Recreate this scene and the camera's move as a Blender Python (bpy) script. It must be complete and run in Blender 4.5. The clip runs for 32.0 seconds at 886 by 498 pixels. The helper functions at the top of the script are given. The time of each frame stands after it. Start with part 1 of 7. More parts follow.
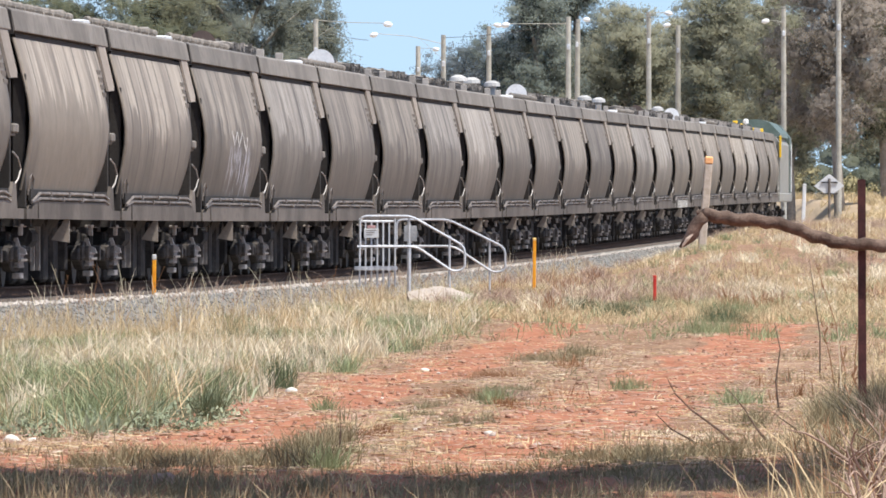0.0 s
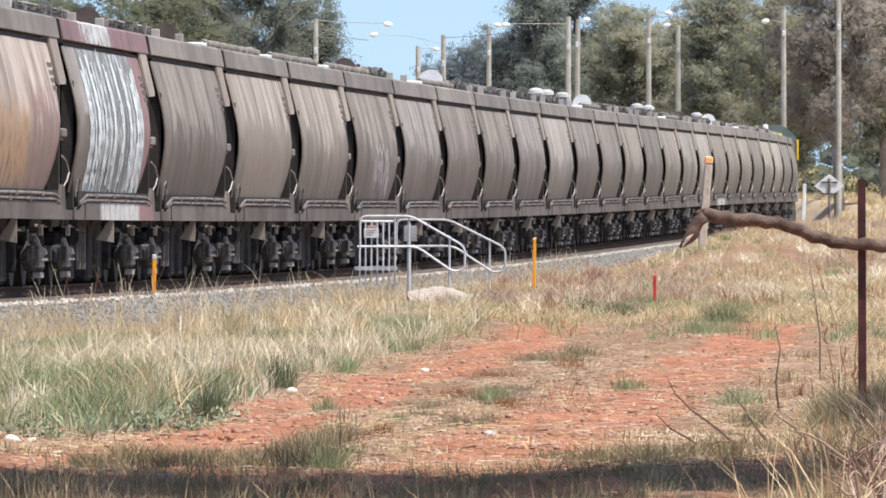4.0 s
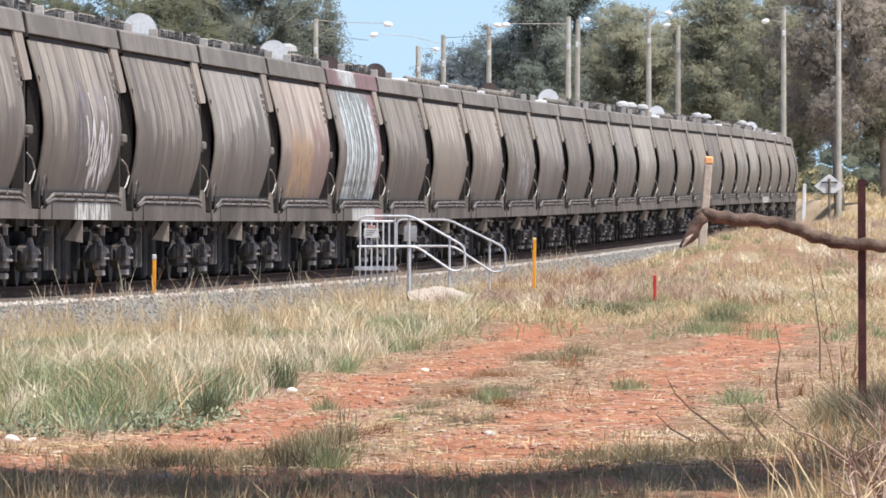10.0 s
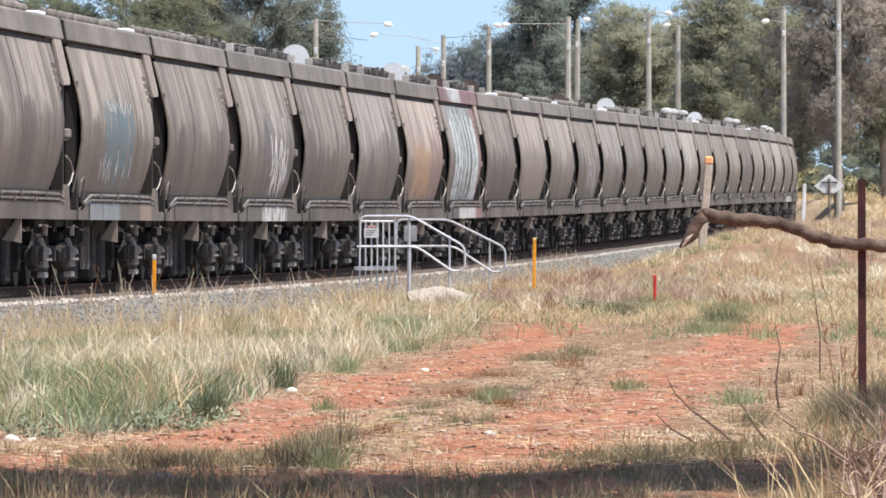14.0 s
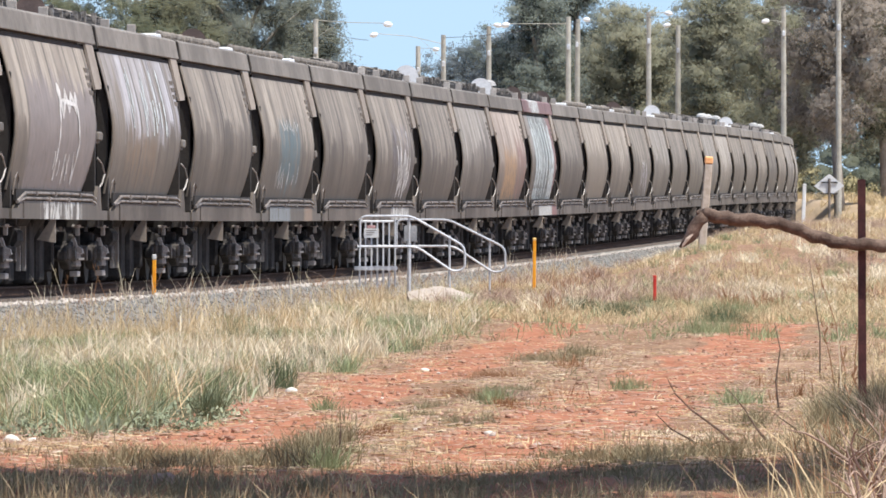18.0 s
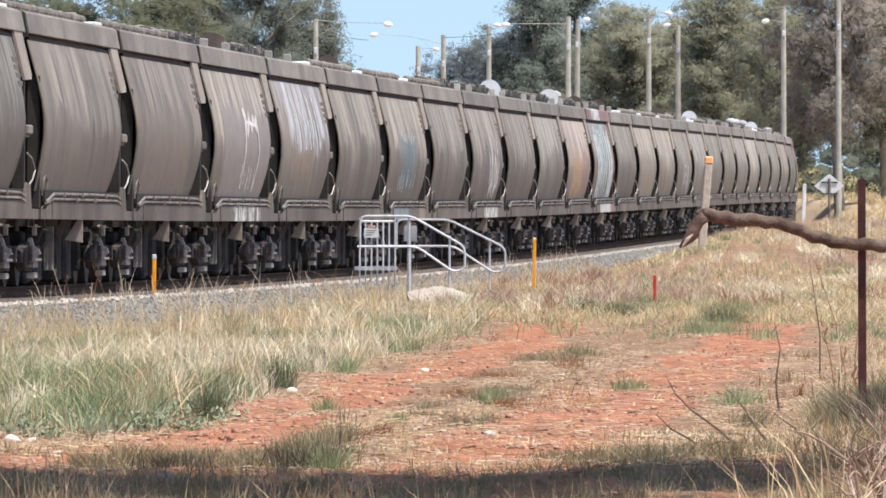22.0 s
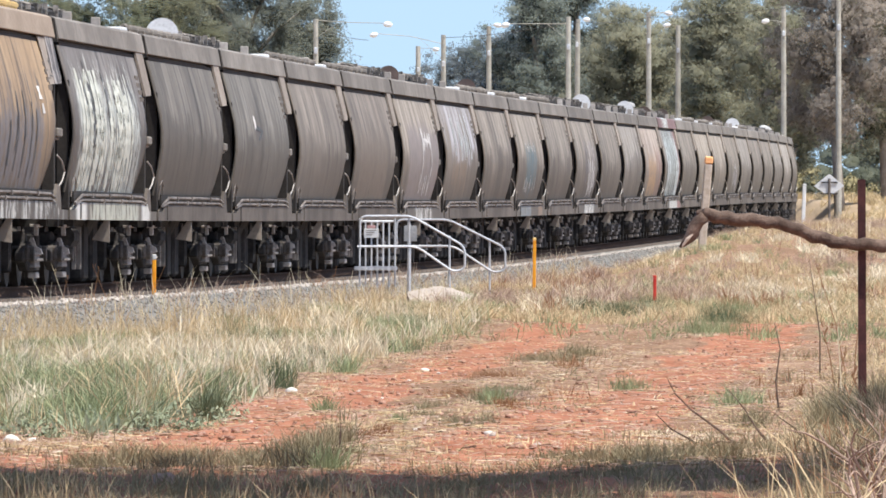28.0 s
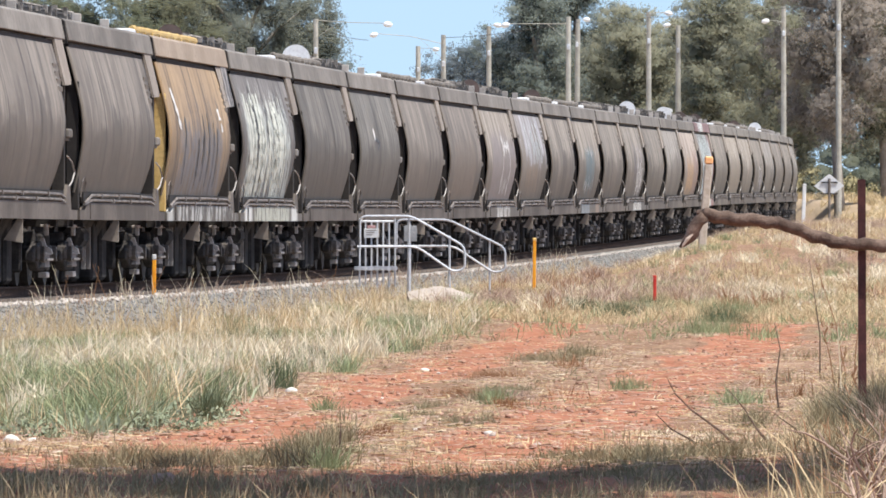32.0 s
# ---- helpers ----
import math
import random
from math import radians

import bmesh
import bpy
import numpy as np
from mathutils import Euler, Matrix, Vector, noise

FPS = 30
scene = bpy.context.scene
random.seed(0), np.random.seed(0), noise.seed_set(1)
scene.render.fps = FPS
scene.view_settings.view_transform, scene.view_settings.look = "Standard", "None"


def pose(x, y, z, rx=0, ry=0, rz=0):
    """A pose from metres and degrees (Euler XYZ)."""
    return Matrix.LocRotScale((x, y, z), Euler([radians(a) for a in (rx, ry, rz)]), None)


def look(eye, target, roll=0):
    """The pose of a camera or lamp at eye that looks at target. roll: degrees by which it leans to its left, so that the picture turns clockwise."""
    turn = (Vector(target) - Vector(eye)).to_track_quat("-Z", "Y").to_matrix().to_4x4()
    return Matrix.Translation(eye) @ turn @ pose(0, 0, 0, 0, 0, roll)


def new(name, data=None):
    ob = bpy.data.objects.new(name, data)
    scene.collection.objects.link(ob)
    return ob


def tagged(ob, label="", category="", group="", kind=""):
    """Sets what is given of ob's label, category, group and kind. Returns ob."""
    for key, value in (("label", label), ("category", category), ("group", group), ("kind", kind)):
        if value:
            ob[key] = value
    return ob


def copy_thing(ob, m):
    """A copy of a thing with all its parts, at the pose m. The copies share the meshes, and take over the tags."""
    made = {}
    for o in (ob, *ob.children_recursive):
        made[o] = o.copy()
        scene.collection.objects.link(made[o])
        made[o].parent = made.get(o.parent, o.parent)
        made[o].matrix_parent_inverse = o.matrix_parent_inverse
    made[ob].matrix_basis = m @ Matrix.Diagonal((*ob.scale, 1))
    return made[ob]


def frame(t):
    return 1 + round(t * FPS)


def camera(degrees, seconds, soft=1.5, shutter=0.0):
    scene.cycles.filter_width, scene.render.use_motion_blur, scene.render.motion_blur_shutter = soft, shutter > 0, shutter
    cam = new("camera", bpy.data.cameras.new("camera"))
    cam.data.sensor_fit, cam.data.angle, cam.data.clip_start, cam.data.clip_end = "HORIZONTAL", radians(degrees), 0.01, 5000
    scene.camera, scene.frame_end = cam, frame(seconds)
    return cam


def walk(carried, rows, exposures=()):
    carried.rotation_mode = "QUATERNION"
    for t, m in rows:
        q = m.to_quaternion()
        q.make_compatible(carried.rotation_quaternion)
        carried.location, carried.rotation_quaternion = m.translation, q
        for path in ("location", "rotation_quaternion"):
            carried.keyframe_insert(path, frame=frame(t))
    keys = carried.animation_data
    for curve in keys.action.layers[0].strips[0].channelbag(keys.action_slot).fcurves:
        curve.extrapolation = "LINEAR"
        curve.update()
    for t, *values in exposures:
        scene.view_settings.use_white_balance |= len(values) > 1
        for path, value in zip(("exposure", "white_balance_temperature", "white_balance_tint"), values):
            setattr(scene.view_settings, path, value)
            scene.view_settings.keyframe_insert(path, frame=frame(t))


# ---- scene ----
cam = camera(4.3064, 32.0, soft=1.7)
CAM = pose(0, 0, 2.0, 90 - 0.2665, 0, 0)
walk(cam, [(0.0, CAM), (32.0, CAM)])

# ---- light ----
SUN_EL, SUN_AZ = 66.0, 125.0          # azimuth clockwise from +y, towards the sun
world = bpy.data.worlds.new("sky")
scene.world = world
world.use_nodes = True
wn = world.node_tree
sky = wn.nodes.new("ShaderNodeTexSky")
sky.sky_type, sky.sun_disc = "NISHITA", False
sky.sun_elevation, sky.sun_rotation = radians(SUN_EL), radians(SUN_AZ)
sky.air_density, sky.dust_density, sky.ozone_density = 1.0, 1.3, 1.2
bg = wn.nodes["Background"]
bg.inputs["Strength"].default_value = 0.15
# the haze at the skyline is thin: the sky's colour is taken a little higher up
_wc = wn.nodes.new("ShaderNodeTexCoord")
_up = wn.nodes.new("ShaderNodeVectorMath")
_up.operation = "ADD"
_up.inputs[1].default_value = (0, 0, 0.14)
_nm = wn.nodes.new("ShaderNodeVectorMath")
_nm.operation = "NORMALIZE"
wn.links.new(_wc.outputs["Generated"], _up.inputs[0])
wn.links.new(_up.outputs[0], _nm.inputs[0])
wn.links.new(_nm.outputs[0], sky.inputs["Vector"])
wn.links.new(sky.outputs[0], bg.inputs["Color"])
sun_data = bpy.data.lights.new("sun", "SUN")
sun_data.energy, sun_data.angle, sun_data.color = 4.7, radians(0.53), (1.0, 0.95, 0.87)
sun = new("sun", sun_data)
_el, _az = radians(SUN_EL), radians(SUN_AZ)
SUN_DIR = Vector((math.cos(_el) * math.sin(_az), math.cos(_el) * math.cos(_az), math.sin(_el)))
sun.matrix_world = look(SUN_DIR * 60, (0, 0, 0))
scene.view_settings.exposure = 0.45

# ---- the railway's line: distance along it, in metres, to place ----
_S = np.linspace(-420.0, 760.0, 2361)
_u = np.clip(_S, 0, 372) / 100
_h = 0.06173 - 0.00366 * _u + 0.00196 * _u ** 2 - 0.00042 * _u ** 3
_h = _h - 0.0011 * np.clip(_S - 362, 0, 400)
_dx = np.concatenate([[0], np.cumsum(np.sin((_h[1:] + _h[:-1]) / 2) * (_S[1] - _S[0]))])
_dy = np.concatenate([[0], np.cumsum(np.cos((_h[1:] + _h[:-1]) / 2) * (_S[1] - _S[0]))])
_X = _dx - np.interp(0, _S, _dx) - 5.99506
_Y = _dy - np.interp(0, _S, _dy) + 160.59281
_uz = np.clip(_S, -20, 400) / 100
_zz = 0.23445 * _uz ** 2 - 0.03373 * _uz ** 3
_Yz = np.clip(_Y, 140, 560)
_Z = 2.0 + 0.3232 + _zz - 0.0040797 * _Yz - 0.95      # top of the rail
SIDE = 1.22                                            # from the middle of the track to the line above
_X, _Y = _X - SIDE * np.cos(_h), _Y + SIDE * np.sin(_h)


def line(s, off=0.0):
    """x, y, z of the rail top at s metres, off metres to its right, and the heading."""
    h = float(np.interp(s, _S, _h))
    return (float(np.interp(s, _S, _X)) + off * math.cos(h), float(np.interp(s, _S, _Y)) - off * math.sin(h),
            float(np.interp(s, _S, _Z)), h)


def sstep(a, b, v):
    t = np.clip((v - a) / (b - a), 0, 1)
    return t * t * (3 - 2 * t)


def ground_z(x, y):
    """Height of the natural ground."""
    x, y = np.asarray(x, float), np.asarray(y, float)
    z = 0.66 - 0.66 * np.clip((y - 58) / 92, 0, 1)
    foot = np.interp(y, _Y, _X) + 3.15
    z = z + 0.92 * sstep(0.2, 2.5, x - foot) * sstep(235, 335, y)
    z = z + 0.80 * sstep(0.2, 2.5, x - foot) * sstep(470, 640, y)
    z = z + 0.02 * np.sin(x * 1.7 + y * 0.21) + 0.015 * np.sin(x * 3.1 - y * 0.37)
    return z


def gz(x, y):
    return float(ground_z(x, y))


# ---- material tools ----
def nodes_of(name):
    m = bpy.data.materials.new(name)
    m.use_nodes = True
    return m, m.node_tree, m.node_tree.nodes["Principled BSDF"]


def link(nt, a, b):
    nt.links.new(a, b)


def mathn(nt, op, a, b=None, clamp=False):
    n = nt.nodes.new("ShaderNodeMath")
    n.operation, n.use_clamp = op, clamp
    for i, v in enumerate((a, b)):
        if v is None:
            continue
        if isinstance(v, (int, float)):
            n.inputs[i].default_value = v
        else:
            link(nt, v, n.inputs[i])
    return n.outputs[0]


def mixc(nt, f, a, b, blend="MIX"):
    n = nt.nodes.new("ShaderNodeMix")
    n.data_type, n.blend_type = "RGBA", blend
    for sock, v in ((n.inputs[0], f), (n.inputs[6], a), (n.inputs[7], b)):
        if isinstance(v, (int, float)):
            sock.default_value = v
        elif isinstance(v, tuple):
            sock.default_value = (*v, 1) if len(v) == 3 else v
        else:
            link(nt, v, sock)
    return n.outputs[2]


def rampn(nt, f, lo, hi):
    n = nt.nodes.new("ShaderNodeMapRange")
    n.interpolation_type = "SMOOTHSTEP"
    n.inputs["From Min"].default_value, n.inputs["From Max"].default_value = lo, hi
    link(nt, f, n.inputs["Value"])
    return n.outputs[0]


def coords(nt, scale=(1, 1, 1), shift=None, geo=False):
    if geo:
        src = nt.nodes.new("ShaderNodeNewGeometry").outputs["Position"]
    else:
        src = nt.nodes.new("ShaderNodeTexCoord").outputs["Object"]
    if shift is not None:
        add = nt.nodes.new("ShaderNodeVectorMath")
        add.operation = "ADD"
        link(nt, src, add.inputs[0])
        link(nt, shift, add.inputs[1])
        src = add.outputs[0]
    mp = nt.nodes.new("ShaderNodeMapping")
    mp.inputs["Scale"].default_value = scale
    link(nt, src, mp.inputs["Vector"])
    return mp.outputs[0]


def noisen(nt, vec, scale, detail=4, rough=0.55):
    n = nt.nodes.new("ShaderNodeTexNoise")
    n.inputs["Scale"].default_value, n.inputs["Detail"].default_value, n.inputs["Roughness"].default_value = scale, detail, rough
    link(nt, vec, n.inputs["Vector"])
    return n.outputs[0]


def bumpn(nt, b, height, strength, dist):
    n = nt.nodes.new("ShaderNodeBump")
    n.inputs["Strength"].default_value, n.inputs["Distance"].default_value = strength, dist
    link(nt, height, n.inputs["Height"])
    link(nt, n.outputs[0], b.inputs["Normal"])


def randshift(nt, k=60.0):
    oi = nt.nodes.new("ShaderNodeObjectInfo")
    c = nt.nodes.new("ShaderNodeCombineXYZ")
    v = mathn(nt, "MULTIPLY", oi.outputs["Random"], k)
    link(nt, v, c.inputs[1])
    link(nt, mathn(nt, "MULTIPLY", v, 1.7), c.inputs[2])
    return c.outputs[0], oi.outputs["Random"]


def surface(name, a, b, rough=0.8, scale=3.0, fine=40.0, metal=0.0, bump=0.3, bdist=0.01, geo=False, rand=0.25):
    """A plain surface of two colours with stains, fine grain and a little difference from object to object."""
    m, nt, bs = nodes_of(name)
    sh, rnd = randshift(nt)
    v = coords(nt, shift=None if geo else sh, geo=geo)
    n1, n2 = noisen(nt, v, scale, 5, 0.6), noisen(nt, v, fine, 3, 0.6)
    c = mixc(nt, rampn(nt, n1, 0.35, 0.65), a, b)
    dark = mixc(nt, mathn(nt, "MULTIPLY", rampn(nt, n2, 0.4, 0.75), 0.5), c, tuple(x * 0.62 for x in a))
    k = mathn(nt, "ADD", mathn(nt, "MULTIPLY", rnd, rand), 1 - rand / 2)
    hsv = nt.nodes.new("ShaderNodeHueSaturation")
    link(nt, dark, hsv.inputs["Color"])
    link(nt, k, hsv.inputs["Value"])
    link(nt, hsv.outputs[0], bs.inputs["Base Color"])
    bs.inputs["Roughness"].default_value, bs.inputs["Metallic"].default_value = rough, metal
    bs.inputs["Specular IOR Level"].default_value = 0.3
    if bump:
        bumpn(nt, bs, n2, bump, bdist)
    return m


def wagon_side(name, light, mid, dirt, accents=(), lower=0.5):
    """Weathered wagon side: pale vertical streaks from the top, dirt below, and faded paint in accents: colour, y and z spans, amount."""
    m, nt, bs = nodes_of(name)
    sh, rnd = randshift(nt)
    raw = nt.nodes.new("ShaderNodeTexCoord").outputs["Object"]
    sep = nt.nodes.new("ShaderNodeSeparateXYZ")
    link(nt, raw, sep.inputs[0])
    yy, zz = sep.outputs[1], sep.outputs[2]
    wide = noisen(nt, coords(nt, (0.0, 0.35, 0.10), sh), 1.0, 3, 0.5)
    streak = noisen(nt, coords(nt, (0.0, 0.8, 0.16), sh), 1.0, 4, 0.6)
    fine = noisen(nt, coords(nt, (0.0, 3.6, 0.32), sh), 1.0, 4, 0.65)
    blot = noisen(nt, coords(nt, (0.3, 0.33, 0.8), sh), 1.0, 4, 0.6)
    # the height at which the streaks run out differs from streak to streak
    end = mathn(nt, "ADD", mathn(nt, "MULTIPLY", streak, 2.6), 0.95)
    end = mathn(nt, "ADD", end, mathn(nt, "MULTIPLY", mathn(nt, "SUBTRACT", blot, 0.5), 1.5 + lower))
    up = rampn(nt, mathn(nt, "SUBTRACT", zz, end), -0.06, 0.16)
    s = mathn(nt, "MULTIPLY", rampn(nt, streak, 0.40, 0.58), up)
    s = mathn(nt, "MULTIPLY", s, mathn(nt, "ADD", mathn(nt, "MULTIPLY", rampn(nt, fine, 0.35, 0.7), 0.6), 0.4))
    c = mixc(nt, rampn(nt, wide, 0.3, 0.7), dirt, mid)
    c = mixc(nt, s, c, light)
    # ragged paler patches washed down from the top
    high = mathn(nt, "ADD", noisen(nt, coords(nt, (0.3, 0.4, 0.35), sh), 1.0, 4, 0.6), mathn(nt, "MULTIPLY", mathn(nt, "SUBTRACT", zz, 2.75), 0.22))
    wash = rampn(nt, mathn(nt, "ADD", high, mathn(nt, "MULTIPLY", mathn(nt, "SUBTRACT", fine, 0.5), 0.35)), 0.52, 0.60)
    c = mixc(nt, mathn(nt, "MULTIPLY", wash, 0.45), c, tuple(0.5 * (p + q) for p, q in zip(light, mid)))
    thin = rampn(nt, noisen(nt, coords(nt, (0.0, 1.5, 0.012), sh), 1.0, 2, 0.5), 0.60, 0.66)
    c = mixc(nt, mathn(nt, "MULTIPLY", thin, 0.65), c, tuple(x * 0.45 for x in dirt))
    # dirty drips down the seams between the pressed panels
    wav = mathn(nt, "ADD", mathn(nt, "MULTIPLY", yy, 0.83), mathn(nt, "MULTIPLY", noisen(nt, coords(nt, (0.0, 0.9, 0.10), sh), 1.0, 2, 0.5), 0.5))
    seam = mathn(nt, "ABSOLUTE", mathn(nt, "SUBTRACT", mathn(nt, "FRACT", wav), 0.5))
    seam = mathn(nt, "SUBTRACT", 1.0, rampn(nt, seam, 0.03, 0.12))
    seam = mathn(nt, "MULTIPLY", seam, rampn(nt, noisen(nt, coords(nt, (0.0, 0.55, 0.25), sh), 1.0, 3, 0.6), 0.40, 0.60))
    c = mixc(nt, mathn(nt, "MULTIPLY", seam, 0.75), c, tuple(x * 0.5 for x in dirt))
    # a smoother, browner strip at the rear end
    rear = mathn(nt, "SUBTRACT", 1.0, rampn(nt, mathn(nt, "ADD", yy, mathn(nt, "MULTIPLY", fine, 0.8)), -5.7, -5.2))
    c = mixc(nt, mathn(nt, "MULTIPLY", rear, 0.65), c, tuple(x * 0.92 for x in mid))
    # grime thrown up from the track, with an uneven upper edge
    low = mathn(nt, "ADD", zz, mathn(nt, "MULTIPLY", mathn(nt, "SUBTRACT", wide, streak), 1.2))
    grime = mathn(nt, "MULTIPLY", mathn(nt, "SUBTRACT", 1.0, rampn(nt, low, 1.25, 2.6)), 0.72)
    c = mixc(nt, grime, c, (0.098, 0.085, 0.07))
    for col, y0, y1, z0, z1, amount in accents:
        wob = mathn(nt, "ADD", zz, mathn(nt, "MULTIPLY", mathn(nt, "SUBTRACT", fine, 0.5), 1.6 if z1 - z0 > 0.6 else 0.4))
        box = mathn(nt, "MULTIPLY", rampn(nt, yy, y0 - 0.3, y0 + 0.3), rampn(nt, mathn(nt, "SUBTRACT", y1, yy), -0.3, 0.3))
        box = mathn(nt, "MULTIPLY", box, rampn(nt, wob, z0 - 0.1, z0 + 0.15))
        box = mathn(nt, "MULTIPLY", box, rampn(nt, mathn(nt, "SUBTRACT", z1, wob), -0.1, 0.15))
        st = noisen(nt, coords(nt, (0.0, 2.0 + 2 * amount, 1.2 + amount), None), 1.0, 5, 0.7)
        box = mathn(nt, "MULTIPLY", box, rampn(nt, st, 0.62 - 0.3 * amount, 0.70 - 0.3 * amount))
        c = mixc(nt, mathn(nt, "MULTIPLY", box, 0.85), c, col)
    hsv = nt.nodes.new("ShaderNodeHueSaturation")
    link(nt, c, hsv.inputs["Color"])
    mott = noisen(nt, coords(nt, (0.0, 2.4, 3.0), sh), 1.0, 5, 0.7)
    val = mathn(nt, "ADD", mathn(nt, "MULTIPLY", rnd, 0.36), mathn(nt, "MULTIPLY", mott, 0.9))
    link(nt, mathn(nt, "ADD", val, 0.35), hsv.inputs["Value"])
    link(nt, hsv.outputs[0], bs.inputs["Base Color"])
    bs.inputs["Roughness"].default_value = 0.62
    bs.inputs["Specular IOR Level"].default_value = 0.35
    return m


# ---- mesh tools ----
def part(name, bm, material, parent=None, label="", smooth=False):
    me = bpy.data.meshes.new(name)
    if smooth:
        for f in bm.faces:
            f.smooth = True
    bm.to_mesh(me)
    bm.free()
    me.materials.append(material)
    ob = new(name, me)
    if parent is not None:
        ob.parent = parent
    if label:
        ob["label"] = label
    return ob


def box(bm, x0, x1, y0, y1, z0, z1, bevel=0.0, m=None):
    r = bmesh.ops.create_cube(bm, size=1)
    vs = r["verts"]
    bmesh.ops.transform(bm, matrix=Matrix.Translation(((x0 + x1) / 2, (y0 + y1) / 2, (z0 + z1) / 2)) @ Matrix.Diagonal((x1 - x0, y1 - y0, z1 - z0, 1)), verts=vs)
    if bevel:
        es = list({e for v in vs for e in v.link_edges})
        r = bmesh.ops.bevel(bm, geom=es, offset=bevel, segments=1, affect="EDGES")
        vs = list({v for f in r["faces"] for v in f.verts} | {v for v in vs if v.is_valid})
    if m is not None:
        bmesh.ops.transform(bm, matrix=m, verts=vs)
    return vs


def tube(bm, pts, radii, seg=8, cap=True):
    """A tube through points; radii one number or one for each point."""
    if isinstance(radii, (int, float)):
        radii = [radii] * len(pts)
    pts = [Vector(p) for p in pts]
    rings = []
    side = None
    for i, p in enumerate(pts):
        d = (pts[min(i + 1, len(pts) - 1)] - pts[max(i - 1, 0)]).normalized()
        if side is None:
            side = d.cross(Vector((0.31, 0.2, 0.93))) if abs(d.z) < 0.9 else d.cross(Vector((1, 0.1, 0)))
        side = (side - d * side.dot(d)).normalized()
        up = d.cross(side)
        rings.append([bm.verts.new(p + (side * math.cos(a) + up * math.sin(a)) * radii[i]) for a in (2 * math.pi * k / seg for k in range(seg))])
    for a, b in zip(rings, rings[1:]):
        for k in range(seg):
            bm.faces.new((a[k], a[(k + 1) % seg], b[(k + 1) % seg], b[k]))
    if cap:
        bm.faces.new(rings[0][::-1])
        bm.faces.new(rings[-1])


def extrude_yz(bm, poly, x0, x1):
    """A flat shape in y, z given thickness along x."""
    a = [bm.verts.new((x0, y, z)) for y, z in poly]
    b = [bm.verts.new((x1, y, z)) for y, z in poly]
    bm.faces.new(a[::-1])
    bm.faces.new(b)
    for i in range(len(poly)):
        j = (i + 1) % len(poly)
        bm.faces.new((a[i], a[j], b[j], b[i]))
    bmesh.ops.recalc_face_normals(bm, faces=bm.faces[:])


def extrude_xz(bm, poly, y0, y1):
    a = [bm.verts.new((x, y0, z)) for x, z in poly]
    b = [bm.verts.new((x, y1, z)) for x, z in poly]
    bm.faces.new(a[::-1])
    bm.faces.new(b)
    for i in range(len(poly)):
        j = (i + 1) % len(poly)
        bm.faces.new((a[i], a[j], b[j], b[i]))
    bmesh.ops.recalc_face_normals(bm, faces=bm.faces[:])


def disc(bm, r, thick, m, seg=20):
    v = bmesh.ops.create_cone(bm, cap_ends=True, segments=seg, radius1=r, radius2=r, depth=thick)["verts"]
    bmesh.ops.transform(bm, matrix=m, verts=v)
    return v


def mesh_arrays(name, verts, faces, material, smooth=False):
    """A mesh from number arrays: verts n x 3, faces n x 3 or n x 4."""
    me = bpy.data.meshes.new(name)
    k = faces.shape[1]
    me.vertices.add(len(verts))
    me.vertices.foreach_set("co", verts.astype(np.float32).ravel())
    me.loops.add(faces.size)
    me.loops.foreach_set("vertex_index", faces.astype(np.int32).ravel())
    me.polygons.add(len(faces))
    me.polygons.foreach_set("loop_start", np.arange(0, faces.size, k, dtype=np.int32))
    me.polygons.foreach_set("loop_total", np.full(len(faces), k, dtype=np.int32))
    if smooth:
        me.polygons.foreach_set("use_smooth", np.ones(len(faces), dtype=bool))
    me.update(calc_edges=True)
    me.materials.append(material)
    return me


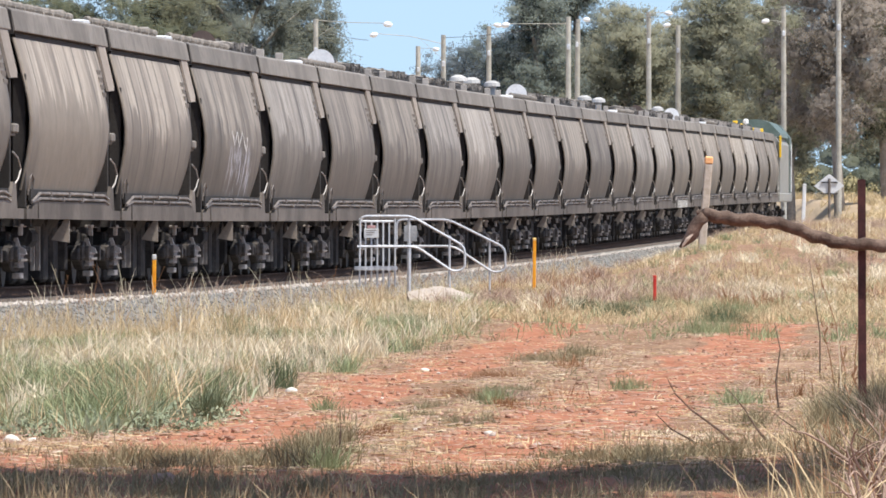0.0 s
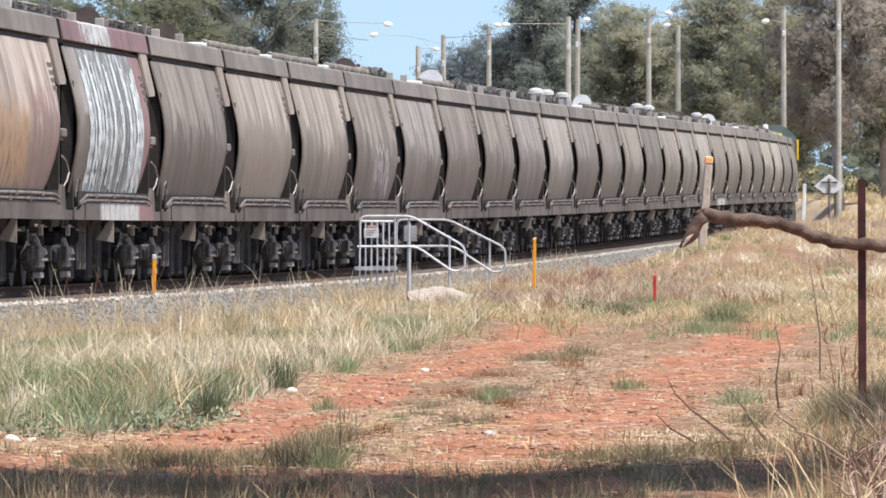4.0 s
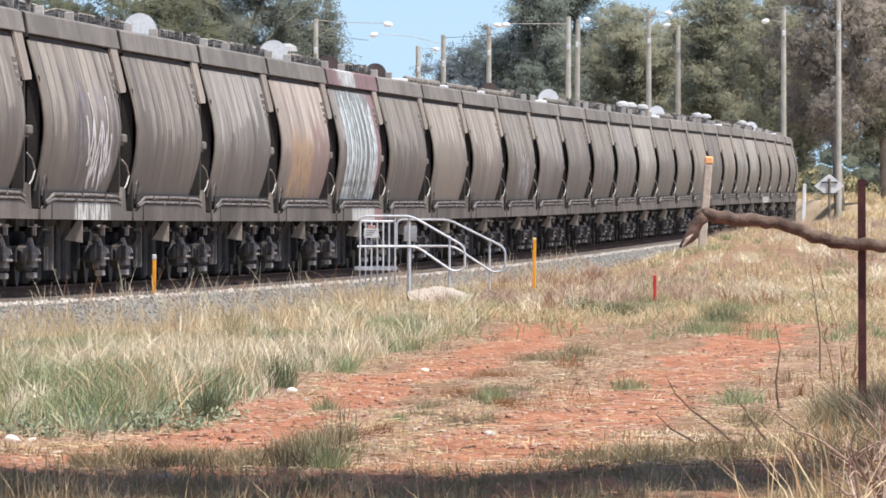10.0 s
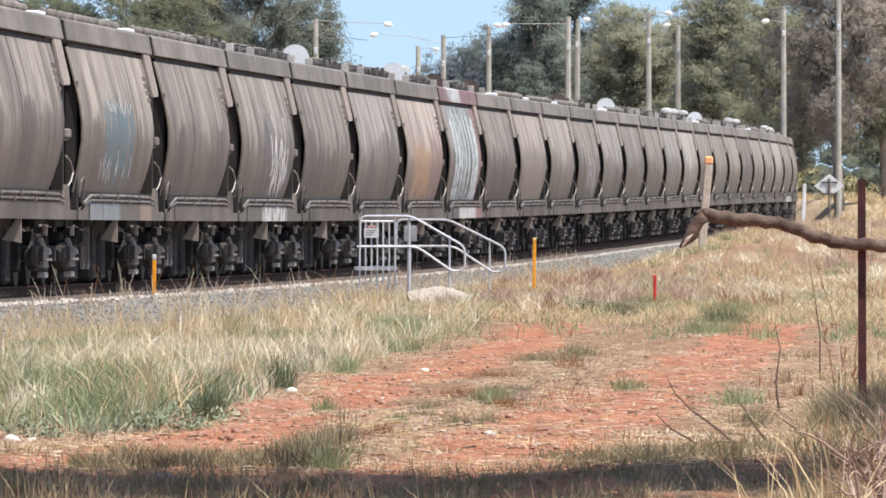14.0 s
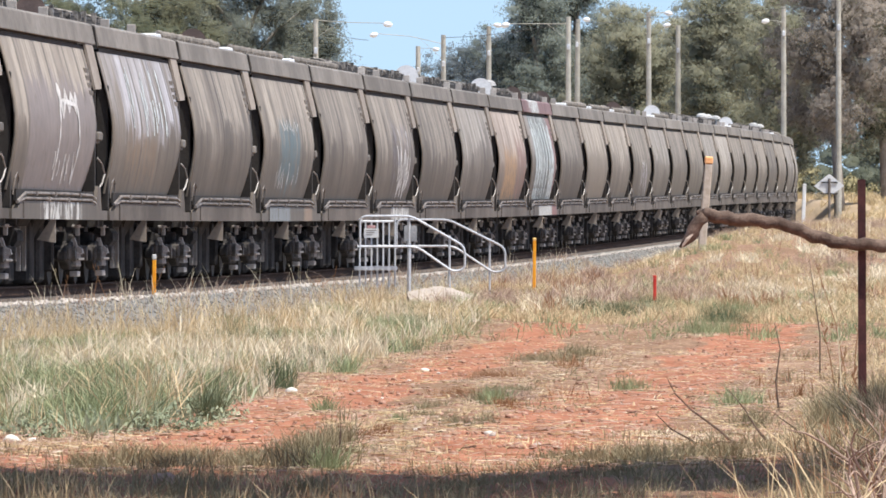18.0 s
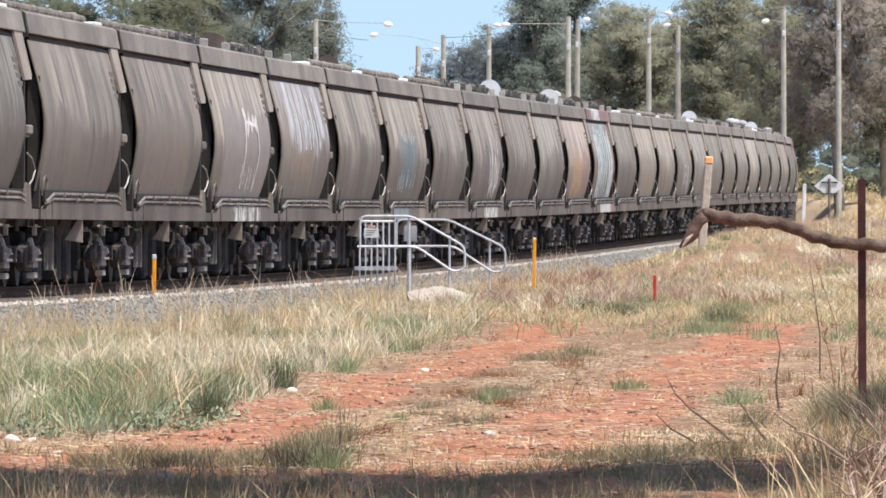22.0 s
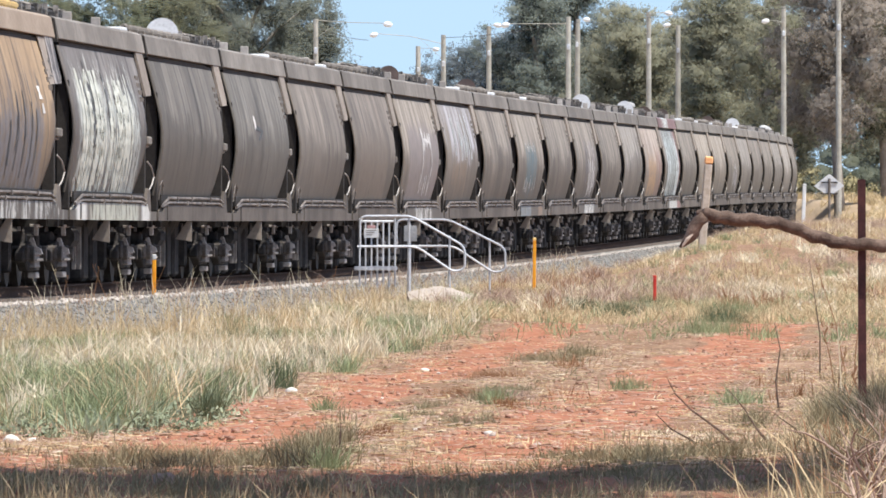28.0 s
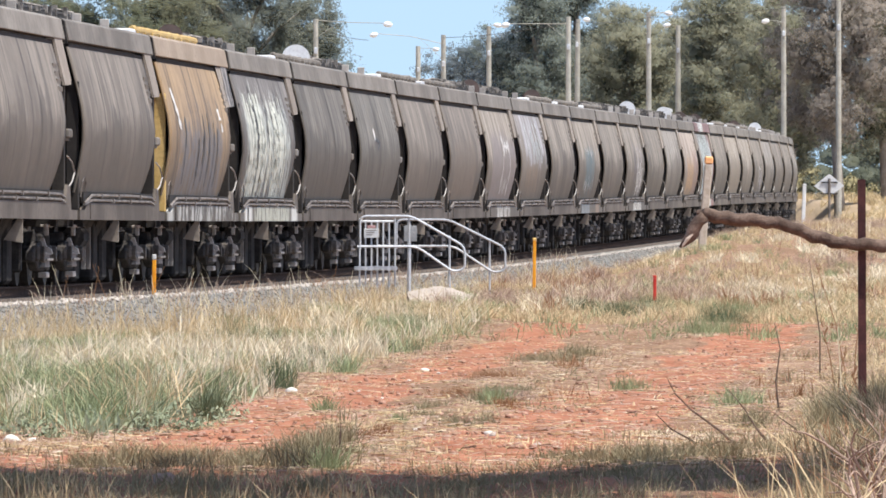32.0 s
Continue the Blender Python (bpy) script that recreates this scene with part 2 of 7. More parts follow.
# ---- materials ----
GREY_L, GREY_M, GREY_D = (0.43, 0.378, 0.312), (0.21, 0.177, 0.143), (0.13, 0.108, 0.086)
side_mats = [
    wagon_side("weathered_grey_side", GREY_L, GREY_M, GREY_D),
    wagon_side("pale_grey_side", (0.47, 0.43, 0.38), (0.24, 0.21, 0.177), (0.155, 0.132, 0.11), lower=0.9),
    wagon_side("brown_grey_side", (0.31, 0.27, 0.225), (0.16, 0.135, 0.11), (0.105, 0.088, 0.071), lower=0.2),
]
special_sides = {
    24: wagon_side("white_splashed_side", (0.50, 0.47, 0.45), GREY_M, GREY_D, (((0.28, 0.15, 0.14), 2.4, 7, 1.2, 4, 0.8), ((0.17, 0.19, 0.185), -5, 4, 1.1, 3.5, 0.75), ((0.50, 0.57, 0.56), -4.6, 3.6, 1.1, 3.7, 0.36))),
    25: wagon_side("ochre_stained_side", (0.50, 0.43, 0.37), (0.27, 0.22, 0.18), (0.20, 0.155, 0.125), (((0.36, 0.225, 0.12), -4.6, 1.0, 1.2, 2.6, 0.66), ((0.22, 0.13, 0.11), 1.0, 5.5, 1.3, 2.8, 0.6))),
    30: wagon_side("blue_tagged_side", GREY_L, GREY_M, GREY_D, (((0.09, 0.145, 0.165), -3.2, 1.6, 1.6, 2.7, 0.7),)),
    28: wagon_side("white_tagged_side", GREY_L, GREY_M, GREY_D, (((0.22, 0.20, 0.23), -2, 4.5, 1.4, 2.9, 0.4),)),
    20: wagon_side("pale_tagged_side", GREY_L, GREY_M, GREY_D, (((0.46, 0.45, 0.48), -2, 3, 1.4, 2.2, 0.45),)),
    22: wagon_side("brown_patched_side", GREY_L, GREY_M, GREY_D, (((0.20, 0.168, 0.132), -5.6, 3.6, 1.2, 2.75, 1.0),), lower=0.1),
    34: wagon_side("brown_lower_side", (0.34, 0.29, 0.24), (0.17, 0.143, 0.117), (0.11, 0.092, 0.074), (((0.175, 0.142, 0.112), -5.5, 2.8, 1.2, 2.7, 0.95),), lower=0.2),
    33: wagon_side("white_dripped_side", GREY_L, GREY_M, GREY_D, (((0.22, 0.19, 0.18), -5, 5, 1.2, 2.9, 0.9),)),
    32: wagon_side("pale_blue_streaked_side", (0.50, 0.50, 0.54), GREY_M, GREY_D, (((0.20, 0.145, 0.10), -4.5, 1.0, 1.4, 2.3, 0.5),), lower=0.6),
    36: wagon_side("dark_spotted_side", (0.32, 0.295, 0.255), (0.155, 0.14, 0.116), (0.118, 0.104, 0.086), (((0.12, 0.105, 0.095), -2.6, -1.0, 2.35, 2.6, 1.0),), lower=0.1),
    38: wagon_side("white_painted_side", (0.33, 0.305, 0.28), (0.15, 0.132, 0.118), (0.115, 0.10, 0.088), (((0.50, 0.53, 0.49), -5.9, 4.0, 1.0, 2.9, 0.62), ((0.68, 0.70, 0.64), -6, 3.6, 1.5, 3.2, 0.42), ((0.09, 0.09, 0.10), -5.5, 4.4, 1.2, 3.0, 0.30))),
    39: wagon_side("ochre_yellow_side", (0.46, 0.33, 0.20), (0.33, 0.225, 0.125), (0.17, 0.125, 0.09), (((0.17, 0.165, 0.175), -5.0, 3.4, 1.3, 2.45, 0.66), ((0.12, 0.10, 0.09), -3.5, 4.0, 2.0, 3.0, 0.3)), lower=0.4),
    37: wagon_side("dull_brown_side", (0.29, 0.263, 0.222), (0.14, 0.122, 0.10), (0.10, 0.086, 0.069), lower=0.3),
    42: wagon_side("pale_end_side", (0.48, 0.45, 0.42), (0.30, 0.27, 0.245), GREY_D),
}
sill_mat = surface("dusty_sill_steel", (0.085, 0.072, 0.061), (0.165, 0.142, 0.122), 0.75, 0.5, 9)
fascia_mat = surface("grey_roof_edge_steel", (0.15, 0.134, 0.116), (0.245, 0.222, 0.195), 0.7, 0.45, 6)
roof_mat = surface("dusty_roof_steel", (0.30, 0.275, 0.25), (0.40, 0.37, 0.34), 0.7, 1.2, 20)
# black raised a little, the haze under the train put into its colour
under_mat = surface("haze_lifted_black_steel", (0.028, 0.027, 0.027), (0.066, 0.06, 0.057), 0.9, 3, 30)
under_mat.node_tree.nodes["Principled BSDF"].inputs["Specular IOR Level"].default_value = 0.1
bogie_mat = surface("dusty_cast_steel", (0.055, 0.046, 0.041), (0.115, 0.10, 0.09), 0.85, 3, 30)
axle_mat = surface("black_axle_casting", (0.05, 0.044, 0.04), (0.12, 0.104, 0.093), 0.85, 4, 30)
spring_mat = surface("pale_dusty_casting", (0.24, 0.215, 0.20), (0.34, 0.31, 0.285), 0.85, 5, 40)
wheel_mat = surface("rolled_wheel_steel", (0.035, 0.031, 0.029), (0.065, 0.058, 0.053), 0.75, 4, 30)
rod_mat = surface("worn_pipe_steel", (0.10, 0.085, 0.075), (0.24, 0.212, 0.19), 0.6, 2, 25)
wing_mat = surface("tan_grey_wing_steel", (0.26, 0.22, 0.185), (0.34, 0.295, 0.25), 0.7, 1.2, 14)
# near black: carries the shade of the wagon gaps, also on sign brackets
end_mat = surface("near_black_shade_steel", (0.022, 0.019, 0.018), (0.04, 0.035, 0.031), 0.8, 1.5, 20)
rim_mat = surface("dusty_tan_rim_steel", (0.13, 0.115, 0.098), (0.27, 0.24, 0.205), 0.8, 3, 12)
# steps coloured dark for the shade in their recesses
step_mat = surface("recess_shade_step_steel", (0.13, 0.113, 0.096), (0.19, 0.165, 0.14), 0.8, 4, 20)
# pale patches among the tarnish stand in for highlights on the lids
hatch_mat = surface("tarnished_glint_hatch_steel", (0.03, 0.027, 0.024), (0.30, 0.27, 0.24), 0.55, 7, 30)
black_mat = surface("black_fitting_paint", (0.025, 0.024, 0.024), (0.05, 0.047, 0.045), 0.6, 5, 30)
white_mat = surface("off_white_paint", (0.62, 0.63, 0.64), (0.70, 0.71, 0.72), 0.5, 2, 20)
disc_brown = surface("rust_brown_paint", (0.075, 0.055, 0.05), (0.11, 0.08, 0.07), 0.7, 4, 30)
yellow_mat = surface("weathered_yellow_paint", (0.48, 0.32, 0.11), (0.55, 0.39, 0.16), 0.6, 2, 20)
hose_mat = surface("pale_rubber_hose", (0.36, 0.335, 0.31), (0.50, 0.47, 0.44), 0.6, 4, 30)
rail_mat = surface("rusty_rail_steel", (0.055, 0.036, 0.028), (0.085, 0.056, 0.043), 0.9, 4, 40)
rail_mat.node_tree.nodes["Principled BSDF"].inputs["Specular IOR Level"].default_value = 0.05
sleeper_mat = surface("grey_sleeper_concrete", (0.085, 0.068, 0.058), (0.13, 0.108, 0.094), 0.9, 3, 30)
galv_mat = surface("galvanised_pipe", (0.55, 0.57, 0.60), (0.66, 0.68, 0.70), 0.42, 6, 50, metal=0.35, bump=0.1)
concrete_mat = surface("pale_concrete", (0.33, 0.28, 0.235), (0.45, 0.39, 0.33), 0.9, 3, 40, geo=True)
orange_mat = surface("orange_stake_paint", (0.80, 0.30, 0.015), (0.88, 0.40, 0.03), 0.6, 6, 40, rand=0.1)
red_stake_mat = surface("red_stake_paint", (0.52, 0.035, 0.025), (0.60, 0.06, 0.04), 0.6, 6, 40)
timber_mat = surface("bleached_timber", (0.46, 0.38, 0.30), (0.58, 0.50, 0.42), 0.9, 8, 60)
bark_dead = surface("dead_branch_bark", (0.085, 0.058, 0.045), (0.18, 0.128, 0.10), 0.95, 9, 60, bump=0.7, bdist=0.012)
post_mat = surface("dark_maroon_post_paint", (0.05, 0.018, 0.018), (0.085, 0.03, 0.028), 0.55, 10, 60)
pole_mat = surface("bleached_pole_timber", (0.36, 0.345, 0.30), (0.48, 0.46, 0.405), 0.9, 1.5, 15)
lamp_glass = surface("lamp_bowl_plastic", (0.80, 0.83, 0.86), (0.88, 0.90, 0.92), 0.25, 3, 20)
trunk_mat = surface("eucalypt_bark", (0.20, 0.175, 0.15), (0.34, 0.31, 0.275), 0.9, 1.2, 9)
loco_green = surface("dark_green_loco_paint", (0.085, 0.12, 0.105), (0.12, 0.155, 0.14), 0.5, 2, 15)
loco_grey = surface("grey_loco_paint", (0.22, 0.215, 0.195), (0.32, 0.31, 0.28), 0.55, 2, 15)
loco_yellow = surface("bright_yellow_loco_paint", (0.85, 0.52, 0.03), (0.9, 0.6, 0.05), 0.5, 3, 15)


def ground_material():
    """Red earth on the two wheel tracks, straw litter and dull earth elsewhere."""
    m, nt, bs = nodes_of("red_earth_and_litter")
    pos = nt.nodes.new("ShaderNodeNewGeometry").outputs["Position"]
    sep = nt.nodes.new("ShaderNodeSeparateXYZ")
    link(nt, pos, sep.inputs[0])
    x, y = sep.outputs[0], sep.outputs[1]
    big = noisen(nt, coords(nt, (0.9, 0.12, 1), geo=True), 1.0, 5, 0.6)
    mid = noisen(nt, coords(nt, (3.0, 0.8, 3), geo=True), 1.0, 5, 0.65)
    fine = noisen(nt, coords(nt, (26, 9, 26), geo=True), 1.0, 4, 0.7)
    wob = mathn(nt, "MULTIPLY", mathn(nt, "SUBTRACT", big, 0.5), 1.5)

    def track(a, b, half):
        d = mathn(nt, "SUBTRACT", x, mathn(nt, "ADD", mathn(nt, "MULTIPLY", y, b), a))
        d = mathn(nt, "ABSOLUTE", mathn(nt, "ADD", d, wob))
        return mathn(nt, "SUBTRACT", 1.0, rampn(nt, d, half * 0.55, half * 1.35))

    red = mathn(nt, "MAXIMUM", track(-2.15, 0.0395, 0.66), track(-3.35, 0.028, 0.56))
    near = mathn(nt, "SUBTRACT", 1.0, rampn(nt, y, 66.0, 74.0))
    red = mathn(nt, "MAXIMUM", red, mathn(nt, "MULTIPLY", near, rampn(nt, big, 0.35, 0.6)))
    far = rampn(nt, y, 165.0, 205.0)
    red = mathn(nt, "MULTIPLY", red, mathn(nt, "SUBTRACT", 1.0, far))
    soil = mixc(nt, rampn(nt, mid, 0.3, 0.7), (0.255, 0.095, 0.05), (0.41, 0.186, 0.111))
    soil = mixc(nt, mathn(nt, "MULTIPLY", rampn(nt, fine, 0.52, 0.72), 0.5), soil, (0.19, 0.095, 0.06))
    soil = mixc(nt, mathn(nt, "MULTIPLY", rampn(nt, big, 0.48, 0.62), 0.35), soil, (0.21, 0.112, 0.075))
    straw = mixc(nt, rampn(nt, mid, 0.35, 0.65), (0.20, 0.113, 0.07), (0.33, 0.212, 0.138))
    straw = mixc(nt, rampn(nt, big, 0.45, 0.7), straw, (0.22, 0.135, 0.08))
    straw = mixc(nt, mathn(nt, "MULTIPLY", rampn(nt, fine, 0.46, 0.66), 0.7), straw, (0.13, 0.088, 0.052))
    litter = rampn(nt, noisen(nt, coords(nt, (14, 3.5, 14), geo=True), 1.0, 5, 0.75), 0.56, 0.66)
    soil = mixc(nt, mathn(nt, "MULTIPLY", litter, 0.55), soil, (0.45, 0.33, 0.225))
    c = mixc(nt, rampn(nt, mathn(nt, "ADD", red, mathn(nt, "MULTIPLY", mathn(nt, "SUBTRACT", mid, 0.5), 0.9)), 0.3, 0.62), straw, soil)
    # beyond the bend the ground is all bleached straw
    c = mixc(nt, mathn(nt, "MULTIPLY", rampn(nt, y, 300.0, 430.0), 0.85), c, mixc(nt, mid, (0.36, 0.27, 0.175), (0.52, 0.415, 0.285)))
    link(nt, c, bs.inputs["Base Color"])
    bs.inputs["Roughness"].default_value = 0.95
    bs.inputs["Specular IOR Level"].default_value = 0.15
    hgt = mathn(nt, "ADD", fine, mathn(nt, "MULTIPLY", mid, 2.0))
    bumpn(nt, bs, hgt, 0.6, 0.03)
    return m


def ballast_material():
    m, nt, bs = nodes_of("grey_crushed_stone")
    vo = nt.nodes.new("ShaderNodeTexVoronoi")
    vo.inputs["Scale"].default_value = 30.0
    link(nt, coords(nt, geo=True), vo.inputs["Vector"])
    sp = nt.nodes.new("ShaderNodeSeparateColor")
    link(nt, vo.outputs["Color"], sp.inputs[0])
    c = mixc(nt, sp.outputs[0], (0.10, 0.10, 0.094), (0.215, 0.21, 0.195))
    big = noisen(nt, coords(nt, (0.6, 0.2, 0.6), geo=True), 1.0, 4, 0.6)
    c = mixc(nt, mathn(nt, "MULTIPLY", rampn(nt, big, 0.45, 0.7), 0.5), c, (0.22, 0.18, 0.145))
    link(nt, c, bs.inputs["Base Color"])
    bs.inputs["Roughness"].default_value = 0.95
    bumpn(nt, bs, vo.outputs["Distance"], 0.18, 0.02)
    return m


ground_mat = ground_material()
ballast_mat = ballast_material()
stone_mat = surface("pale_ballast_stone", (0.19, 0.187, 0.175), (0.34, 0.332, 0.31), 0.9, 6, 30, geo=True)
crest_mat = surface("pale_dusty_stone", (0.36, 0.325, 0.295), (0.50, 0.455, 0.415), 0.9, 6, 30, geo=True)


def leaf_material(name, a, b, trans=0.25, spread=0.6, clear=0.0, patch=(0.35, 0.35, 0.35)):
    m, nt, bs = nodes_of(name)
    geo = nt.nodes.new("ShaderNodeNewGeometry")
    n = noisen(nt, coords(nt, patch, geo=True), 1.0, 3, 0.6)
    f = mathn(nt, "ADD", mathn(nt, "MULTIPLY", geo.outputs["Random Per Island"], spread), mathn(nt, "MULTIPLY", rampn(nt, n, 0.3, 0.7), 1.05 - spread), clamp=True)
    c = mixc(nt, f, a, b)
    link(nt, c, bs.inputs["Base Color"])
    bs.inputs["Roughness"].default_value = 0.6
    bs.inputs["Specular IOR Level"].default_value = 0.25
    tr = nt.nodes.new("ShaderNodeBsdfTranslucent")
    link(nt, c, tr.inputs["Color"])
    mx = nt.nodes.new("ShaderNodeMixShader")
    mx.inputs[0].default_value = trans
    link(nt, bs.outputs[0], mx.inputs[1])
    link(nt, tr.outputs[0], mx.inputs[2])
    out = mx.outputs[0]
    if clear:
        # partly clear sprays let light through, which softens far crowns like haze
        mt = nt.nodes.new("ShaderNodeMixShader")
        mt.inputs[0].default_value = clear
        link(nt, out, mt.inputs[1])
        link(nt, nt.nodes.new("ShaderNodeBsdfTransparent").outputs[0], mt.inputs[2])
        out = mt.outputs[0]
    link(nt, out, nt.nodes["Material Output"].inputs["Surface"])
    return m


straw_mat = leaf_material("dry_straw", (0.41, 0.305, 0.165), (0.72, 0.59, 0.37), 0.3, 0.45, patch=(2.6, 0.45, 3.5))
pale_straw_mat = leaf_material("pale_dead_stalks", (0.62, 0.54, 0.37), (0.86, 0.78, 0.60), 0.25)
green_blade_mat = leaf_material("grey_green_grass", (0.135, 0.175, 0.082), (0.39, 0.43, 0.24), 0.3, 0.45, patch=(2.6, 0.45, 3.5))
weed_mat = leaf_material("blue_green_weed_leaf", (0.20, 0.25, 0.155), (0.40, 0.445, 0.30), 0.3, 0.45, patch=(2.6, 0.45, 3.5))
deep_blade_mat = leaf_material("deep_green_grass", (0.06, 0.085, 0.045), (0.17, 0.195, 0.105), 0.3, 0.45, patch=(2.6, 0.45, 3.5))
pink_weed_mat = leaf_material("pinkish_dry_weed", (0.30, 0.205, 0.155), (0.52, 0.40, 0.32), 0.25, 0.45, patch=(2.6, 0.45, 3.5))
rust_blade_mat = leaf_material("rust_brown_dead_weed", (0.26, 0.12, 0.055), (0.38, 0.22, 0.12), 0.25, 0.45, patch=(2.6, 0.45, 3.5))
dark_blade_mat = leaf_material("dull_olive_grass", (0.16, 0.14, 0.075), (0.34, 0.29, 0.18), 0.25, 0.45, patch=(2.6, 0.45, 3.5))

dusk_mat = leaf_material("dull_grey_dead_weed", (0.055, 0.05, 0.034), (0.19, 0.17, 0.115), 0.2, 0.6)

# ---- ground, ballast and track ----
def build_ground():
    ys = np.concatenate([np.linspace(-300, 40, 14), np.linspace(44, 240, 197), np.linspace(246, 700, 76), np.linspace(730, 5000, 24)])
    xs = np.concatenate([np.linspace(-2500, -60, 16), np.linspace(-50, -16, 12), np.linspace(-15, 20, 141), np.linspace(22, 70, 16), np.linspace(90, 2500, 16)])
    gx, gy = np.meshgrid(xs, ys)
    zz = ground_z(gx, gy)
    rng = np.random.default_rng(5)
    zz = zz + rng.normal(0, 0.012, zz.shape) * (gy < 260)
    v = np.stack([gx.ravel(), gy.ravel(), zz.ravel()], 1)
    nx, ny = len(xs), len(ys)
    i = np.arange((nx - 1) * (ny - 1))
    r, c = i // (nx - 1), i % (nx - 1)
    a = r * nx + c
    f = np.stack([a, a + 1, a + nx + 1, a + nx], 1)
    ob = new("ground", mesh_arrays("ground", v, f, ground_mat, True))
    tagged(ob, "red earth with wheel tracks, straw litter and dry grass", "ground", kind="structure")


build_ground()


def sweep(name, prof, s0, s1, step, material):
    """A ribbon along the railway: prof is a list of offset and height over the rail top."""
    ss = np.arange(s0, s1 + 0.01, step)
    v, k = [], len(prof)
    for s in ss:
        for off, h in prof:
            x, y, z, _ = line(s, off)
            v.append((x, y, z + h))
    v = np.array(v)
    i = np.arange((len(ss) - 1) * (k - 1))
    r, c = i // (k - 1), i % (k - 1)
    a = r * k + c
    f = np.stack([a, a + 1, a + k + 1, a + k], 1)[:, ::-1]
    return new(name, mesh_arrays(name, v, f, material))


bal = sweep("ballast", [(-3.4, -1.3), (-2.0, -0.30), (-1.75, -0.22), (-0.9, -0.20), (0.9, -0.20), (1.58, -0.20), (1.72, -0.21), (1.92, -0.30), (3.9, -1.5)], -330, 640, 4, ballast_mat)
tagged(bal, "bank of grey crushed stone under the railway track", "ballast", kind="structure")


def rail(off):
    prof = [(off - 0.07, -0.155), (off - 0.07, -0.14), (off - 0.01, -0.12), (off - 0.01, -0.04), (off - 0.036, -0.03), (off - 0.036, 0.0),
            (off + 0.036, 0.0), (off + 0.036, -0.03), (off + 0.01, -0.04), (off + 0.01, -0.12), (off + 0.07, -0.14), (off + 0.07, -0.155)]
    ob = sweep("rail", prof, -330, 640, 6, rail_mat)
    tagged(ob, "rusty steel rail on concrete sleepers", "rail", group="rails of the track", kind="structure")


rail(-0.7525)
rail(0.7525)


def boxes_mesh(name, mats, dims, material):
    """Many boxes of one size in one mesh, at the matrices given."""
    base = np.array([(sx, sy, sz) for sx in (-.5, .5) for sy in (-.5, .5) for sz in (-.5, .5)]) * np.array(dims)
    quads = np.array([(0, 1, 3, 2), (4, 6, 7, 5), (0, 4, 5, 1), (2, 3, 7, 6), (0, 2, 6, 4), (1, 5, 7, 3)])
    vs, fs = [], []
    for i, m in enumerate(mats):
        m = np.array(m)
        vs.append(base @ m[:3, :3].T + m[:3, 3])
        fs.append(quads + 8 * i)
    return mesh_arrays(name, np.concatenate(vs), np.concatenate(fs), material)


def sleepers():
    ms = []
    s = -60.0
    while s < 430:
        x, y, z, h = line(s)
        ms.append(pose(x, y, z - 0.255, 0, 0, -math.degrees(h)))
        s += 0.66
    tagged(new("sleepers", boxes_mesh("sleepers", ms, (2.5, 0.24, 0.2), sleeper_mat)), "row of grey concrete sleepers half sunk in stone", "sleepers", kind="stuff")


sleepers()


def stones(name, label, n, s0, s1, o0, o1, size, material, seed):
    """Loose stones on the bank's crest and slope."""
    rng = np.random.default_rng(seed)
    base = np.array([(1, 1, 1), (1, -1, -1), (-1, 1, -1), (-1, -1, 1), (-1, -1, -0.2), (0.2, 1, -1)]) * 0.5
    tri = np.array([(0, 2, 3), (0, 3, 1), (0, 1, 5), (0, 5, 2), (1, 3, 4), (2, 4, 3), (1, 4, 5), (2, 5, 4)])
    vs, fs = [], []
    for i in range(n):
        s = s0 + (s1 - s0) * rng.random() ** 1.3
        o = rng.uniform(o0, o1)
        x, y, z, h = line(s, o)
        top = -0.21 if o < 1.72 else (-0.21 - (o - 1.72) * 0.45 if o < 1.92 else -0.30 - (o - 1.92) * 0.606)
        q = Euler(rng.uniform(0, 6.28, 3)).to_matrix()
        k = size * rng.uniform(0.6, 1.5)
        vs.append((base * rng.uniform(0.7, 1.3, (6, 3)) * k) @ np.array(q).T + np.array((x, y, z + top + 0.012)))
        fs.append(tri + 6 * i)
    ob = new(name, mesh_arrays(name, np.concatenate(vs), np.concatenate(fs), material))
    tagged(ob, label, "stones", kind="stuff")


stones("ballast_stones", "loose grey crushed stones on the ballast slope", 19000, -25, 330, 1.6, 3.3, 0.030, stone_mat, 3)
stones("crest_stones", "pale dusty stones along the crest of the ballast", 2200, -25, 330, 1.66, 1.78, 0.045, crest_mat, 4)

# ---- the train ----
dust_mat = surface("caked_pale_dust", (0.36, 0.325, 0.30), (0.48, 0.44, 0.405), 0.9, 8, 40)
roof_white = surface("pale_roof_box_paint", (0.38, 0.375, 0.37), (0.48, 0.475, 0.46), 0.55, 2, 20)
PITCH = 14.8
PROFILE = [(1.345, 1.315), (1.55, 1.36), (1.8, 1.41), (2.1, 1.452), (2.35, 1.455), (2.6, 1.425), (2.85, 1.37), (3.1, 1.305), (3.3, 1.25), (3.45, 1.205)]


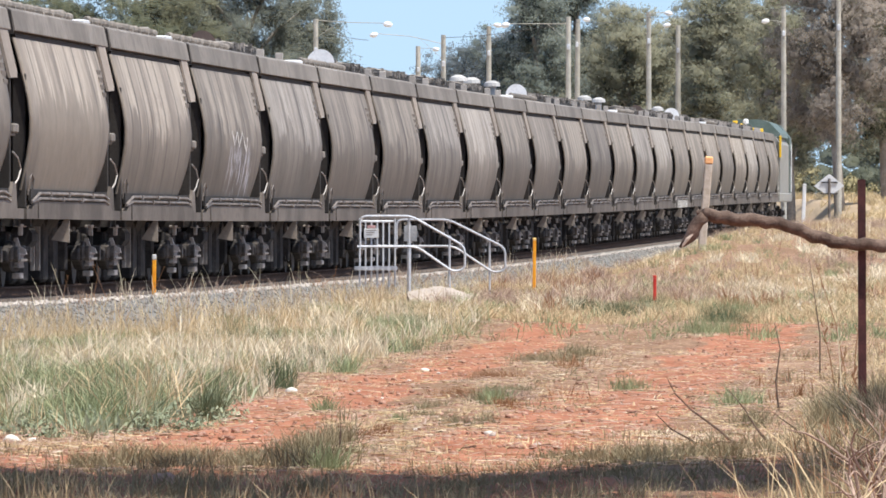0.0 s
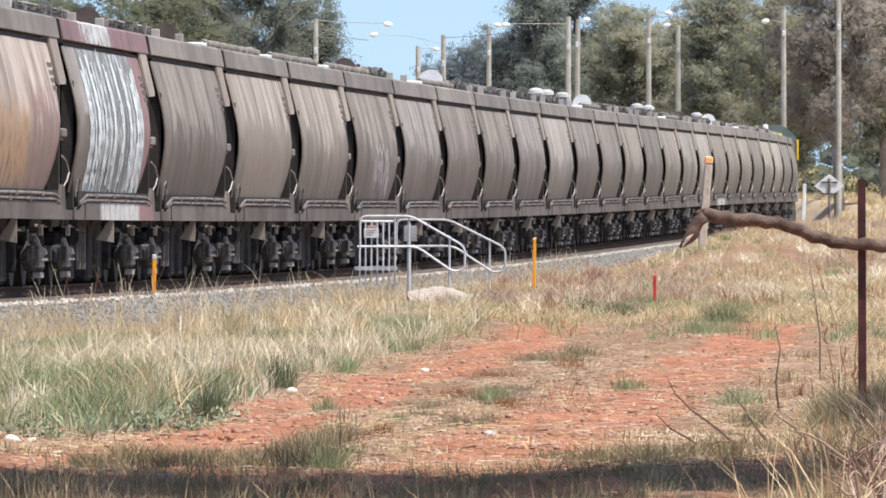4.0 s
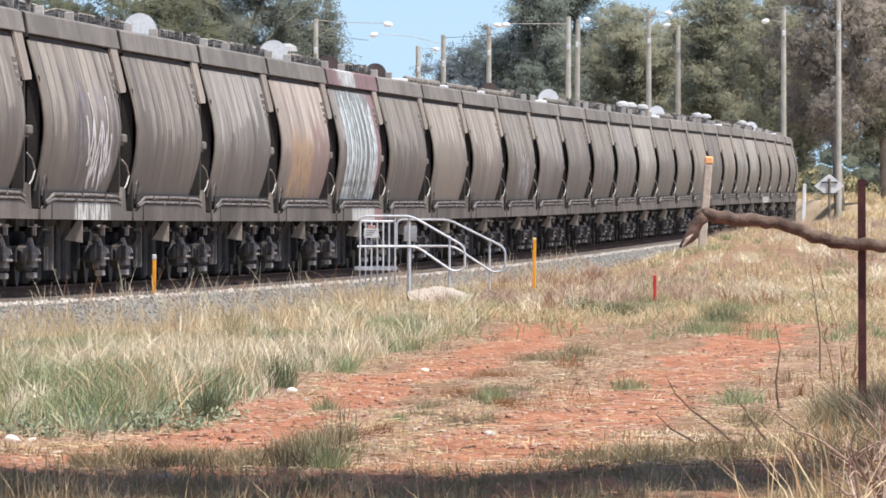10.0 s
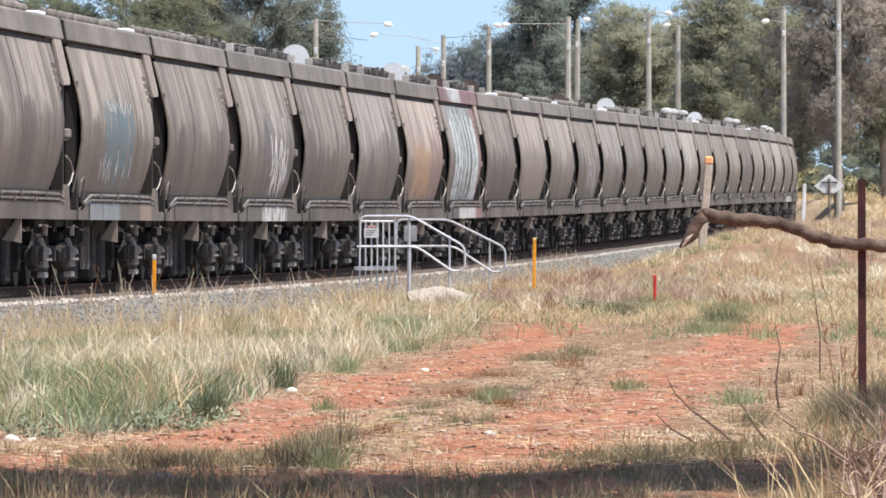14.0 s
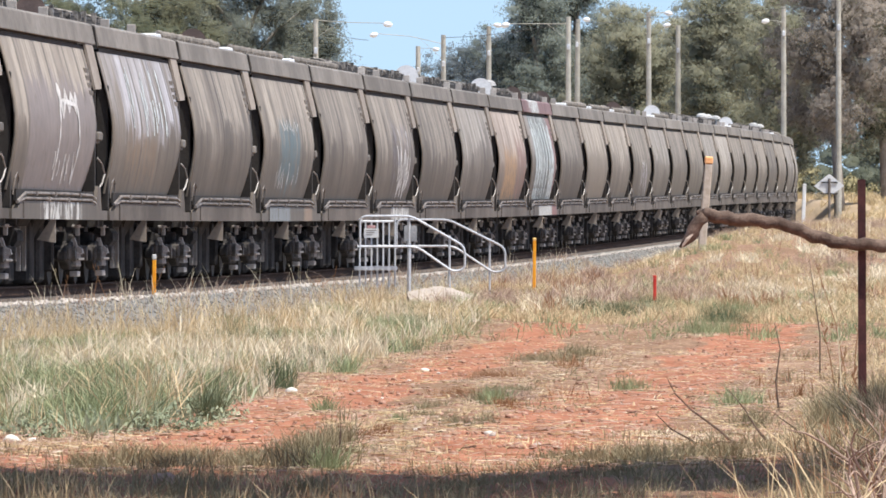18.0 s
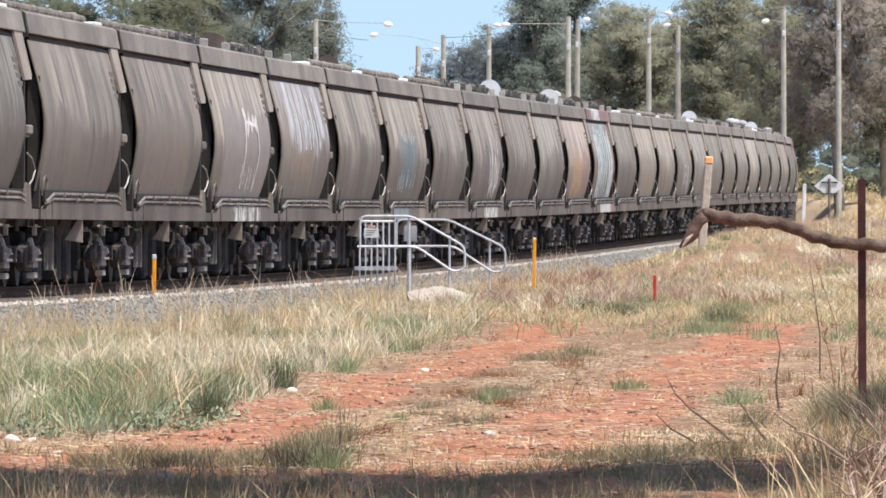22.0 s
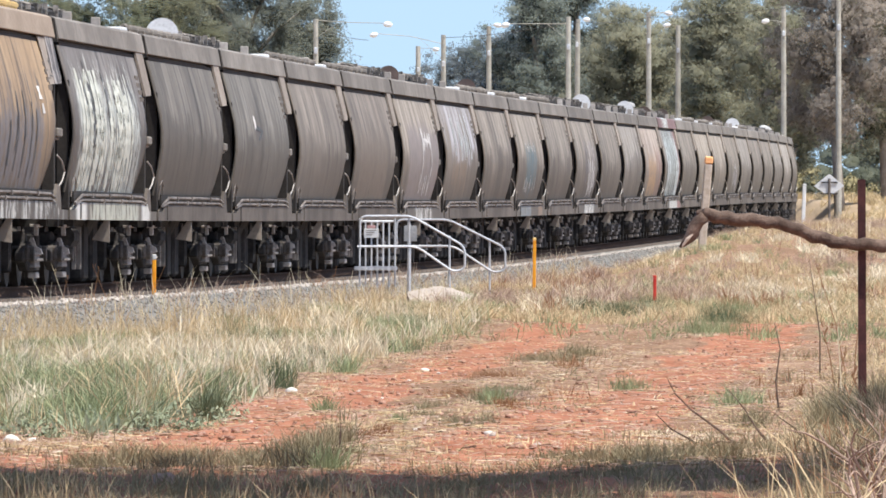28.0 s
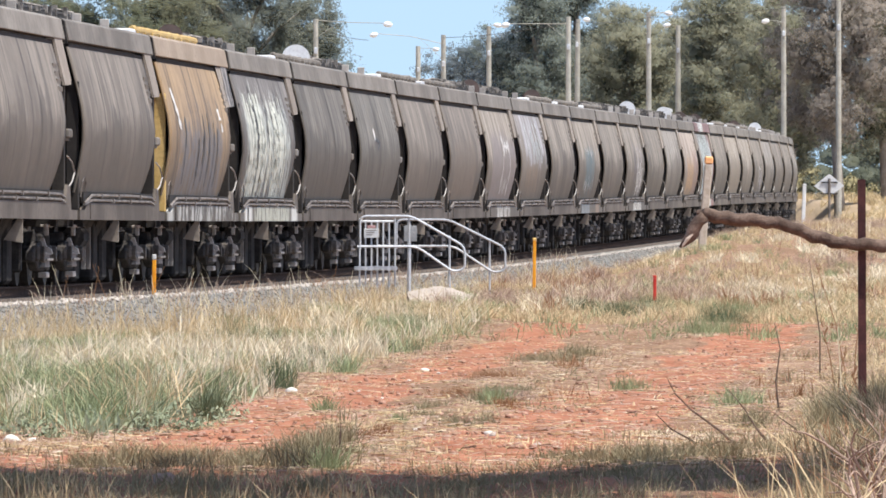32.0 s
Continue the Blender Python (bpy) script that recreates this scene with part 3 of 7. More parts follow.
def curved_side(y0, y1, sign, thick=0.03):
    """The bulging side sheet, with shallow vertical corrugations."""
    bm = bmesh.new()
    n = 38
    rows = []
    for i in range(n + 1):
        y = y0 + (y1 - y0) * i / n
        dent = 0.003 * math.sin(i * 2.1) + (0.003 if i % 5 == 0 else 0)
        rows.append([(bm.verts.new((sign * (w + dent), yy, z)), bm.verts.new((sign * (w - thick), yy, z)))
                     for z, w in PROFILE for yy in (y + i / n * (0.5 * float(sstep(2.7, 3.2, z)) - 1.05 * max(0.0, (2.3 - z) / 0.955) ** 1.7),)])
    for a, b in zip(rows, rows[1:]):
        for k in range(len(PROFILE) - 1):
            bm.faces.new((a[k][0], b[k][0], b[k + 1][0], a[k + 1][0]))
            bm.faces.new((a[k][1], a[k + 1][1], b[k + 1][1], b[k][1]))
    for row in (rows[0], rows[-1]):
        for k in range(len(PROFILE) - 1):
            bm.faces.new((row[k][0], row[k + 1][0], row[k + 1][1], row[k][1]))
    bmesh.ops.recalc_face_normals(bm, faces=bm.faces[:])
    return bm


def bogie(parent, y):
    b = new("bogie")
    b.parent = parent
    b.location = (0, y, 0)
    for sx in (-1, 1):
        bm = bmesh.new()
        poly = [(-1.25, 0.36), (-1.25, 0.50), (-1.0, 0.56), (-0.62, 0.58), (-0.36, 0.64), (0.36, 0.64), (0.62, 0.58), (1.0, 0.56), (1.25, 0.50), (1.25, 0.36), (0.95, 0.34), (0.5, 0.22), (-0.5, 0.22), (-0.95, 0.34)]
        extrude_yz(bm, poly, sx * 0.95, sx * 1.09)
        bmesh.ops.bevel(bm, geom=bm.edges[:], offset=0.02, segments=1, affect="EDGES")
        part("side_frame", bm, under_mat, b)
        bm = bmesh.new()
        for k in (-0.22, 0.0, 0.22):
            tube(bm, [(sx * 1.10, k, 0.28), (sx * 1.10, k, 0.44)], 0.075, 8)
        box(bm, sx * 1.10 - 0.07, sx * 1.10 + 0.07, -0.36, 0.36, 0.27, 0.31, 0.01)
        box(bm, sx * 1.10 - 0.08, sx * 1.10 + 0.08, -0.42, 0.42, 0.44, 0.48, 0.01)
        part("spring_nest", bm, spring_mat, b, "dusty coil springs between plates")
        bm = bmesh.new()
        box(bm, sx * 1.12 - 0.09, sx * 1.12 + 0.09, -0.44, 0.44, 0.36, 0.40, 0.01)
        part("spring_plate", bm, spring_mat, b, "pale dusty spring plate")
        bm = bmesh.new()
        extrude_xz(bm, [(sx * 0.94, 0.46), (sx * 1.24, 0.46), (sx * 1.22, 0.53), (sx * 1.15, 0.57), (sx * 1.11, 0.69), (sx * 1.07, 0.69), (sx * 1.03, 0.57), (sx * 0.96, 0.53)], -0.06, 0.06)
        part("bolster_end", bm, dust_mat, b, "pale dusty bolster end")
        bm = bmesh.new()
        box(bm, sx * 1.16 - 0.05, sx * 1.16 + 0.05, -0.55, 0.35, 0.84, 0.88, 0.008)
        box(bm, sx * 1.16 - 0.03, sx * 1.16 + 0.03, -0.16, -0.06, 0.72, 0.84, 0.008)
        part("pivot_bracket", bm, dust_mat, b, "pale dusty bracket over the springs")
        bm = bmesh.new()
        box(bm, sx * 1.06 - 0.06, sx * 1.06 + 0.06, 0.30, 0.75, 0.12, 0.20, 0.01)
        part("spring_plank", bm, dust_mat, b, "pale plate under the side frame")
        for yy in (-0.89, 0.89):
            bm = bmesh.new()
            box(bm, sx * 1.02 - 0.13, sx * 1.02 + 0.13, yy - 0.16, yy + 0.16, 0.36, 0.58, 0.03)
            disc(bm, 0.11, 0.08, Matrix.Translation((sx * 1.17, yy, 0.46)) @ pose(0, 0, 0, 0, 90, 0), 12)
            part("axle_box", bm, axle_mat, b)
    for yy in (-0.89, 0.89):
        bm = bmesh.new()
        tube(bm, [(-1.0, yy, 0.46), (1.0, yy, 0.46)], 0.08, 8)
        for sx in (-1, 1):
            disc(bm, 0.46, 0.12, Matrix.Translation((sx * 0.76, yy, 0.46)) @ pose(0, 0, 0, 0, 90, 0), 24)
            disc(bm, 0.49, 0.03, Matrix.Translation((sx * 0.69, yy, 0.46)) @ pose(0, 0, 0, 0, 90, 0), 24)
        part("wheelset", bm, wheel_mat, b)
    bm = bmesh.new()
    box(bm, -1.0, 1.0, -0.2, 0.2, 0.55, 0.78, 0.03)
    part("bolster", bm, under_mat, b)
    for yy in (-1.6, 1.6):
        bm = bmesh.new()
        box(bm, -0.95, 0.95, yy - 0.08, yy + 0.08, 0.2, 0.75, 0.03)
        part("brake_beam", bm, under_mat, b)


def wagon(low_roof=False):
    w = new("grain_hopper_wagon")
    HL = 7.2
    part("side_sheet", curved_side(-6.95, 5.12, 1), side_mats[0], w, smooth=True)
    part("far_side_sheet", curved_side(-6.95, 5.12, -1), side_mats[0], w, smooth=True)
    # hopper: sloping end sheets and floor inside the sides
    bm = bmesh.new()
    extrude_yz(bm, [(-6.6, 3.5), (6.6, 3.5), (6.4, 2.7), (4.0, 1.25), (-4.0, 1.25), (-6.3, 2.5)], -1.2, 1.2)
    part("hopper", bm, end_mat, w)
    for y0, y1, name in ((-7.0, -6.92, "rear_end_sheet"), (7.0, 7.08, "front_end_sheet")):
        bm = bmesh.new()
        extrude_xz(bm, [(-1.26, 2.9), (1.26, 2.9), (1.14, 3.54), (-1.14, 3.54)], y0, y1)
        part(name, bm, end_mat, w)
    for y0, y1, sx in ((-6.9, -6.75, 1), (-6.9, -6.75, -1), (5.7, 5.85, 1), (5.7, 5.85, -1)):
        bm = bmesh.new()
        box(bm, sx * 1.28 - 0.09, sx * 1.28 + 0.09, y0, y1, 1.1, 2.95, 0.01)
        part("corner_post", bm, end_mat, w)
    # wing plates over the ends of the sides
    for sx in (1, -1):
        bm = bmesh.new()
        extrude_yz(bm, [(5.64, 3.55), (6.8, 3.55), (6.8, 2.96), (6.6, 2.88), (5.64, 2.86)], -0.03, 0.01)
        for v in bm.verts:
            v.co.x = sx * (float(np.interp(v.co.z, [a for a, _ in PROFILE], [b for _, b in PROFILE])) - 0.005 - v.co.x)
        part("wing_plate", bm, wing_mat, w)
        for z in (2.80, 2.91, 3.02, 3.13) if sx > 0 else ():
            x = float(np.interp(z, [a for a, _ in PROFILE], [b for _, b in PROFILE]))
            bm = bmesh.new()
            box(bm, x - 0.03, x + 0.012, 4.7, 5.25, z - 0.036, z + 0.036, 0.004)
            part("step", bm, step_mat, w)
        if sx < 0:
            bm = bmesh.new()
            for k in range(5):
                z = 2.32 + 0.24 * k
                x = sx * (float(np.interp(z, [a for a, _ in PROFILE], [b for _, b in PROFILE])) + 0.05)
                tube(bm, [(x, 4.75, z), (x, 5.25, z)], 0.014, 5)
            for yy in (4.75, 5.25):
                tube(bm, [(sx * (float(np.interp(z, [a for a, _ in PROFILE], [b for _, b in PROFILE])) + 0.05), yy, z) for z in (2.25, 2.6, 3.0, 3.35)], 0.016, 5)
            part("ladder", bm, sill_mat, w)
        # black strip standing in for the shade line under the roof edge
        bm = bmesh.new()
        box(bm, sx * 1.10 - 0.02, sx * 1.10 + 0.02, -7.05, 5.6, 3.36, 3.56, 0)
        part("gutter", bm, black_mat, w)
        # roof edge band
        bm = bmesh.new()
        extrude_xz(bm, [(sx * 1.13, 3.545), (sx * 1.25, 3.535), (sx * 1.19, 3.83), (sx * 1.10, 3.87), (sx * 1.04, 3.83)], -7.08, 7.13)
        bmesh.ops.bevel(bm, geom=[e for e in bm.edges if abs(e.verts[0].co.y - e.verts[1].co.y) > 1], offset=0.012, segments=1, affect="EDGES")
        part("roof_edge", bm, fascia_mat, w)
        # dark cap added so the joint between roof edges reads as shade
        bm = bmesh.new()
        extrude_xz(bm, [(sx * 1.12, 3.50), (sx * 1.232, 3.50), (sx * 1.185, 3.815), (sx * 1.10, 3.855), (sx * 1.03, 3.82)], -7.13, -7.085)
        part("end_plate", bm, end_mat, w, "dark plate for the shaded joint of the roof edge")
        # side sill, with its notch at the ends
        bm = bmesh.new()
        extrude_yz(bm, [(-7.2, 0.95), (7.2, 0.95), (7.2, 1.09), (5.9, 1.09), (5.6, 1.20), (-6.0, 1.20), (-6.3, 1.09), (-7.2, 1.09)], sx * 1.33, sx * 1.42)
        part("side_sill", bm, sill_mat, w)
        for yy in (-5.6,):
            bm = bmesh.new()
            box(bm, sx * 1.42 - 0.01, sx * 1.42 + 0.015, yy - 0.04, yy + 0.04, 0.96, 1.19, 0)
            part("sill_strap", bm, bogie_mat, w)
        # operating rods below the side sheet
        for z, dz, name in ((1.305, 0.05, "upper_rod"), (1.235, 0.0, "lower_rod")):
            bm = bmesh.new()
            tube(bm, [(sx * 1.41, -6.4, z - 0.12 if dz else z - 0.06), (sx * 1.42, -5.3, z), (sx * 1.42, -1.2, z + dz * 0.1), (sx * 1.42, 0.5, z + dz * 0.2), (sx * 1.42, 4.6, z), (sx * 1.41, 5.4, z - 0.05)], 0.022, 6)
            for yy in ((-3.9, -1.1, 2.6) if dz else (-2.0, 0.9)):
                box(bm, sx * 1.42 - 0.03, sx * 1.42 + 0.035, yy - 0.06, yy + 0.06, z - 0.035, z + 0.03, 0)
            part(name, bm, rod_mat, w)
        # dark filler plate put in as shade behind the rods, and end brackets
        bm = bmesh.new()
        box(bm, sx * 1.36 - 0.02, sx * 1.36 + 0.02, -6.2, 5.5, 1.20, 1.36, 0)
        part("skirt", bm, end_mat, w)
        bm = bmesh.new()
        extrude_yz(bm, [(5.5, 1.05), (6.4, 1.05), (6.2, 1.42), (5.75, 1.45)], sx * 1.36, sx * 1.41)
        part("end_bracket", bm, sill_mat, w)
        bm = bmesh.new()
        tube(bm, [(sx * 1.34, -6.75, 1.1), (sx * 1.34, -6.75, 1.60)], 0.016, 6)
        part("handle_post", bm, rod_mat, w)
        bm = bmesh.new()
        tube(bm, [(sx * 1.34, -6.25, 1.28), (sx * 1.36, -6.2, 1.5), (sx * 1.36, -5.9, 1.58), (sx * 1.36, -5.6, 1.5), (sx * 1.34, -5.6, 1.3)], 0.012, 6)
        part("grab_iron", bm, rod_mat, w)
        bm = bmesh.new()
        box(bm, sx * 1.27 - 0.10, sx * 1.27 + 0.11, 6.3, 6.9, 2.12, 2.25, 0.02)
        box(bm, sx * 1.30 - 0.03, sx * 1.30 + 0.03, 6.0, 6.9, 2.08, 2.12, 0.01)
        part("end_lug", bm, fascia_mat, w)
        # hanging gusset below the sill
        bm = bmesh.new()
        extrude_xz(bm, [(sx * 1.40, 0.95), (sx * 1.33, 0.95), (sx * 1.14, 0.66), (sx * 1.40, 0.62)], -0.72, -0.66)
        part("gusset", bm, wing_mat, w)
    # brake hose at the front end
    bm = bmesh.new()
    tube(bm, [(1.30, 6.0, 1.30), (1.36, 6.25, 1.38), (1.40, 6.6, 1.50), (1.42, 6.75, 1.63), (1.40, 6.55, 1.78), (1.36, 6.25, 1.86)], 0.012, 6)
    part("hose", bm, hose_mat, w, "pale looped hose")
    # roof
    bm = bmesh.new()
    extrude_xz(bm, [(-1.12, 3.80), (1.12, 3.80), (1.0, 3.86), (0.6, 3.92), (-0.6, 3.92), (-1.0, 3.86)], -HL, HL)
    part("roof", bm, roof_mat, w)
    if low_roof:
        bm = bmesh.new()
        tube(bm, [(0.72, -5.6 + 0.41 * k, 3.985 + 0.006 * math.sin(k * 1.9)) for k in range(31)], [0.05 + 0.012 * (k % 2) for k in range(31)], 8)
        for yy in (-5, -3.6, -2.2, -0.8, 0.6, 2.0, 3.4, 4.8, 6.2):
            box(bm, 0.66, 0.78, yy - 0.04, yy + 0.04, 3.84, 3.97, 0.01)
        part("hatch_cover", bm, rim_mat, w, "long rounded hatch cover rim")
        bm = bmesh.new()
        box(bm, -0.5, 0.45, -6.0, 6.6, 3.90, 3.95, 0.02)
        part("walkway", bm, black_mat, w, "dark roof walkway")
        bm = bmesh.new()
        box(bm, 0.50, 0.80, -6.7, -5.7, 3.87, 3.975, 0.02)
        part("hatch_box", bm, white_mat, w, "white roof box")
    else:
        for i, yy in enumerate((-5.3, -4.5, -3.7, -2.0, -1.2, -0.4, 0.4, 2.0, 2.8, 3.6)):
            bm = bmesh.new()
            tube(bm, [(0.06, yy, 3.86), (0.06, yy, 4.08)], [0.33, 0.29], 10)
            tube(bm, [(0.06, yy, 4.08), (0.06, yy, 4.11), (0.06, yy, 4.15)], [0.30, 0.27, 0.07], 10)
            hatch = part("roof_hatch", bm, black_mat, w, "dark round roof hatch")
            bm = bmesh.new()
            for q in range(5):
                a = q * 1.257 + i * 0.7
                cx, cy = 0.06 + 0.29 * math.cos(a), yy + 0.29 * math.sin(a)
                box(bm, cx - 0.035, cx + 0.035, cy - 0.05, cy + 0.05, 4.02 + 0.03 * (q % 2), 4.13 + 0.03 * ((q + i) % 3), 0)
            tube(bm, [(-0.2, yy - 0.1, 4.13), (0.06, yy, 4.19), (0.32, yy + 0.1, 4.13)], 0.022, 5)
            part("lid", bm, hatch_mat, hatch, "tarnished lid with painted-in highlights and a clamp bar")
    # stubs along the roof edge
    for yy in ((6.2,) if low_roof else (1.2, 5.9)):
        bm = bmesh.new()
        box(bm, 0.52, 0.66, yy - 0.05, yy + 0.05, 3.86, 4.08, 0.01)
        part("roof_stub", bm, roof_mat, w)
    # underframe
    bm = bmesh.new()
    box(bm, -0.3, 0.3, -7.1, 7.1, 0.80, 1.12, 0.02)
    for yy in (-7.0, -5.35, 5.35, 7.0):
        box(bm, -1.3, 1.3, yy - 0.1, yy + 0.1, 0.85, 1.1, 0)
    part("underframe", bm, under_mat, w)
    for yy in (-3.0, -1.5, 1.5, 3.0):
        bm = bmesh.new()
        box(bm, -0.85, 0.85, yy - 0.4, yy + 0.4, 0.04, 0.95, 0.05)
        part("hopper_gate", bm, under_mat, w)
    for yy in (-2.2, 0.0, 2.2):
        bm = bmesh.new()
        a = [bm.verts.new((sx * 1.05, yy + sy * 1.05, 1.25)) for sx, sy in ((-1, -1), (1, -1), (1, 1), (-1, 1))]
        b = [bm.verts.new((sx * 0.6, yy + sy * 0.35, 0.32)) for sx, sy in ((-1, -1), (1, -1), (1, 1), (-1, 1))]
        bm.faces.new(a)
        bm.faces.new(b[::-1])
        for k in range(4):
            bm.faces.new((a[k], a[(k + 1) % 4], b[(k + 1) % 4], b[k]))
        bmesh.ops.recalc_face_normals(bm, faces=bm.faces[:])
        part("discharge_chute", bm, under_mat, w)
    for yy in (-0.9, -0.1):
        bm = bmesh.new()
        box(bm, 0.86, 0.92, yy - 0.04, yy + 0.04, 0.22, 0.85, 0)
        part("chute_guide", bm, spring_mat, w)
    for yy in (-7.3, 7.3):
        bm = bmesh.new()
        box(bm, -0.13, 0.13, yy - 0.28, yy + 0.1, 0.72, 0.98, 0.03)
        part("coupler", bm, under_mat, w)
    bm = bmesh.new()
    tube(bm, [(0.35, 7.1, 0.95), (0.38, 7.3, 0.75), (0.36, 7.4, 0.6)], 0.03, 6)
    part("air_hose", bm, black_mat, w)
    bm = bmesh.new()
    tube(bm, [(1.0, -3.8, 0.7), (1.0, -2.9, 0.7)], 0.17, 10)
    part("brake_cylinder", bm, under_mat, w)
    bogie(w, -5.35)
    bogie(w, 5.35)
    return w


def roof_disc(w, material, label, y=-5.8, z=4.11):
    bm = bmesh.new()
    disc(bm, 0.28 if z > 4.09 else 0.24, 0.05, pose(0.10, y, z, 90, 0, 4), 24)
    box(bm, -0.08, 0.08, y - 0.02, y + 0.02, 3.9, 4.05, 0)
    return part("roof_disc", bm, material, w, label)


def roof_vents(w):
    for yy in (4.9,):
        bm = bmesh.new()
        tube(bm, [(0, yy, 3.92), (0, yy, 4.16)], 0.05, 6)
        box(bm, -0.12, 0.12, yy - 0.1, yy + 0.1, 4.12, 4.22, 0.02)
        part("roof_vent", bm, black_mat, w, "black mushroom roof vent")


def white_cowl(w, yy):
    bm = bmesh.new()
    tube(bm, [(0.05, yy, 3.95), (0.05, yy, 4.24)], [0.11, 0.10], 10)
    tube(bm, [(0.05, yy, 4.23), (0.05, yy, 4.32), (0.05, yy, 4.38)], [0.22, 0.20, 0.08], 12)
    part("roof_cowl", bm, roof_white, w, "pale domed roof cowl")


def on_side(y, z, off=0.008):
    return (float(np.interp(z, [a for a, _ in PROFILE], [b for _, b in PROFILE])) + off, y, z)


def scrawl(w, material, label, strokes, off=0.008):
    """Sprayed strokes on the near side: each a list of y, z places and a breadth as seen along the train."""
    for pts, wid in strokes:
        bm = bmesh.new()
        fine = []
        for (ya, za), (yb, zb) in zip(pts, pts[1:]):
            k = max(2, int(abs(zb - za) / 0.12) + 1)
            fine += [(ya + (yb - ya) * i / k, za + (zb - za) * i / k) for i in range(k)]
        fine.append(pts[-1])
        prev = None
        for i, (y, z) in enumerate(fine):
            (y0, z0), (y1, z1) = fine[max(0, i - 1)], fine[min(len(fine) - 1, i + 1)]
            du, dz = (y1 - y0) / 8, z1 - z0
            n = math.hypot(du, dz) + 1e-6
            hw = 0.5 * wid * (0.75 + 0.35 * math.sin(i * 2.3 + y * 5))
            oy, oz = -dz / n * hw * 8, du / n * hw
            pair = (bm.verts.new(on_side(y - oy, z - oz, off)), bm.verts.new(on_side(y + oy, z + oz, off)))
            if prev:
                bm.faces.new((prev[0], prev[1], pair[1], pair[0]))
            prev = pair
        part("paint_stroke", bm, material, w, label)


def zigzag(rng, y0, y1, z0, z1, n, wid):
    """One hand-drawn stroke that goes up and down n times."""
    pts = []
    for i in range(2 * n + 1):
        y = y0 + (y1 - y0) * i / (2 * n) + rng.uniform(-0.25, 0.25)
        pts.append((y, (z0 if i % 2 else z1) + rng.uniform(-0.28, 0.28) * (z1 - z0)))
    return pts, wid


def drips(rng, y0, y1, z0, z1, n, wid):
    """Paint that ran down: n thin lines of different lengths."""
    out = []
    for _ in range(n):
        y, top = rng.uniform(y0, y1), z1 - rng.random() ** 1.5 * 0.5 * (z1 - z0)
        low = max(1.37, z0 + rng.random() ** 1.3 * 0.6 * (top - z0))
        out.append(([(y, top), (y + rng.uniform(-0.12, 0.12), (top + low) / 2), (y + rng.uniform(-0.12, 0.12), low)], wid * rng.uniform(0.5, 1.4)))
    return out


WAGONS = 43
LOW = (39, 18, 20, 21, 22, 29, 30, 35, 34, 31, 37, 9, 4, 13)
LABELS = {
    24: "grey grain hopper wagon splashed with white and maroon paint", 25: "grey grain hopper wagon with ochre stained side",
    30: "grey grain hopper wagon with faded blue paint patch", 28: "grey grain hopper wagon with white scrawled paint",
    20: "grey grain hopper wagon with pale scrawled patch", 22: "grey grain hopper wagon with brown lower side",
    33: "grey grain hopper wagon with white dripping paint", 36: "dark grey grain hopper wagon with a dark spot",
    38: "grey grain hopper wagon with side painted white", 39: "ochre yellow grain hopper wagon with scrawled wing plate",
    32: "grey grain hopper wagon with pale bluish streaks", 34: "grey grain hopper wagon with brown lower side"}
train = []
SG = ((0.19, 0.165, 0.142), (0.165, 0.142, 0.122), (0.12, 0.102, 0.087))
PALE = (0.60, 0.60, 0.57)
sill_marks = {
    24: wagon_side("white_marked_sill", *SG, ((PALE, -3, 3.5, 0.2, 2, 0.8), ((0.30, 0.16, 0.15), 3.5, 6, 0.2, 2, 0.8))),
    28: wagon_side("white_streaked_sill", *SG, ((PALE, -2, 3.5, 0.2, 2, 0.6),)),
    30: wagon_side("blue_grey_marked_sill", *SG, (((0.20, 0.22, 0.23), -5.5, -0.5, 0.2, 2, 0.9), ((0.26, 0.19, 0.14), 3, 5, 0.2, 2, 0.8))),
    33: wagon_side("white_flecked_sill", *SG, ((PALE, -3, 3, 0.2, 2, 0.5),)),
    38: wagon_side("white_painted_sill", *SG, ((PALE, -6.2, -4.6, 0.2, 2, 1.0), ((0.44, 0.45, 0.38), -4, 4, 0.2, 2, 0.7), (PALE, 4.6, 6, 0.2, 2, 1.0))),
    39: wagon_side("white_ended_sill", *SG, ((PALE, -7, -6, 0.2, 2, 1.0), (PALE, -5, 6.5, 0.2, 2, 0.45))),
    7: wagon_side("white_spotted_sill", *SG, ((PALE, -4, 4, 0.2, 2, 0.55),)),
}
tan_edge = surface("tan_roof_edge", (0.26, 0.205, 0.155), (0.33, 0.265, 0.205), 0.7, 0.6, 9)
scrawled_wing = wagon_side("black_scrawled_wing", (0.36, 0.33, 0.31), (0.31, 0.28, 0.26), (0.26, 0.235, 0.215), (((0.03, 0.03, 0.032), 5.5, 7.2, 2.8, 3.5, 0.6),))
maroon_edge = wagon_side("maroon_roof_edge", (0.24, 0.15, 0.145), (0.19, 0.115, 0.11), (0.16, 0.10, 0.095), (((0.55, 0.6, 0.58), -4.2, 0.5, 3, 4.5, 0.62),))


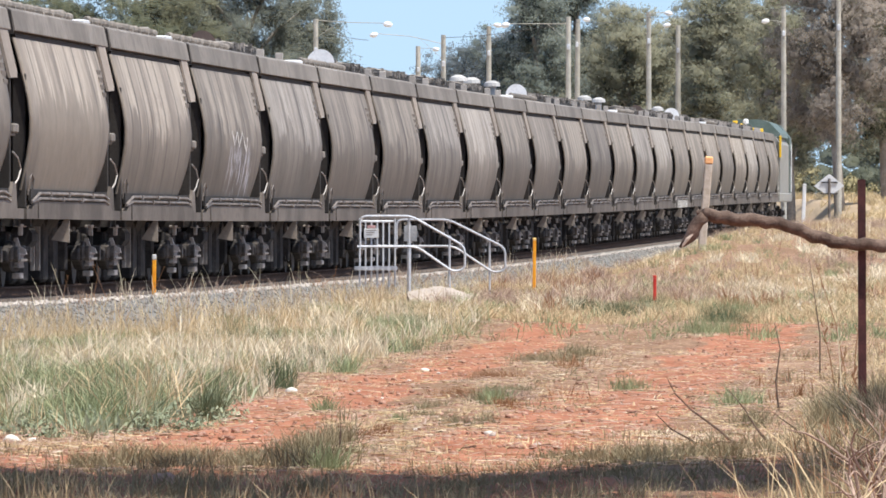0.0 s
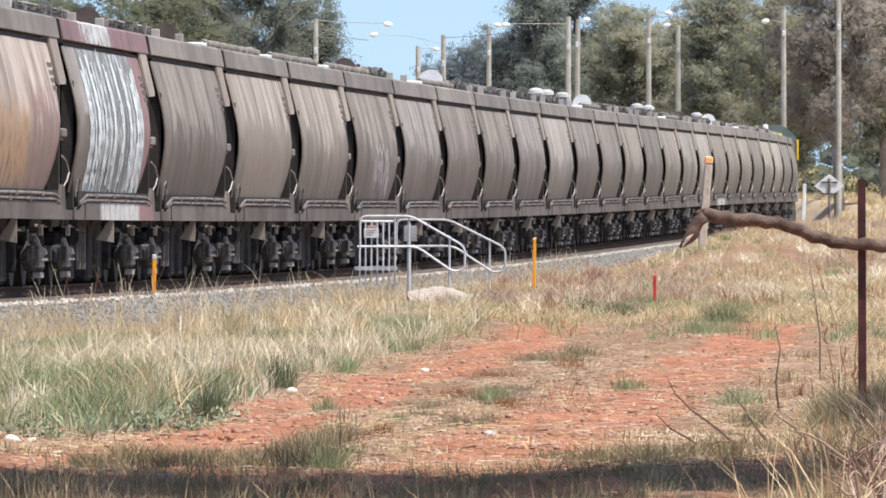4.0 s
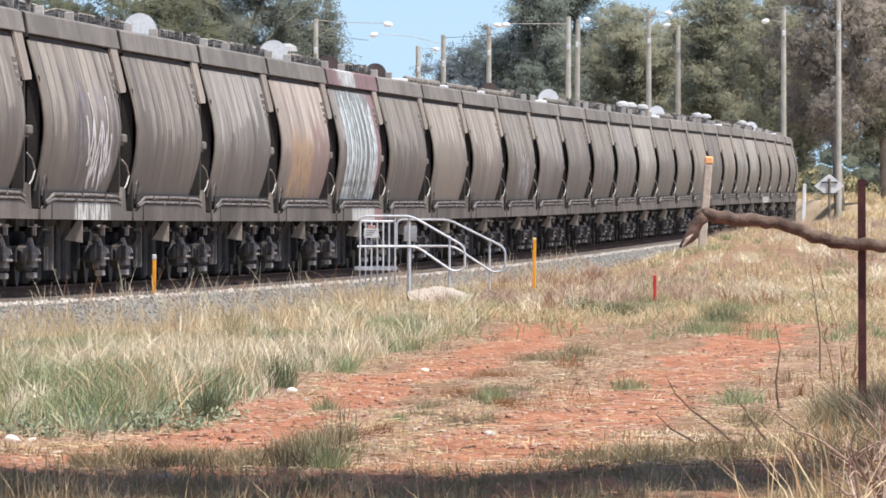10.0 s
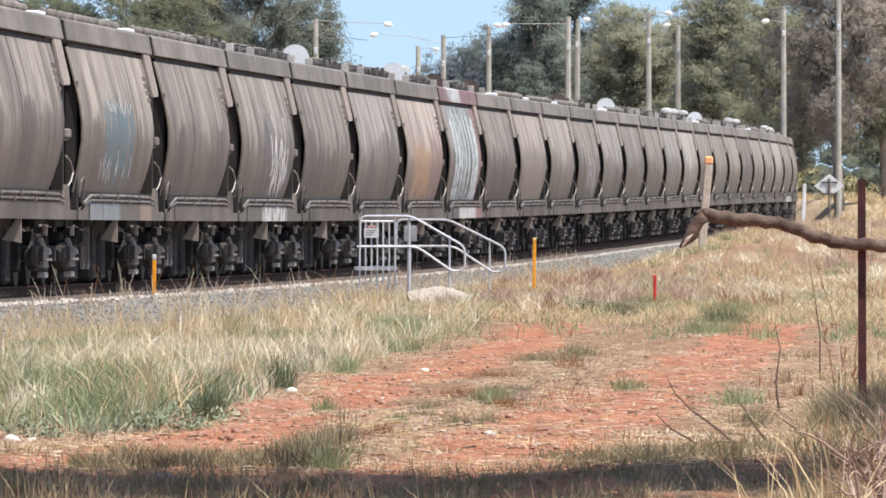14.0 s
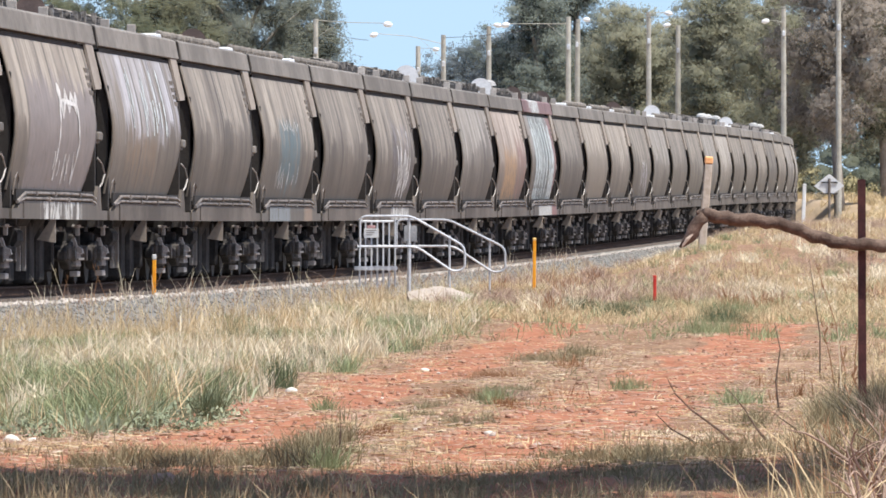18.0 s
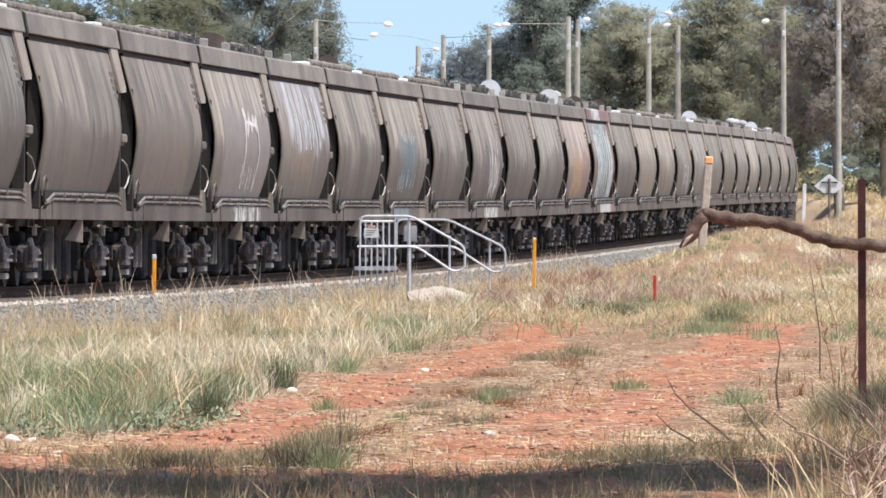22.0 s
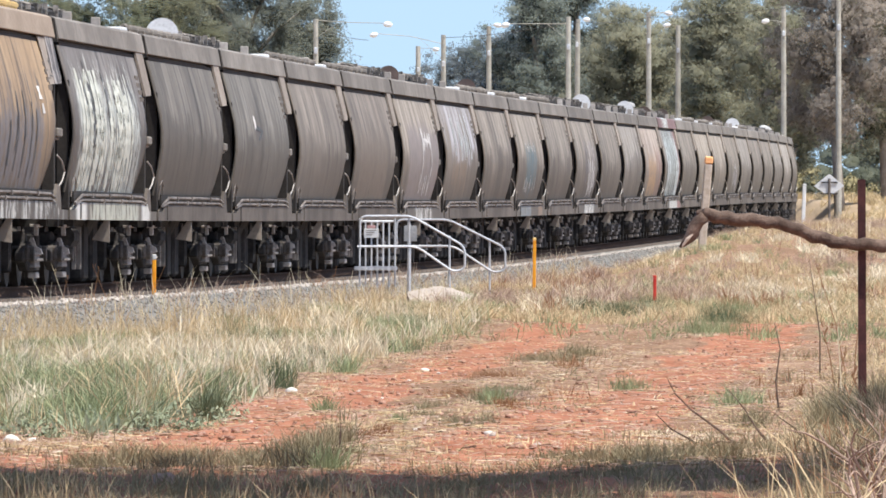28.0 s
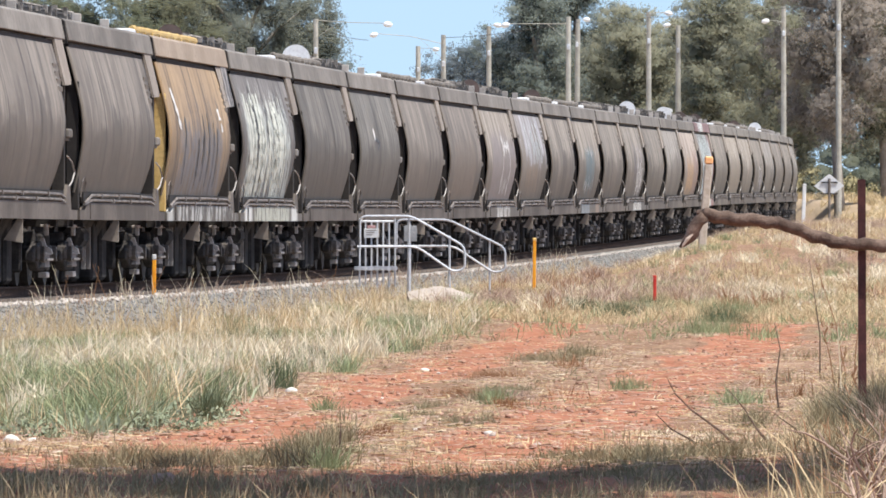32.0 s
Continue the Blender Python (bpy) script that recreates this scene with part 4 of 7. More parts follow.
def build_train():
    protos = [wagon(False), wagon(True)]
    for j in range(WAGONS):
        low = 1 if j in LOW else 0
        if j in (0, 4):
            w = protos[low]
        else:
            w = copy_thing(protos[low], Matrix())
        train.append(w)
    pick = [0, 2, 1, 0, 2, 0, 0, 2, 1, 1, 0, 2, 0, 2, 0, 1, 1, 0, 2, 1, 0, 0, 2, 0, 0, 0, 1, 0, 0, 0, 0, 0, 1, 0, 2, 2, 2, 2, 2, 0, 2, 2, 0]
    for j, w in enumerate(train):
        tagged(w, LABELS.get(j, "weathered grey steel grain hopper wagon with streaked curved sides"), "wagon", "wagons of the train")
        m = special_sides.get(j) or side_mats[pick[j]]
        for ch in w.children:
            if ch.name.split(".")[0] in ("side_sheet", "far_side_sheet"):
                ch.material_slots[0].link = "OBJECT"
                ch.material_slots[0].material = m
            if j == 39 and (ch.name.split(".")[0] in ("hatch_cover", "rear_end_sheet") or ch.name.startswith("corner_post") and ch.data.vertices[0].co.y < 0):
                ch.material_slots[0].link = "OBJECT"
                ch.material_slots[0].material = yellow_mat
        for ch in w.children:
            part_name = ch.name.split(".")[0]
            if part_name == "side_sill" and j in sill_marks:
                ch.material_slots[0].link = "OBJECT"
                ch.material_slots[0].material = sill_marks[j]
            if part_name in ("roof_edge", "wing_plate") and j == 39:
                ch.material_slots[0].link = "OBJECT"
                ch.material_slots[0].material = tan_edge if part_name == "roof_edge" else scrawled_wing
            if part_name == "roof_edge" and j == 24:
                ch.material_slots[0].link = "OBJECT"
                ch.material_slots[0].material = maroon_edge
        if j in (5, 12, 17, 24, 26, 36):
            roof_disc(w, white_mat, "white upright roof disc")
        if j in (7, 19, 22, 23, 30, 32, 38, 41):
            roof_disc(w, disc_brown, "rust brown upright roof disc", -5.8, 4.07)
        if j not in LOW:
            roof_vents(w)
        if j in (6, 9, 13, 14, 24):
            white_cowl(w, -1.8)
        if j in (10, 14):
            white_cowl(w, 3.9)


build_train()


def paint_train():
    """The scrawls and runs of paint on single wagons."""
    rng = random.Random(5)
    white = surface("sprayed_white_paint", (0.62, 0.60, 0.57), (0.74, 0.72, 0.69), 0.6, 3, 18)
    cool = surface("sprayed_bluish_white_paint", (0.52, 0.57, 0.57), (0.66, 0.71, 0.70), 0.6, 3, 18)
    green = surface("sprayed_greenish_white_paint", (0.54, 0.56, 0.49), (0.70, 0.71, 0.62), 0.6, 3, 18)
    dark = surface("sprayed_dark_grey_paint", (0.07, 0.075, 0.08), (0.12, 0.125, 0.13), 0.7, 3, 18)
    S = "scrawled stroke of paint that ran down"
    scrawl(train[28], white, S, [zigzag(rng, -0.6, 3.6, 1.55, 2.35, 4, 0.032), zigzag(rng, 0.4, 3.2, 1.75, 2.6, 2, 0.022)] + drips(rng, -1.0, 3.4, 1.4, 2.0, 7, 0.02))
    scrawl(train[30], white, S, [zigzag(rng, -2.6, 1.4, 2.5, 2.72, 5, 0.016), zigzag(rng, -3.6, -2.4, 1.6, 1.9, 2, 0.013)] + drips(rng, -2.6, 1.4, 1.5, 2.0, 6, 0.014))
    scrawl(train[33], white, S, [zigzag(rng, -0.3, 2.3, 2.42, 2.74, 3, 0.05), ([(-0.3, 2.88), (-0.2, 2.65), (0.9, 2.62), (2.2, 2.58)], 0.065),
                                 ([(-0.4, 2.62), (-0.6, 2.1), (-0.8, 1.5)], 0.022), ([(2.2, 2.6), (2.4, 2.0), (1.9, 1.45)], 0.026)] + drips(rng, -2.2, 2.0, 1.45, 2.0, 8, 0.013))
    scrawl(train[24], cool, S, drips(rng, -5.0, 3.8, 0.6, 3.5, 22, 0.032) + drips(rng, -5.0, -3.4, 0.4, 3.44, 8, 0.045) + drips(rng, 1.6, 3.8, 0.6, 3.3, 8, 0.045))
    scrawl(train[38], green, S, drips(rng, -5.6, 2.8, 1.2, 3.15, 56, 0.034))
    scrawl(train[38], dark, "dark drip in the white paint", drips(rng, -4.6, 2.4, 1.8, 3.3, 9, 0.018))
    scrawl(train[39], white, S, [([(-5.6, 3.05), (-5.3, 2.8), (-4.9, 2.4)], 0.06), ([(3.0, 2.8), (3.2, 2.62)], 0.06), ([(3.3, 2.56), (3.4, 2.42)], 0.05)])
    bm = bmesh.new()
    extrude_yz(bm, [(4.75, 3.52), (6.8, 3.52), (6.8, 2.90), (4.95, 2.84)], -0.012, 0.0)
    for v in bm.verts:
        v.co.x = float(np.interp(v.co.z, [p for p, _ in PROFILE], [q for _, q in PROFILE])) + 0.016 + v.co.x
    part("scrawled_plate", bm, wing_mat, train[39], "broad end plate with black scrawls")
    ink = [([(5.2, 3.38), (5.9, 3.30), (5.4, 3.18), (6.1, 3.12)], 0.022), ([(5.5, 3.2), (5.6, 3.02), (6.2, 3.05), (6.1, 3.25)], 0.02), ([(5.2, 2.98), (6.4, 2.94)], 0.018)]
    scrawl(train[39], dark, "black scrawl on the end plate", [([(y, z) for y, z in p], k) for p, k in ink], 0.024)
    scrawl(train[39], dark, "dark drip down the ochre side", drips(rng, -4.6, 3.6, 1.5, 2.7, 9, 0.02))
    scrawl(train[36], white, S, [([(-2.6, 2.76), (-2.5, 2.52)], 0.05)])
    scrawl(train[36], dark, "dark scrawled mark", [([(-2.4, 2.56), (-1.1, 2.50), (-2.0, 2.34)], 0.10)])
    scrawl(train[20], white, S, [zigzag(rng, -1.6, 1.8, 2.15, 2.4, 3, 0.024)])
    scrawl(train[32], cool, "pale washed run of paint", drips(rng, -3.6, 2.8, 2.2, 3.3, 12, 0.022))


paint_train()


def locomotive():
    w = new("diesel_locomotive")
    tagged(w, "dark green and grey diesel locomotive with yellow end stripes", "locomotive")
    bm = bmesh.new()
    box(bm, -1.45, 1.45, -9.6, 9.6, 0.95, 1.35, 0.04)
    part("frame", bm, loco_grey, w)
    bm = bmesh.new()
    extrude_xz(bm, [(-1.42, 1.35), (1.42, 1.35), (1.42, 3.4), (1.2, 3.75), (-1.2, 3.75), (-1.42, 3.4)], -8.9, 5.6)
    part("engine_hood", bm, loco_grey, w)
    bm = bmesh.new()
    extrude_xz(bm, [(-1.4, 3.72), (1.4, 3.72), (1.36, 3.9), (0.9, 4.36), (0.5, 4.48), (-0.5, 4.48), (-0.9, 4.36), (-1.36, 3.9)], -7.4, 5.6)
    part("roof", bm, loco_green, w, "dark green roof")
    bm = bmesh.new()
    extrude_xz(bm, [(-1.45, 1.35), (1.45, 1.35), (1.45, 3.75), (1.0, 4.3), (0.5, 4.48), (-0.5, 4.48), (-1.0, 4.3), (-1.45, 3.75)], 5.7, 8.9)
    part("cab", bm, loco_green, w)
    for y0, y1 in ((-9.0, -8.7),):
        bm = bmesh.new()
        box(bm, 1.38, 1.47, y0, y1, 2.85, 3.78, 0.01)
        part("end_stripe", bm, loco_yellow, w, "bright yellow stripe")
    bm = bmesh.new()
    for sx, zt in ((-0.5, 4.42), (-0.28, 4.3), (0.35, 4.12), (0.6, 4.08)):
        box(bm, sx - 0.1, sx + 0.1, -9.1, -8.8, 3.75, zt, 0.03)
    part("marker_box", bm, loco_yellow, w, "bright yellow roof boxes")
    bm = bmesh.new()
    tube(bm, [(-0.05, -8.9, 3.7), (-0.05, -8.9, 4.3)], 0.05, 8)
    tube(bm, [(-0.05, -8.9, 4.3), (-0.05, -8.9, 4.45), (-0.05, -8.9, 4.5)], [0.13, 0.12, 0.03], 10)
    part("exhaust", bm, white_mat, w, "pale exhaust stack")
    bm = bmesh.new()
    tube(bm, [(1.44, 8.2, 1.4), (1.44, 8.2, 3.5)], 0.05, 6)
    part("handrail", bm, white_mat, w, "pale handrail")
    for yy in (7.0,):
        bm = bmesh.new()
        box(bm, 1.44, 1.47, yy - 0.5, yy + 0.5, 2.5, 3.2, 0.01)
        part("cab_window", bm, black_mat, w, "dark cab window")
    for yy in (-6.2, 6.2):
        bogie(w, yy)
    bm = bmesh.new()
    tube(bm, [(0, -2.6, 0.68), (0, 2.6, 0.68)], 0.42, 12)
    part("fuel_tank", bm, under_mat, w)
    return w


loco = locomotive()

# ---- the pedestrian crossing's rails ----
def pipe_path(pts, r=0.025, bend=0.1):
    """Rounds the corners of a line of points."""
    pts = [Vector(p) for p in pts]
    out = [pts[0]]
    for a, b, c in zip(pts, pts[1:], pts[2:]):
        d1, d2 = (a - b), (c - b)
        k = min(bend, d1.length * 0.45, d2.length * 0.45)
        p, q = b + d1.normalized() * k, b + d2.normalized() * k
        for t in (0, 0.25, 0.5, 0.75, 1):
            out.append(p * (1 - t) ** 2 + b * 2 * t * (1 - t) + q * t * t)
    out.append(pts[-1])
    return out


def handrail(x0, y, ztop, zlow, flat, run, drop, label, posts, up):
    """Two pipes that run level, slope down a ramp and join in a loop at its foot."""
    w = new("ramp_handrail")
    w.location = (x0, y, 0)
    tagged(w, label, "handrail", "handrails of the crossing")
    bm = bmesh.new()
    start = [(0, 0, zlow - 0.05), (0, 0, ztop)] if up else [(0, 0, ztop)]
    tube(bm, pipe_path(start + [(flat, 0, ztop), (flat + run, 0, ztop - drop), (flat + run, 0, ztop - drop - 0.42), (flat + run - 0.22, 0, ztop - drop - 0.46), (flat + 0.1, 0, zlow), (-0.05, 0, zlow)], bend=0.13), 0.021, 8)
    part("rail_pipe", bm, galv_mat, w)
    for px, z1 in posts:
        bm = bmesh.new()
        tube(bm, [(px, 0.02, gz(x0, y) - 0.1), (px, 0.02, z1)], 0.020, 8)
        part("post", bm, galv_mat, w)
    return w


handrail(-1.52, 216.0, 1.60, 1.04, 0.94, 0.98, 0.56, "galvanised pipe handrail sloping down the footpath ramp", ((0.90, 1.6), (1.64, 1.24)), True)
handrail(-0.86, 217.5, 1.53, 1.04, 0.96, 1.05, 0.52, "galvanised pipe handrail with looped end beside the ramp", ((0.22, 1.53), (1.72, 1.18)), True)


def barrier():
    w = new("barred_barrier_panel")
    w.location = (-1.55, 216.3, 0)
    tagged(w, "galvanised barred barrier panel with a small white sign", "barrier")
    for k in range(7):
        bm = bmesh.new()
        tube(bm, [(0.02 + k * 0.108, 0, 0.30), (0.02 + k * 0.108, 0, 1.56 if k in (0, 6) else 1.49)], 0.017, 7)
        part("bar", bm, galv_mat, w)
    for z, r in ((1.50, 0.022), (1.05, 0.022)):
        bm = bmesh.new()
        tube(bm, [(0, 0.03, z), (0.68, 0.03, z)], r, 7)
        part("cross_pipe", bm, galv_mat, w)
    bm = bmesh.new()
    box(bm, -0.08, 0.71, -0.06, -0.02, 0.60, 0.68, 0.01)
    part("kick_rail", bm, galv_mat, w)
    for k in range(7):
        bm = bmesh.new()
        disc(bm, 0.045, 0.03, Matrix.Translation((0.02 + k * 0.108, -0.07, 0.64)) @ pose(0, 0, 0, 90, 0, 0), 10)
        part("clamp", bm, galv_mat, w)
    bm = bmesh.new()
    box(bm, 0.10, 0.37, -0.05, -0.03, 1.20, 1.37, 0.004)
    s = part("sign_plate", bm, white_mat, w, "small white notice plate")
    bm = bmesh.new()
    box(bm, 0.16, 0.31, -0.05, -0.03, 1.375, 1.43, 0.004)
    part("warning_plate", bm, surface("faded_red_sign", (0.46, 0.27, 0.27), (0.56, 0.37, 0.36), 0.6), w, "small faded red warning plate")
    bm = bmesh.new()
    for k in range(3):
        box(bm, 0.14, 0.33 - 0.04 * k, -0.054, -0.051, 1.33 - 0.04 * k, 1.345 - 0.04 * k)
    part("lettering_bar", bm, fascia_mat, s)


barrier()


def back_plate():
    w = new("sign_board")
    w.location = (-0.70, 217.0, 0)
    tagged(w, "small pale grey sign board on a galvanised post", "sign")
    bm = bmesh.new()
    box(bm, -0.02, 0.22, -0.03, -0.01, 1.13, 1.42, 0.004)
    # board darker than its galvanised post, with its shade put into the colour
    part("board", bm, surface("shaded_grey_sign_back", (0.24, 0.25, 0.26), (0.33, 0.34, 0.35), 0.6, 4, 30), w)
    bm = bmesh.new()
    tube(bm, [(0.09, 0.01, -0.1), (0.09, 0.01, 1.45)], 0.022, 7)
    part("post", bm, galv_mat, w)


back_plate()


def ramp():
    bm = bmesh.new()
    extrude_xz(bm, [(-0.70, -0.5), (-0.62, 0.24), (-0.20, 0.31), (0.20, 0.275), (0.64, 0.13), (1.10, -0.03), (1.25, -0.4)], 208.0, 215.0)
    bmesh.ops.subdivide_edges(bm, edges=bm.edges[:], cuts=5, use_grid_fill=True)
    for v in bm.verts:
        v.co += Vector((0.06, 0.10, 0.04)) * (noise.noise(v.co * 3.1) + 0.6 * noise.noise(v.co * 9.0))
    for v in bm.verts:
        v.co.z -= 0.3 * float(sstep(0.0, 4.5, 212.5 - v.co.y)) + 0.10 * float(sstep(0.4, 1.0, v.co.x))
    ob = part("footpath_ramp", bm, concrete_mat)
    tagged(ob, "pale worn concrete ramp of the footpath crossing", "ramp", kind="structure")


ramp()


# ---- stakes and posts ----
def stake(x, y, top, r, body, cap_mat, cap, label, lean=0.0, name="marker_stake"):
    w = new(name)
    g = gz(x, y)
    w.location = (x, y, g)
    w.rotation_euler = (0, radians(lean), 0)
    tagged(w, label, "stake", "survey stakes")
    h = top - g
    bm = bmesh.new()
    box(bm, -r, r, -r, r, -0.12, h - cap, r * 0.25)
    part("shaft", bm, body, w)
    bm = bmesh.new()
    box(bm, -r * 1.08, r * 1.08, -r * 1.08, r * 1.08, h - cap + 0.001, h, r * 0.3)
    part("cap", bm, cap_mat, w)
    return w


stake(-4.42, 180.0, 1.08, 0.030, orange_mat, white_mat, 0.08, "orange painted survey stake with a white top", 0.5)
stake(1.776, 230.0, 1.15, 0.032, orange_mat, surface("pale_orange_top", (0.85, 0.55, 0.15), (0.9, 0.62, 0.25), 0.6), 0.06, "orange painted survey stake beside the ballast", 0.6)
stake(3.72, 207.0, 0.575, 0.028, red_stake_mat, red_stake_mat, 0.05, "short red painted survey peg in the grass", 0.0)
stake(6.50, 296.0, 2.955, 0.10, timber_mat, surface("faded_orange_paint", (0.80, 0.36, 0.13), (0.88, 0.50, 0.26), 0.7, 9, 40), 0.19, "tall bleached timber post with an orange top", 4.5, "marker_post")
stake(14.0, 459.0, 2.40, 0.07, white_mat, white_mat, 0.1, "white guide post beside the road", 2.0, "guide_post")


def crossing_sign():
    """The back of a diamond-shaped sign on a post."""
    w = new("crossing_sign")
    w.location = (14.75, 450.0, gz(14.75, 450))
    tagged(w, "back of a white diamond-shaped road sign on a post", "sign")
    bm = bmesh.new()
    tube(bm, [(0, -0.12, -0.2), (0, -0.12, 2.35 - gz(14.75, 450) + 0.25)], 0.05, 8)
    part("post", bm, rod_mat, w)
    zc = 2.345 - gz(14.75, 450)
    bm = bmesh.new()
    extrude_xz(bm, [(-0.58, -0.03), (-0.04, 0.41), (0.04, 0.41), (0.58, -0.03), (0.12, -0.36), (-0.12, -0.36)], -0.08, -0.05)
    bmesh.ops.translate(bm, vec=(0, 0, zc), verts=bm.verts[:])
    part("board", bm, white_mat, w)
    for dz in (0.11, -0.33):
        bm = bmesh.new()
        box(bm, -0.32, 0.32, -0.13, -0.085, zc + dz - 0.022, zc + dz + 0.022, 0.005)
        part("bracket", bm, end_mat, w)


crossing_sign()

# ---- fence post and dead branch ----
FD = 68.0


def fence_post():
    x = 2.423
    w = new("fence_post")
    w.location = (x, FD, 0)
    tagged(w, "dark maroon steel fence post", "post")
    bm = bmesh.new()
    extrude_poly = [(-0.024, -0.02), (0.024, -0.02), (0.024, 0.0), (0.006, 0.004), (0.006, 0.03), (-0.006, 0.03), (-0.006, 0.004), (-0.024, 0.0)]
    lo = [bm.verts.new((a, b, gz(x, FD) - 0.3)) for a, b in extrude_poly]
    hi = [bm.verts.new((a * 0.96 - 0.008, b, 2.085)) for a, b in extrude_poly]
    bm.faces.new(lo[::-1])
    bm.faces.new(hi)
    for k in range(8):
        bm.faces.new((lo[k], lo[(k + 1) % 8], hi[(k + 1) % 8], hi[k]))
    part("shaft", bm, post_mat, w)
    bm = bmesh.new()
    tube(bm, [(-0.035, -0.03, 1.69), (0.0, -0.045, 1.70), (0.035, -0.03, 1.685), (0.02, 0.05, 1.69), (-0.035, -0.03, 1.69)], 0.004, 5)
    part("wire_tie", bm, galv_mat, w)
    return w


fence_post()


def dead_branch():
    # a bowed limb that runs right from its broken butt, and out past the post
    w = new("dead_branch")
    tagged(w, "dead brown branch lying against the fence post", "branch")
    bm = bmesh.new()
    main = [(1.463, 67.94, 1.883), (1.518, 67.94, 1.886), (1.632, 67.94, 1.860), (1.828, 67.94, 1.847), (1.974, 67.94, 1.824), (2.137, 67.94, 1.759), (2.284, 67.94, 1.720), (2.431, 67.94, 1.710), (2.626, 67.94, 1.697), (2.919, 67.94, 1.648)]
    fine, rad = [], []
    R = [0.020, 0.036, 0.040, 0.037, 0.036, 0.038, 0.036, 0.036, 0.036, 0.032]
    for i in range(len(main) - 1):
        a, b = Vector(main[i]), Vector(main[i + 1])
        for t in (0, 0.25, 0.5, 0.75):
            fine.append(a.lerp(b, t) + Vector((0, 0, 0.006 * math.sin(7.3 * (i + t)))))
            rad.append((R[i] + (R[i + 1] - R[i]) * t) * (1 + 0.07 * math.sin(5.1 * (i + t) * 2)))
    fine.append(Vector(main[-1]))
    rad.append(R[-1])
    tube(bm, fine, rad, 12)
    part("limb", bm, bark_dead, w, smooth=True)
    bm = bmesh.new()
    tube(bm, [(1.509, 67.94, 1.876), (1.473, 67.94, 1.844), (1.447, 67.94, 1.801), (1.427, 67.94, 1.752), (1.391, 67.94, 1.717), (1.365, 67.94, 1.694)], [0.040, 0.036, 0.038, 0.034, 0.020, 0.006], 10)
    part("snapped_stub", bm, bark_dead, w, smooth=True)
    bm = bmesh.new()
    tube(bm, [(1.378, 67.91, 1.697), (1.408, 67.91, 1.739), (1.440, 67.91, 1.769)], [0.004, 0.012, 0.006], 6)
    part("torn_wood", bm, timber_mat, w, "pale torn wood")
    return w


dead_branch()


# ---- street lamps beyond the railway ----
def street_lamp(x, d, top, r, arms, lean=0.0):
    """A timber pole; arms: reach in metres (sign gives the side), height under the top, and rise to the lamp."""
    w = new("street_lamp")
    w.location = (x, d, 0)
    tagged(w, "bleached timber pole with a street lamp on an arm", "street lamp", "street lamps beyond the railway")
    bm = bmesh.new()
    tube(bm, [(-lean * 0.5, 0, -0.3), (0, 0, top * 0.5), (lean * 0.5, 0, top)], [r * 1.12, r, r * 0.84], 10)
    part("pole", bm, pole_mat, w)
    bm = bmesh.new()
    box(bm, -0.07, 0.07, -0.2, -0.1, top - 1.4, top - 1.15, 0.02)
    part("fuse_box", bm, galv_mat, w)
    for reach, under, rise in arms:
        z = top - under
        bm = bmesh.new()
        tube(bm, [(0, -0.1, z), (reach * 0.5, -0.1, z + rise * 0.75), (reach, -0.1, z + rise)], 0.014, 6)
        tube(bm, [(0, -0.1, z - 0.7), (reach * 0.35, -0.1, z + rise * 0.5)], 0.008, 5)
        part("arm", bm, pole_mat, w)
        sgn = 1 if reach > 0 else -1
        bm = bmesh.new()
        v = bmesh.ops.create_icosphere(bm, subdivisions=2, radius=1)["verts"]
        bmesh.ops.transform(bm, matrix=Matrix.Translation((reach + sgn * 0.12, -0.1, z + rise - 0.05)) @ pose(0, 0, 0, 0, sgn * 8, 0) @ Matrix.Diagonal((0.20, 0.13, 0.12, 1)), verts=v)
        part("lamp_head", bm, lamp_glass, w, smooth=True)
    return w


street_lamp(-5.07, 470, 8.99, 0.113, [(2.75, 0.05, -0.12)])
street_lamp(-1.35, 640, 10.04, 0.153, [(0.85, 0.1, -0.02)])
street_lamp(0.02, 520, 9.03, 0.125, [(-2.95, 0.4, 0.45)])
street_lamp(2.18, 560, 9.98, 0.134, [(0.30, 0.1, 0.2)])
street_lamp(5.32, 500, 9.53, 0.120, [(-2.55, 0.3, 0.0)])
street_lamp(6.71, 590, 10.77, 0.141, [(0.36, 0.1, 0.12)], 0.1)
street_lamp(9.08, 520, 10.03, 0.125, [(0.75, 0.1, 0.1)])
street_lamp(11.97, 600, 10.60, 0.144, [(-0.45, 0.1, 0.15)])
street_lamp(16.19, 560, 10.92, 0.134, [(-0.75, 0.75, 0.1)])
street_lamp(15.78, 470, 9.93, 0.113, [(0.8, 0.1, 0.2)])


def overhead_wires():
    """Thin wires from pole to pole."""
    w = new("overhead_wire")
    tagged(w, "thin dark overhead wires between the lamp poles", "wire")
    for (x0, y0, z0), (x1, y1, z1) in (((-5.1, 470, 8.7), (-3.3, 520, 8.8)), ((0.0, 520, 8.9), (5.3, 500, 9.3)), ((5.3, 500, 9.3), (9.1, 520, 9.8)), ((9.1, 520, 9.8), (15.8, 470, 9.7))):
        bm = bmesh.new()
        tube(bm, [(x0 + (x1 - x0) * t, y0 + (y1 - y0) * t, z0 + (z1 - z0) * t - 0.5 * t * (1 - t)) for t in (0, 0.2, 0.4, 0.6, 0.8, 1)], 0.012, 4)
        part("wire", bm, black_mat, w)


overhead_wires()


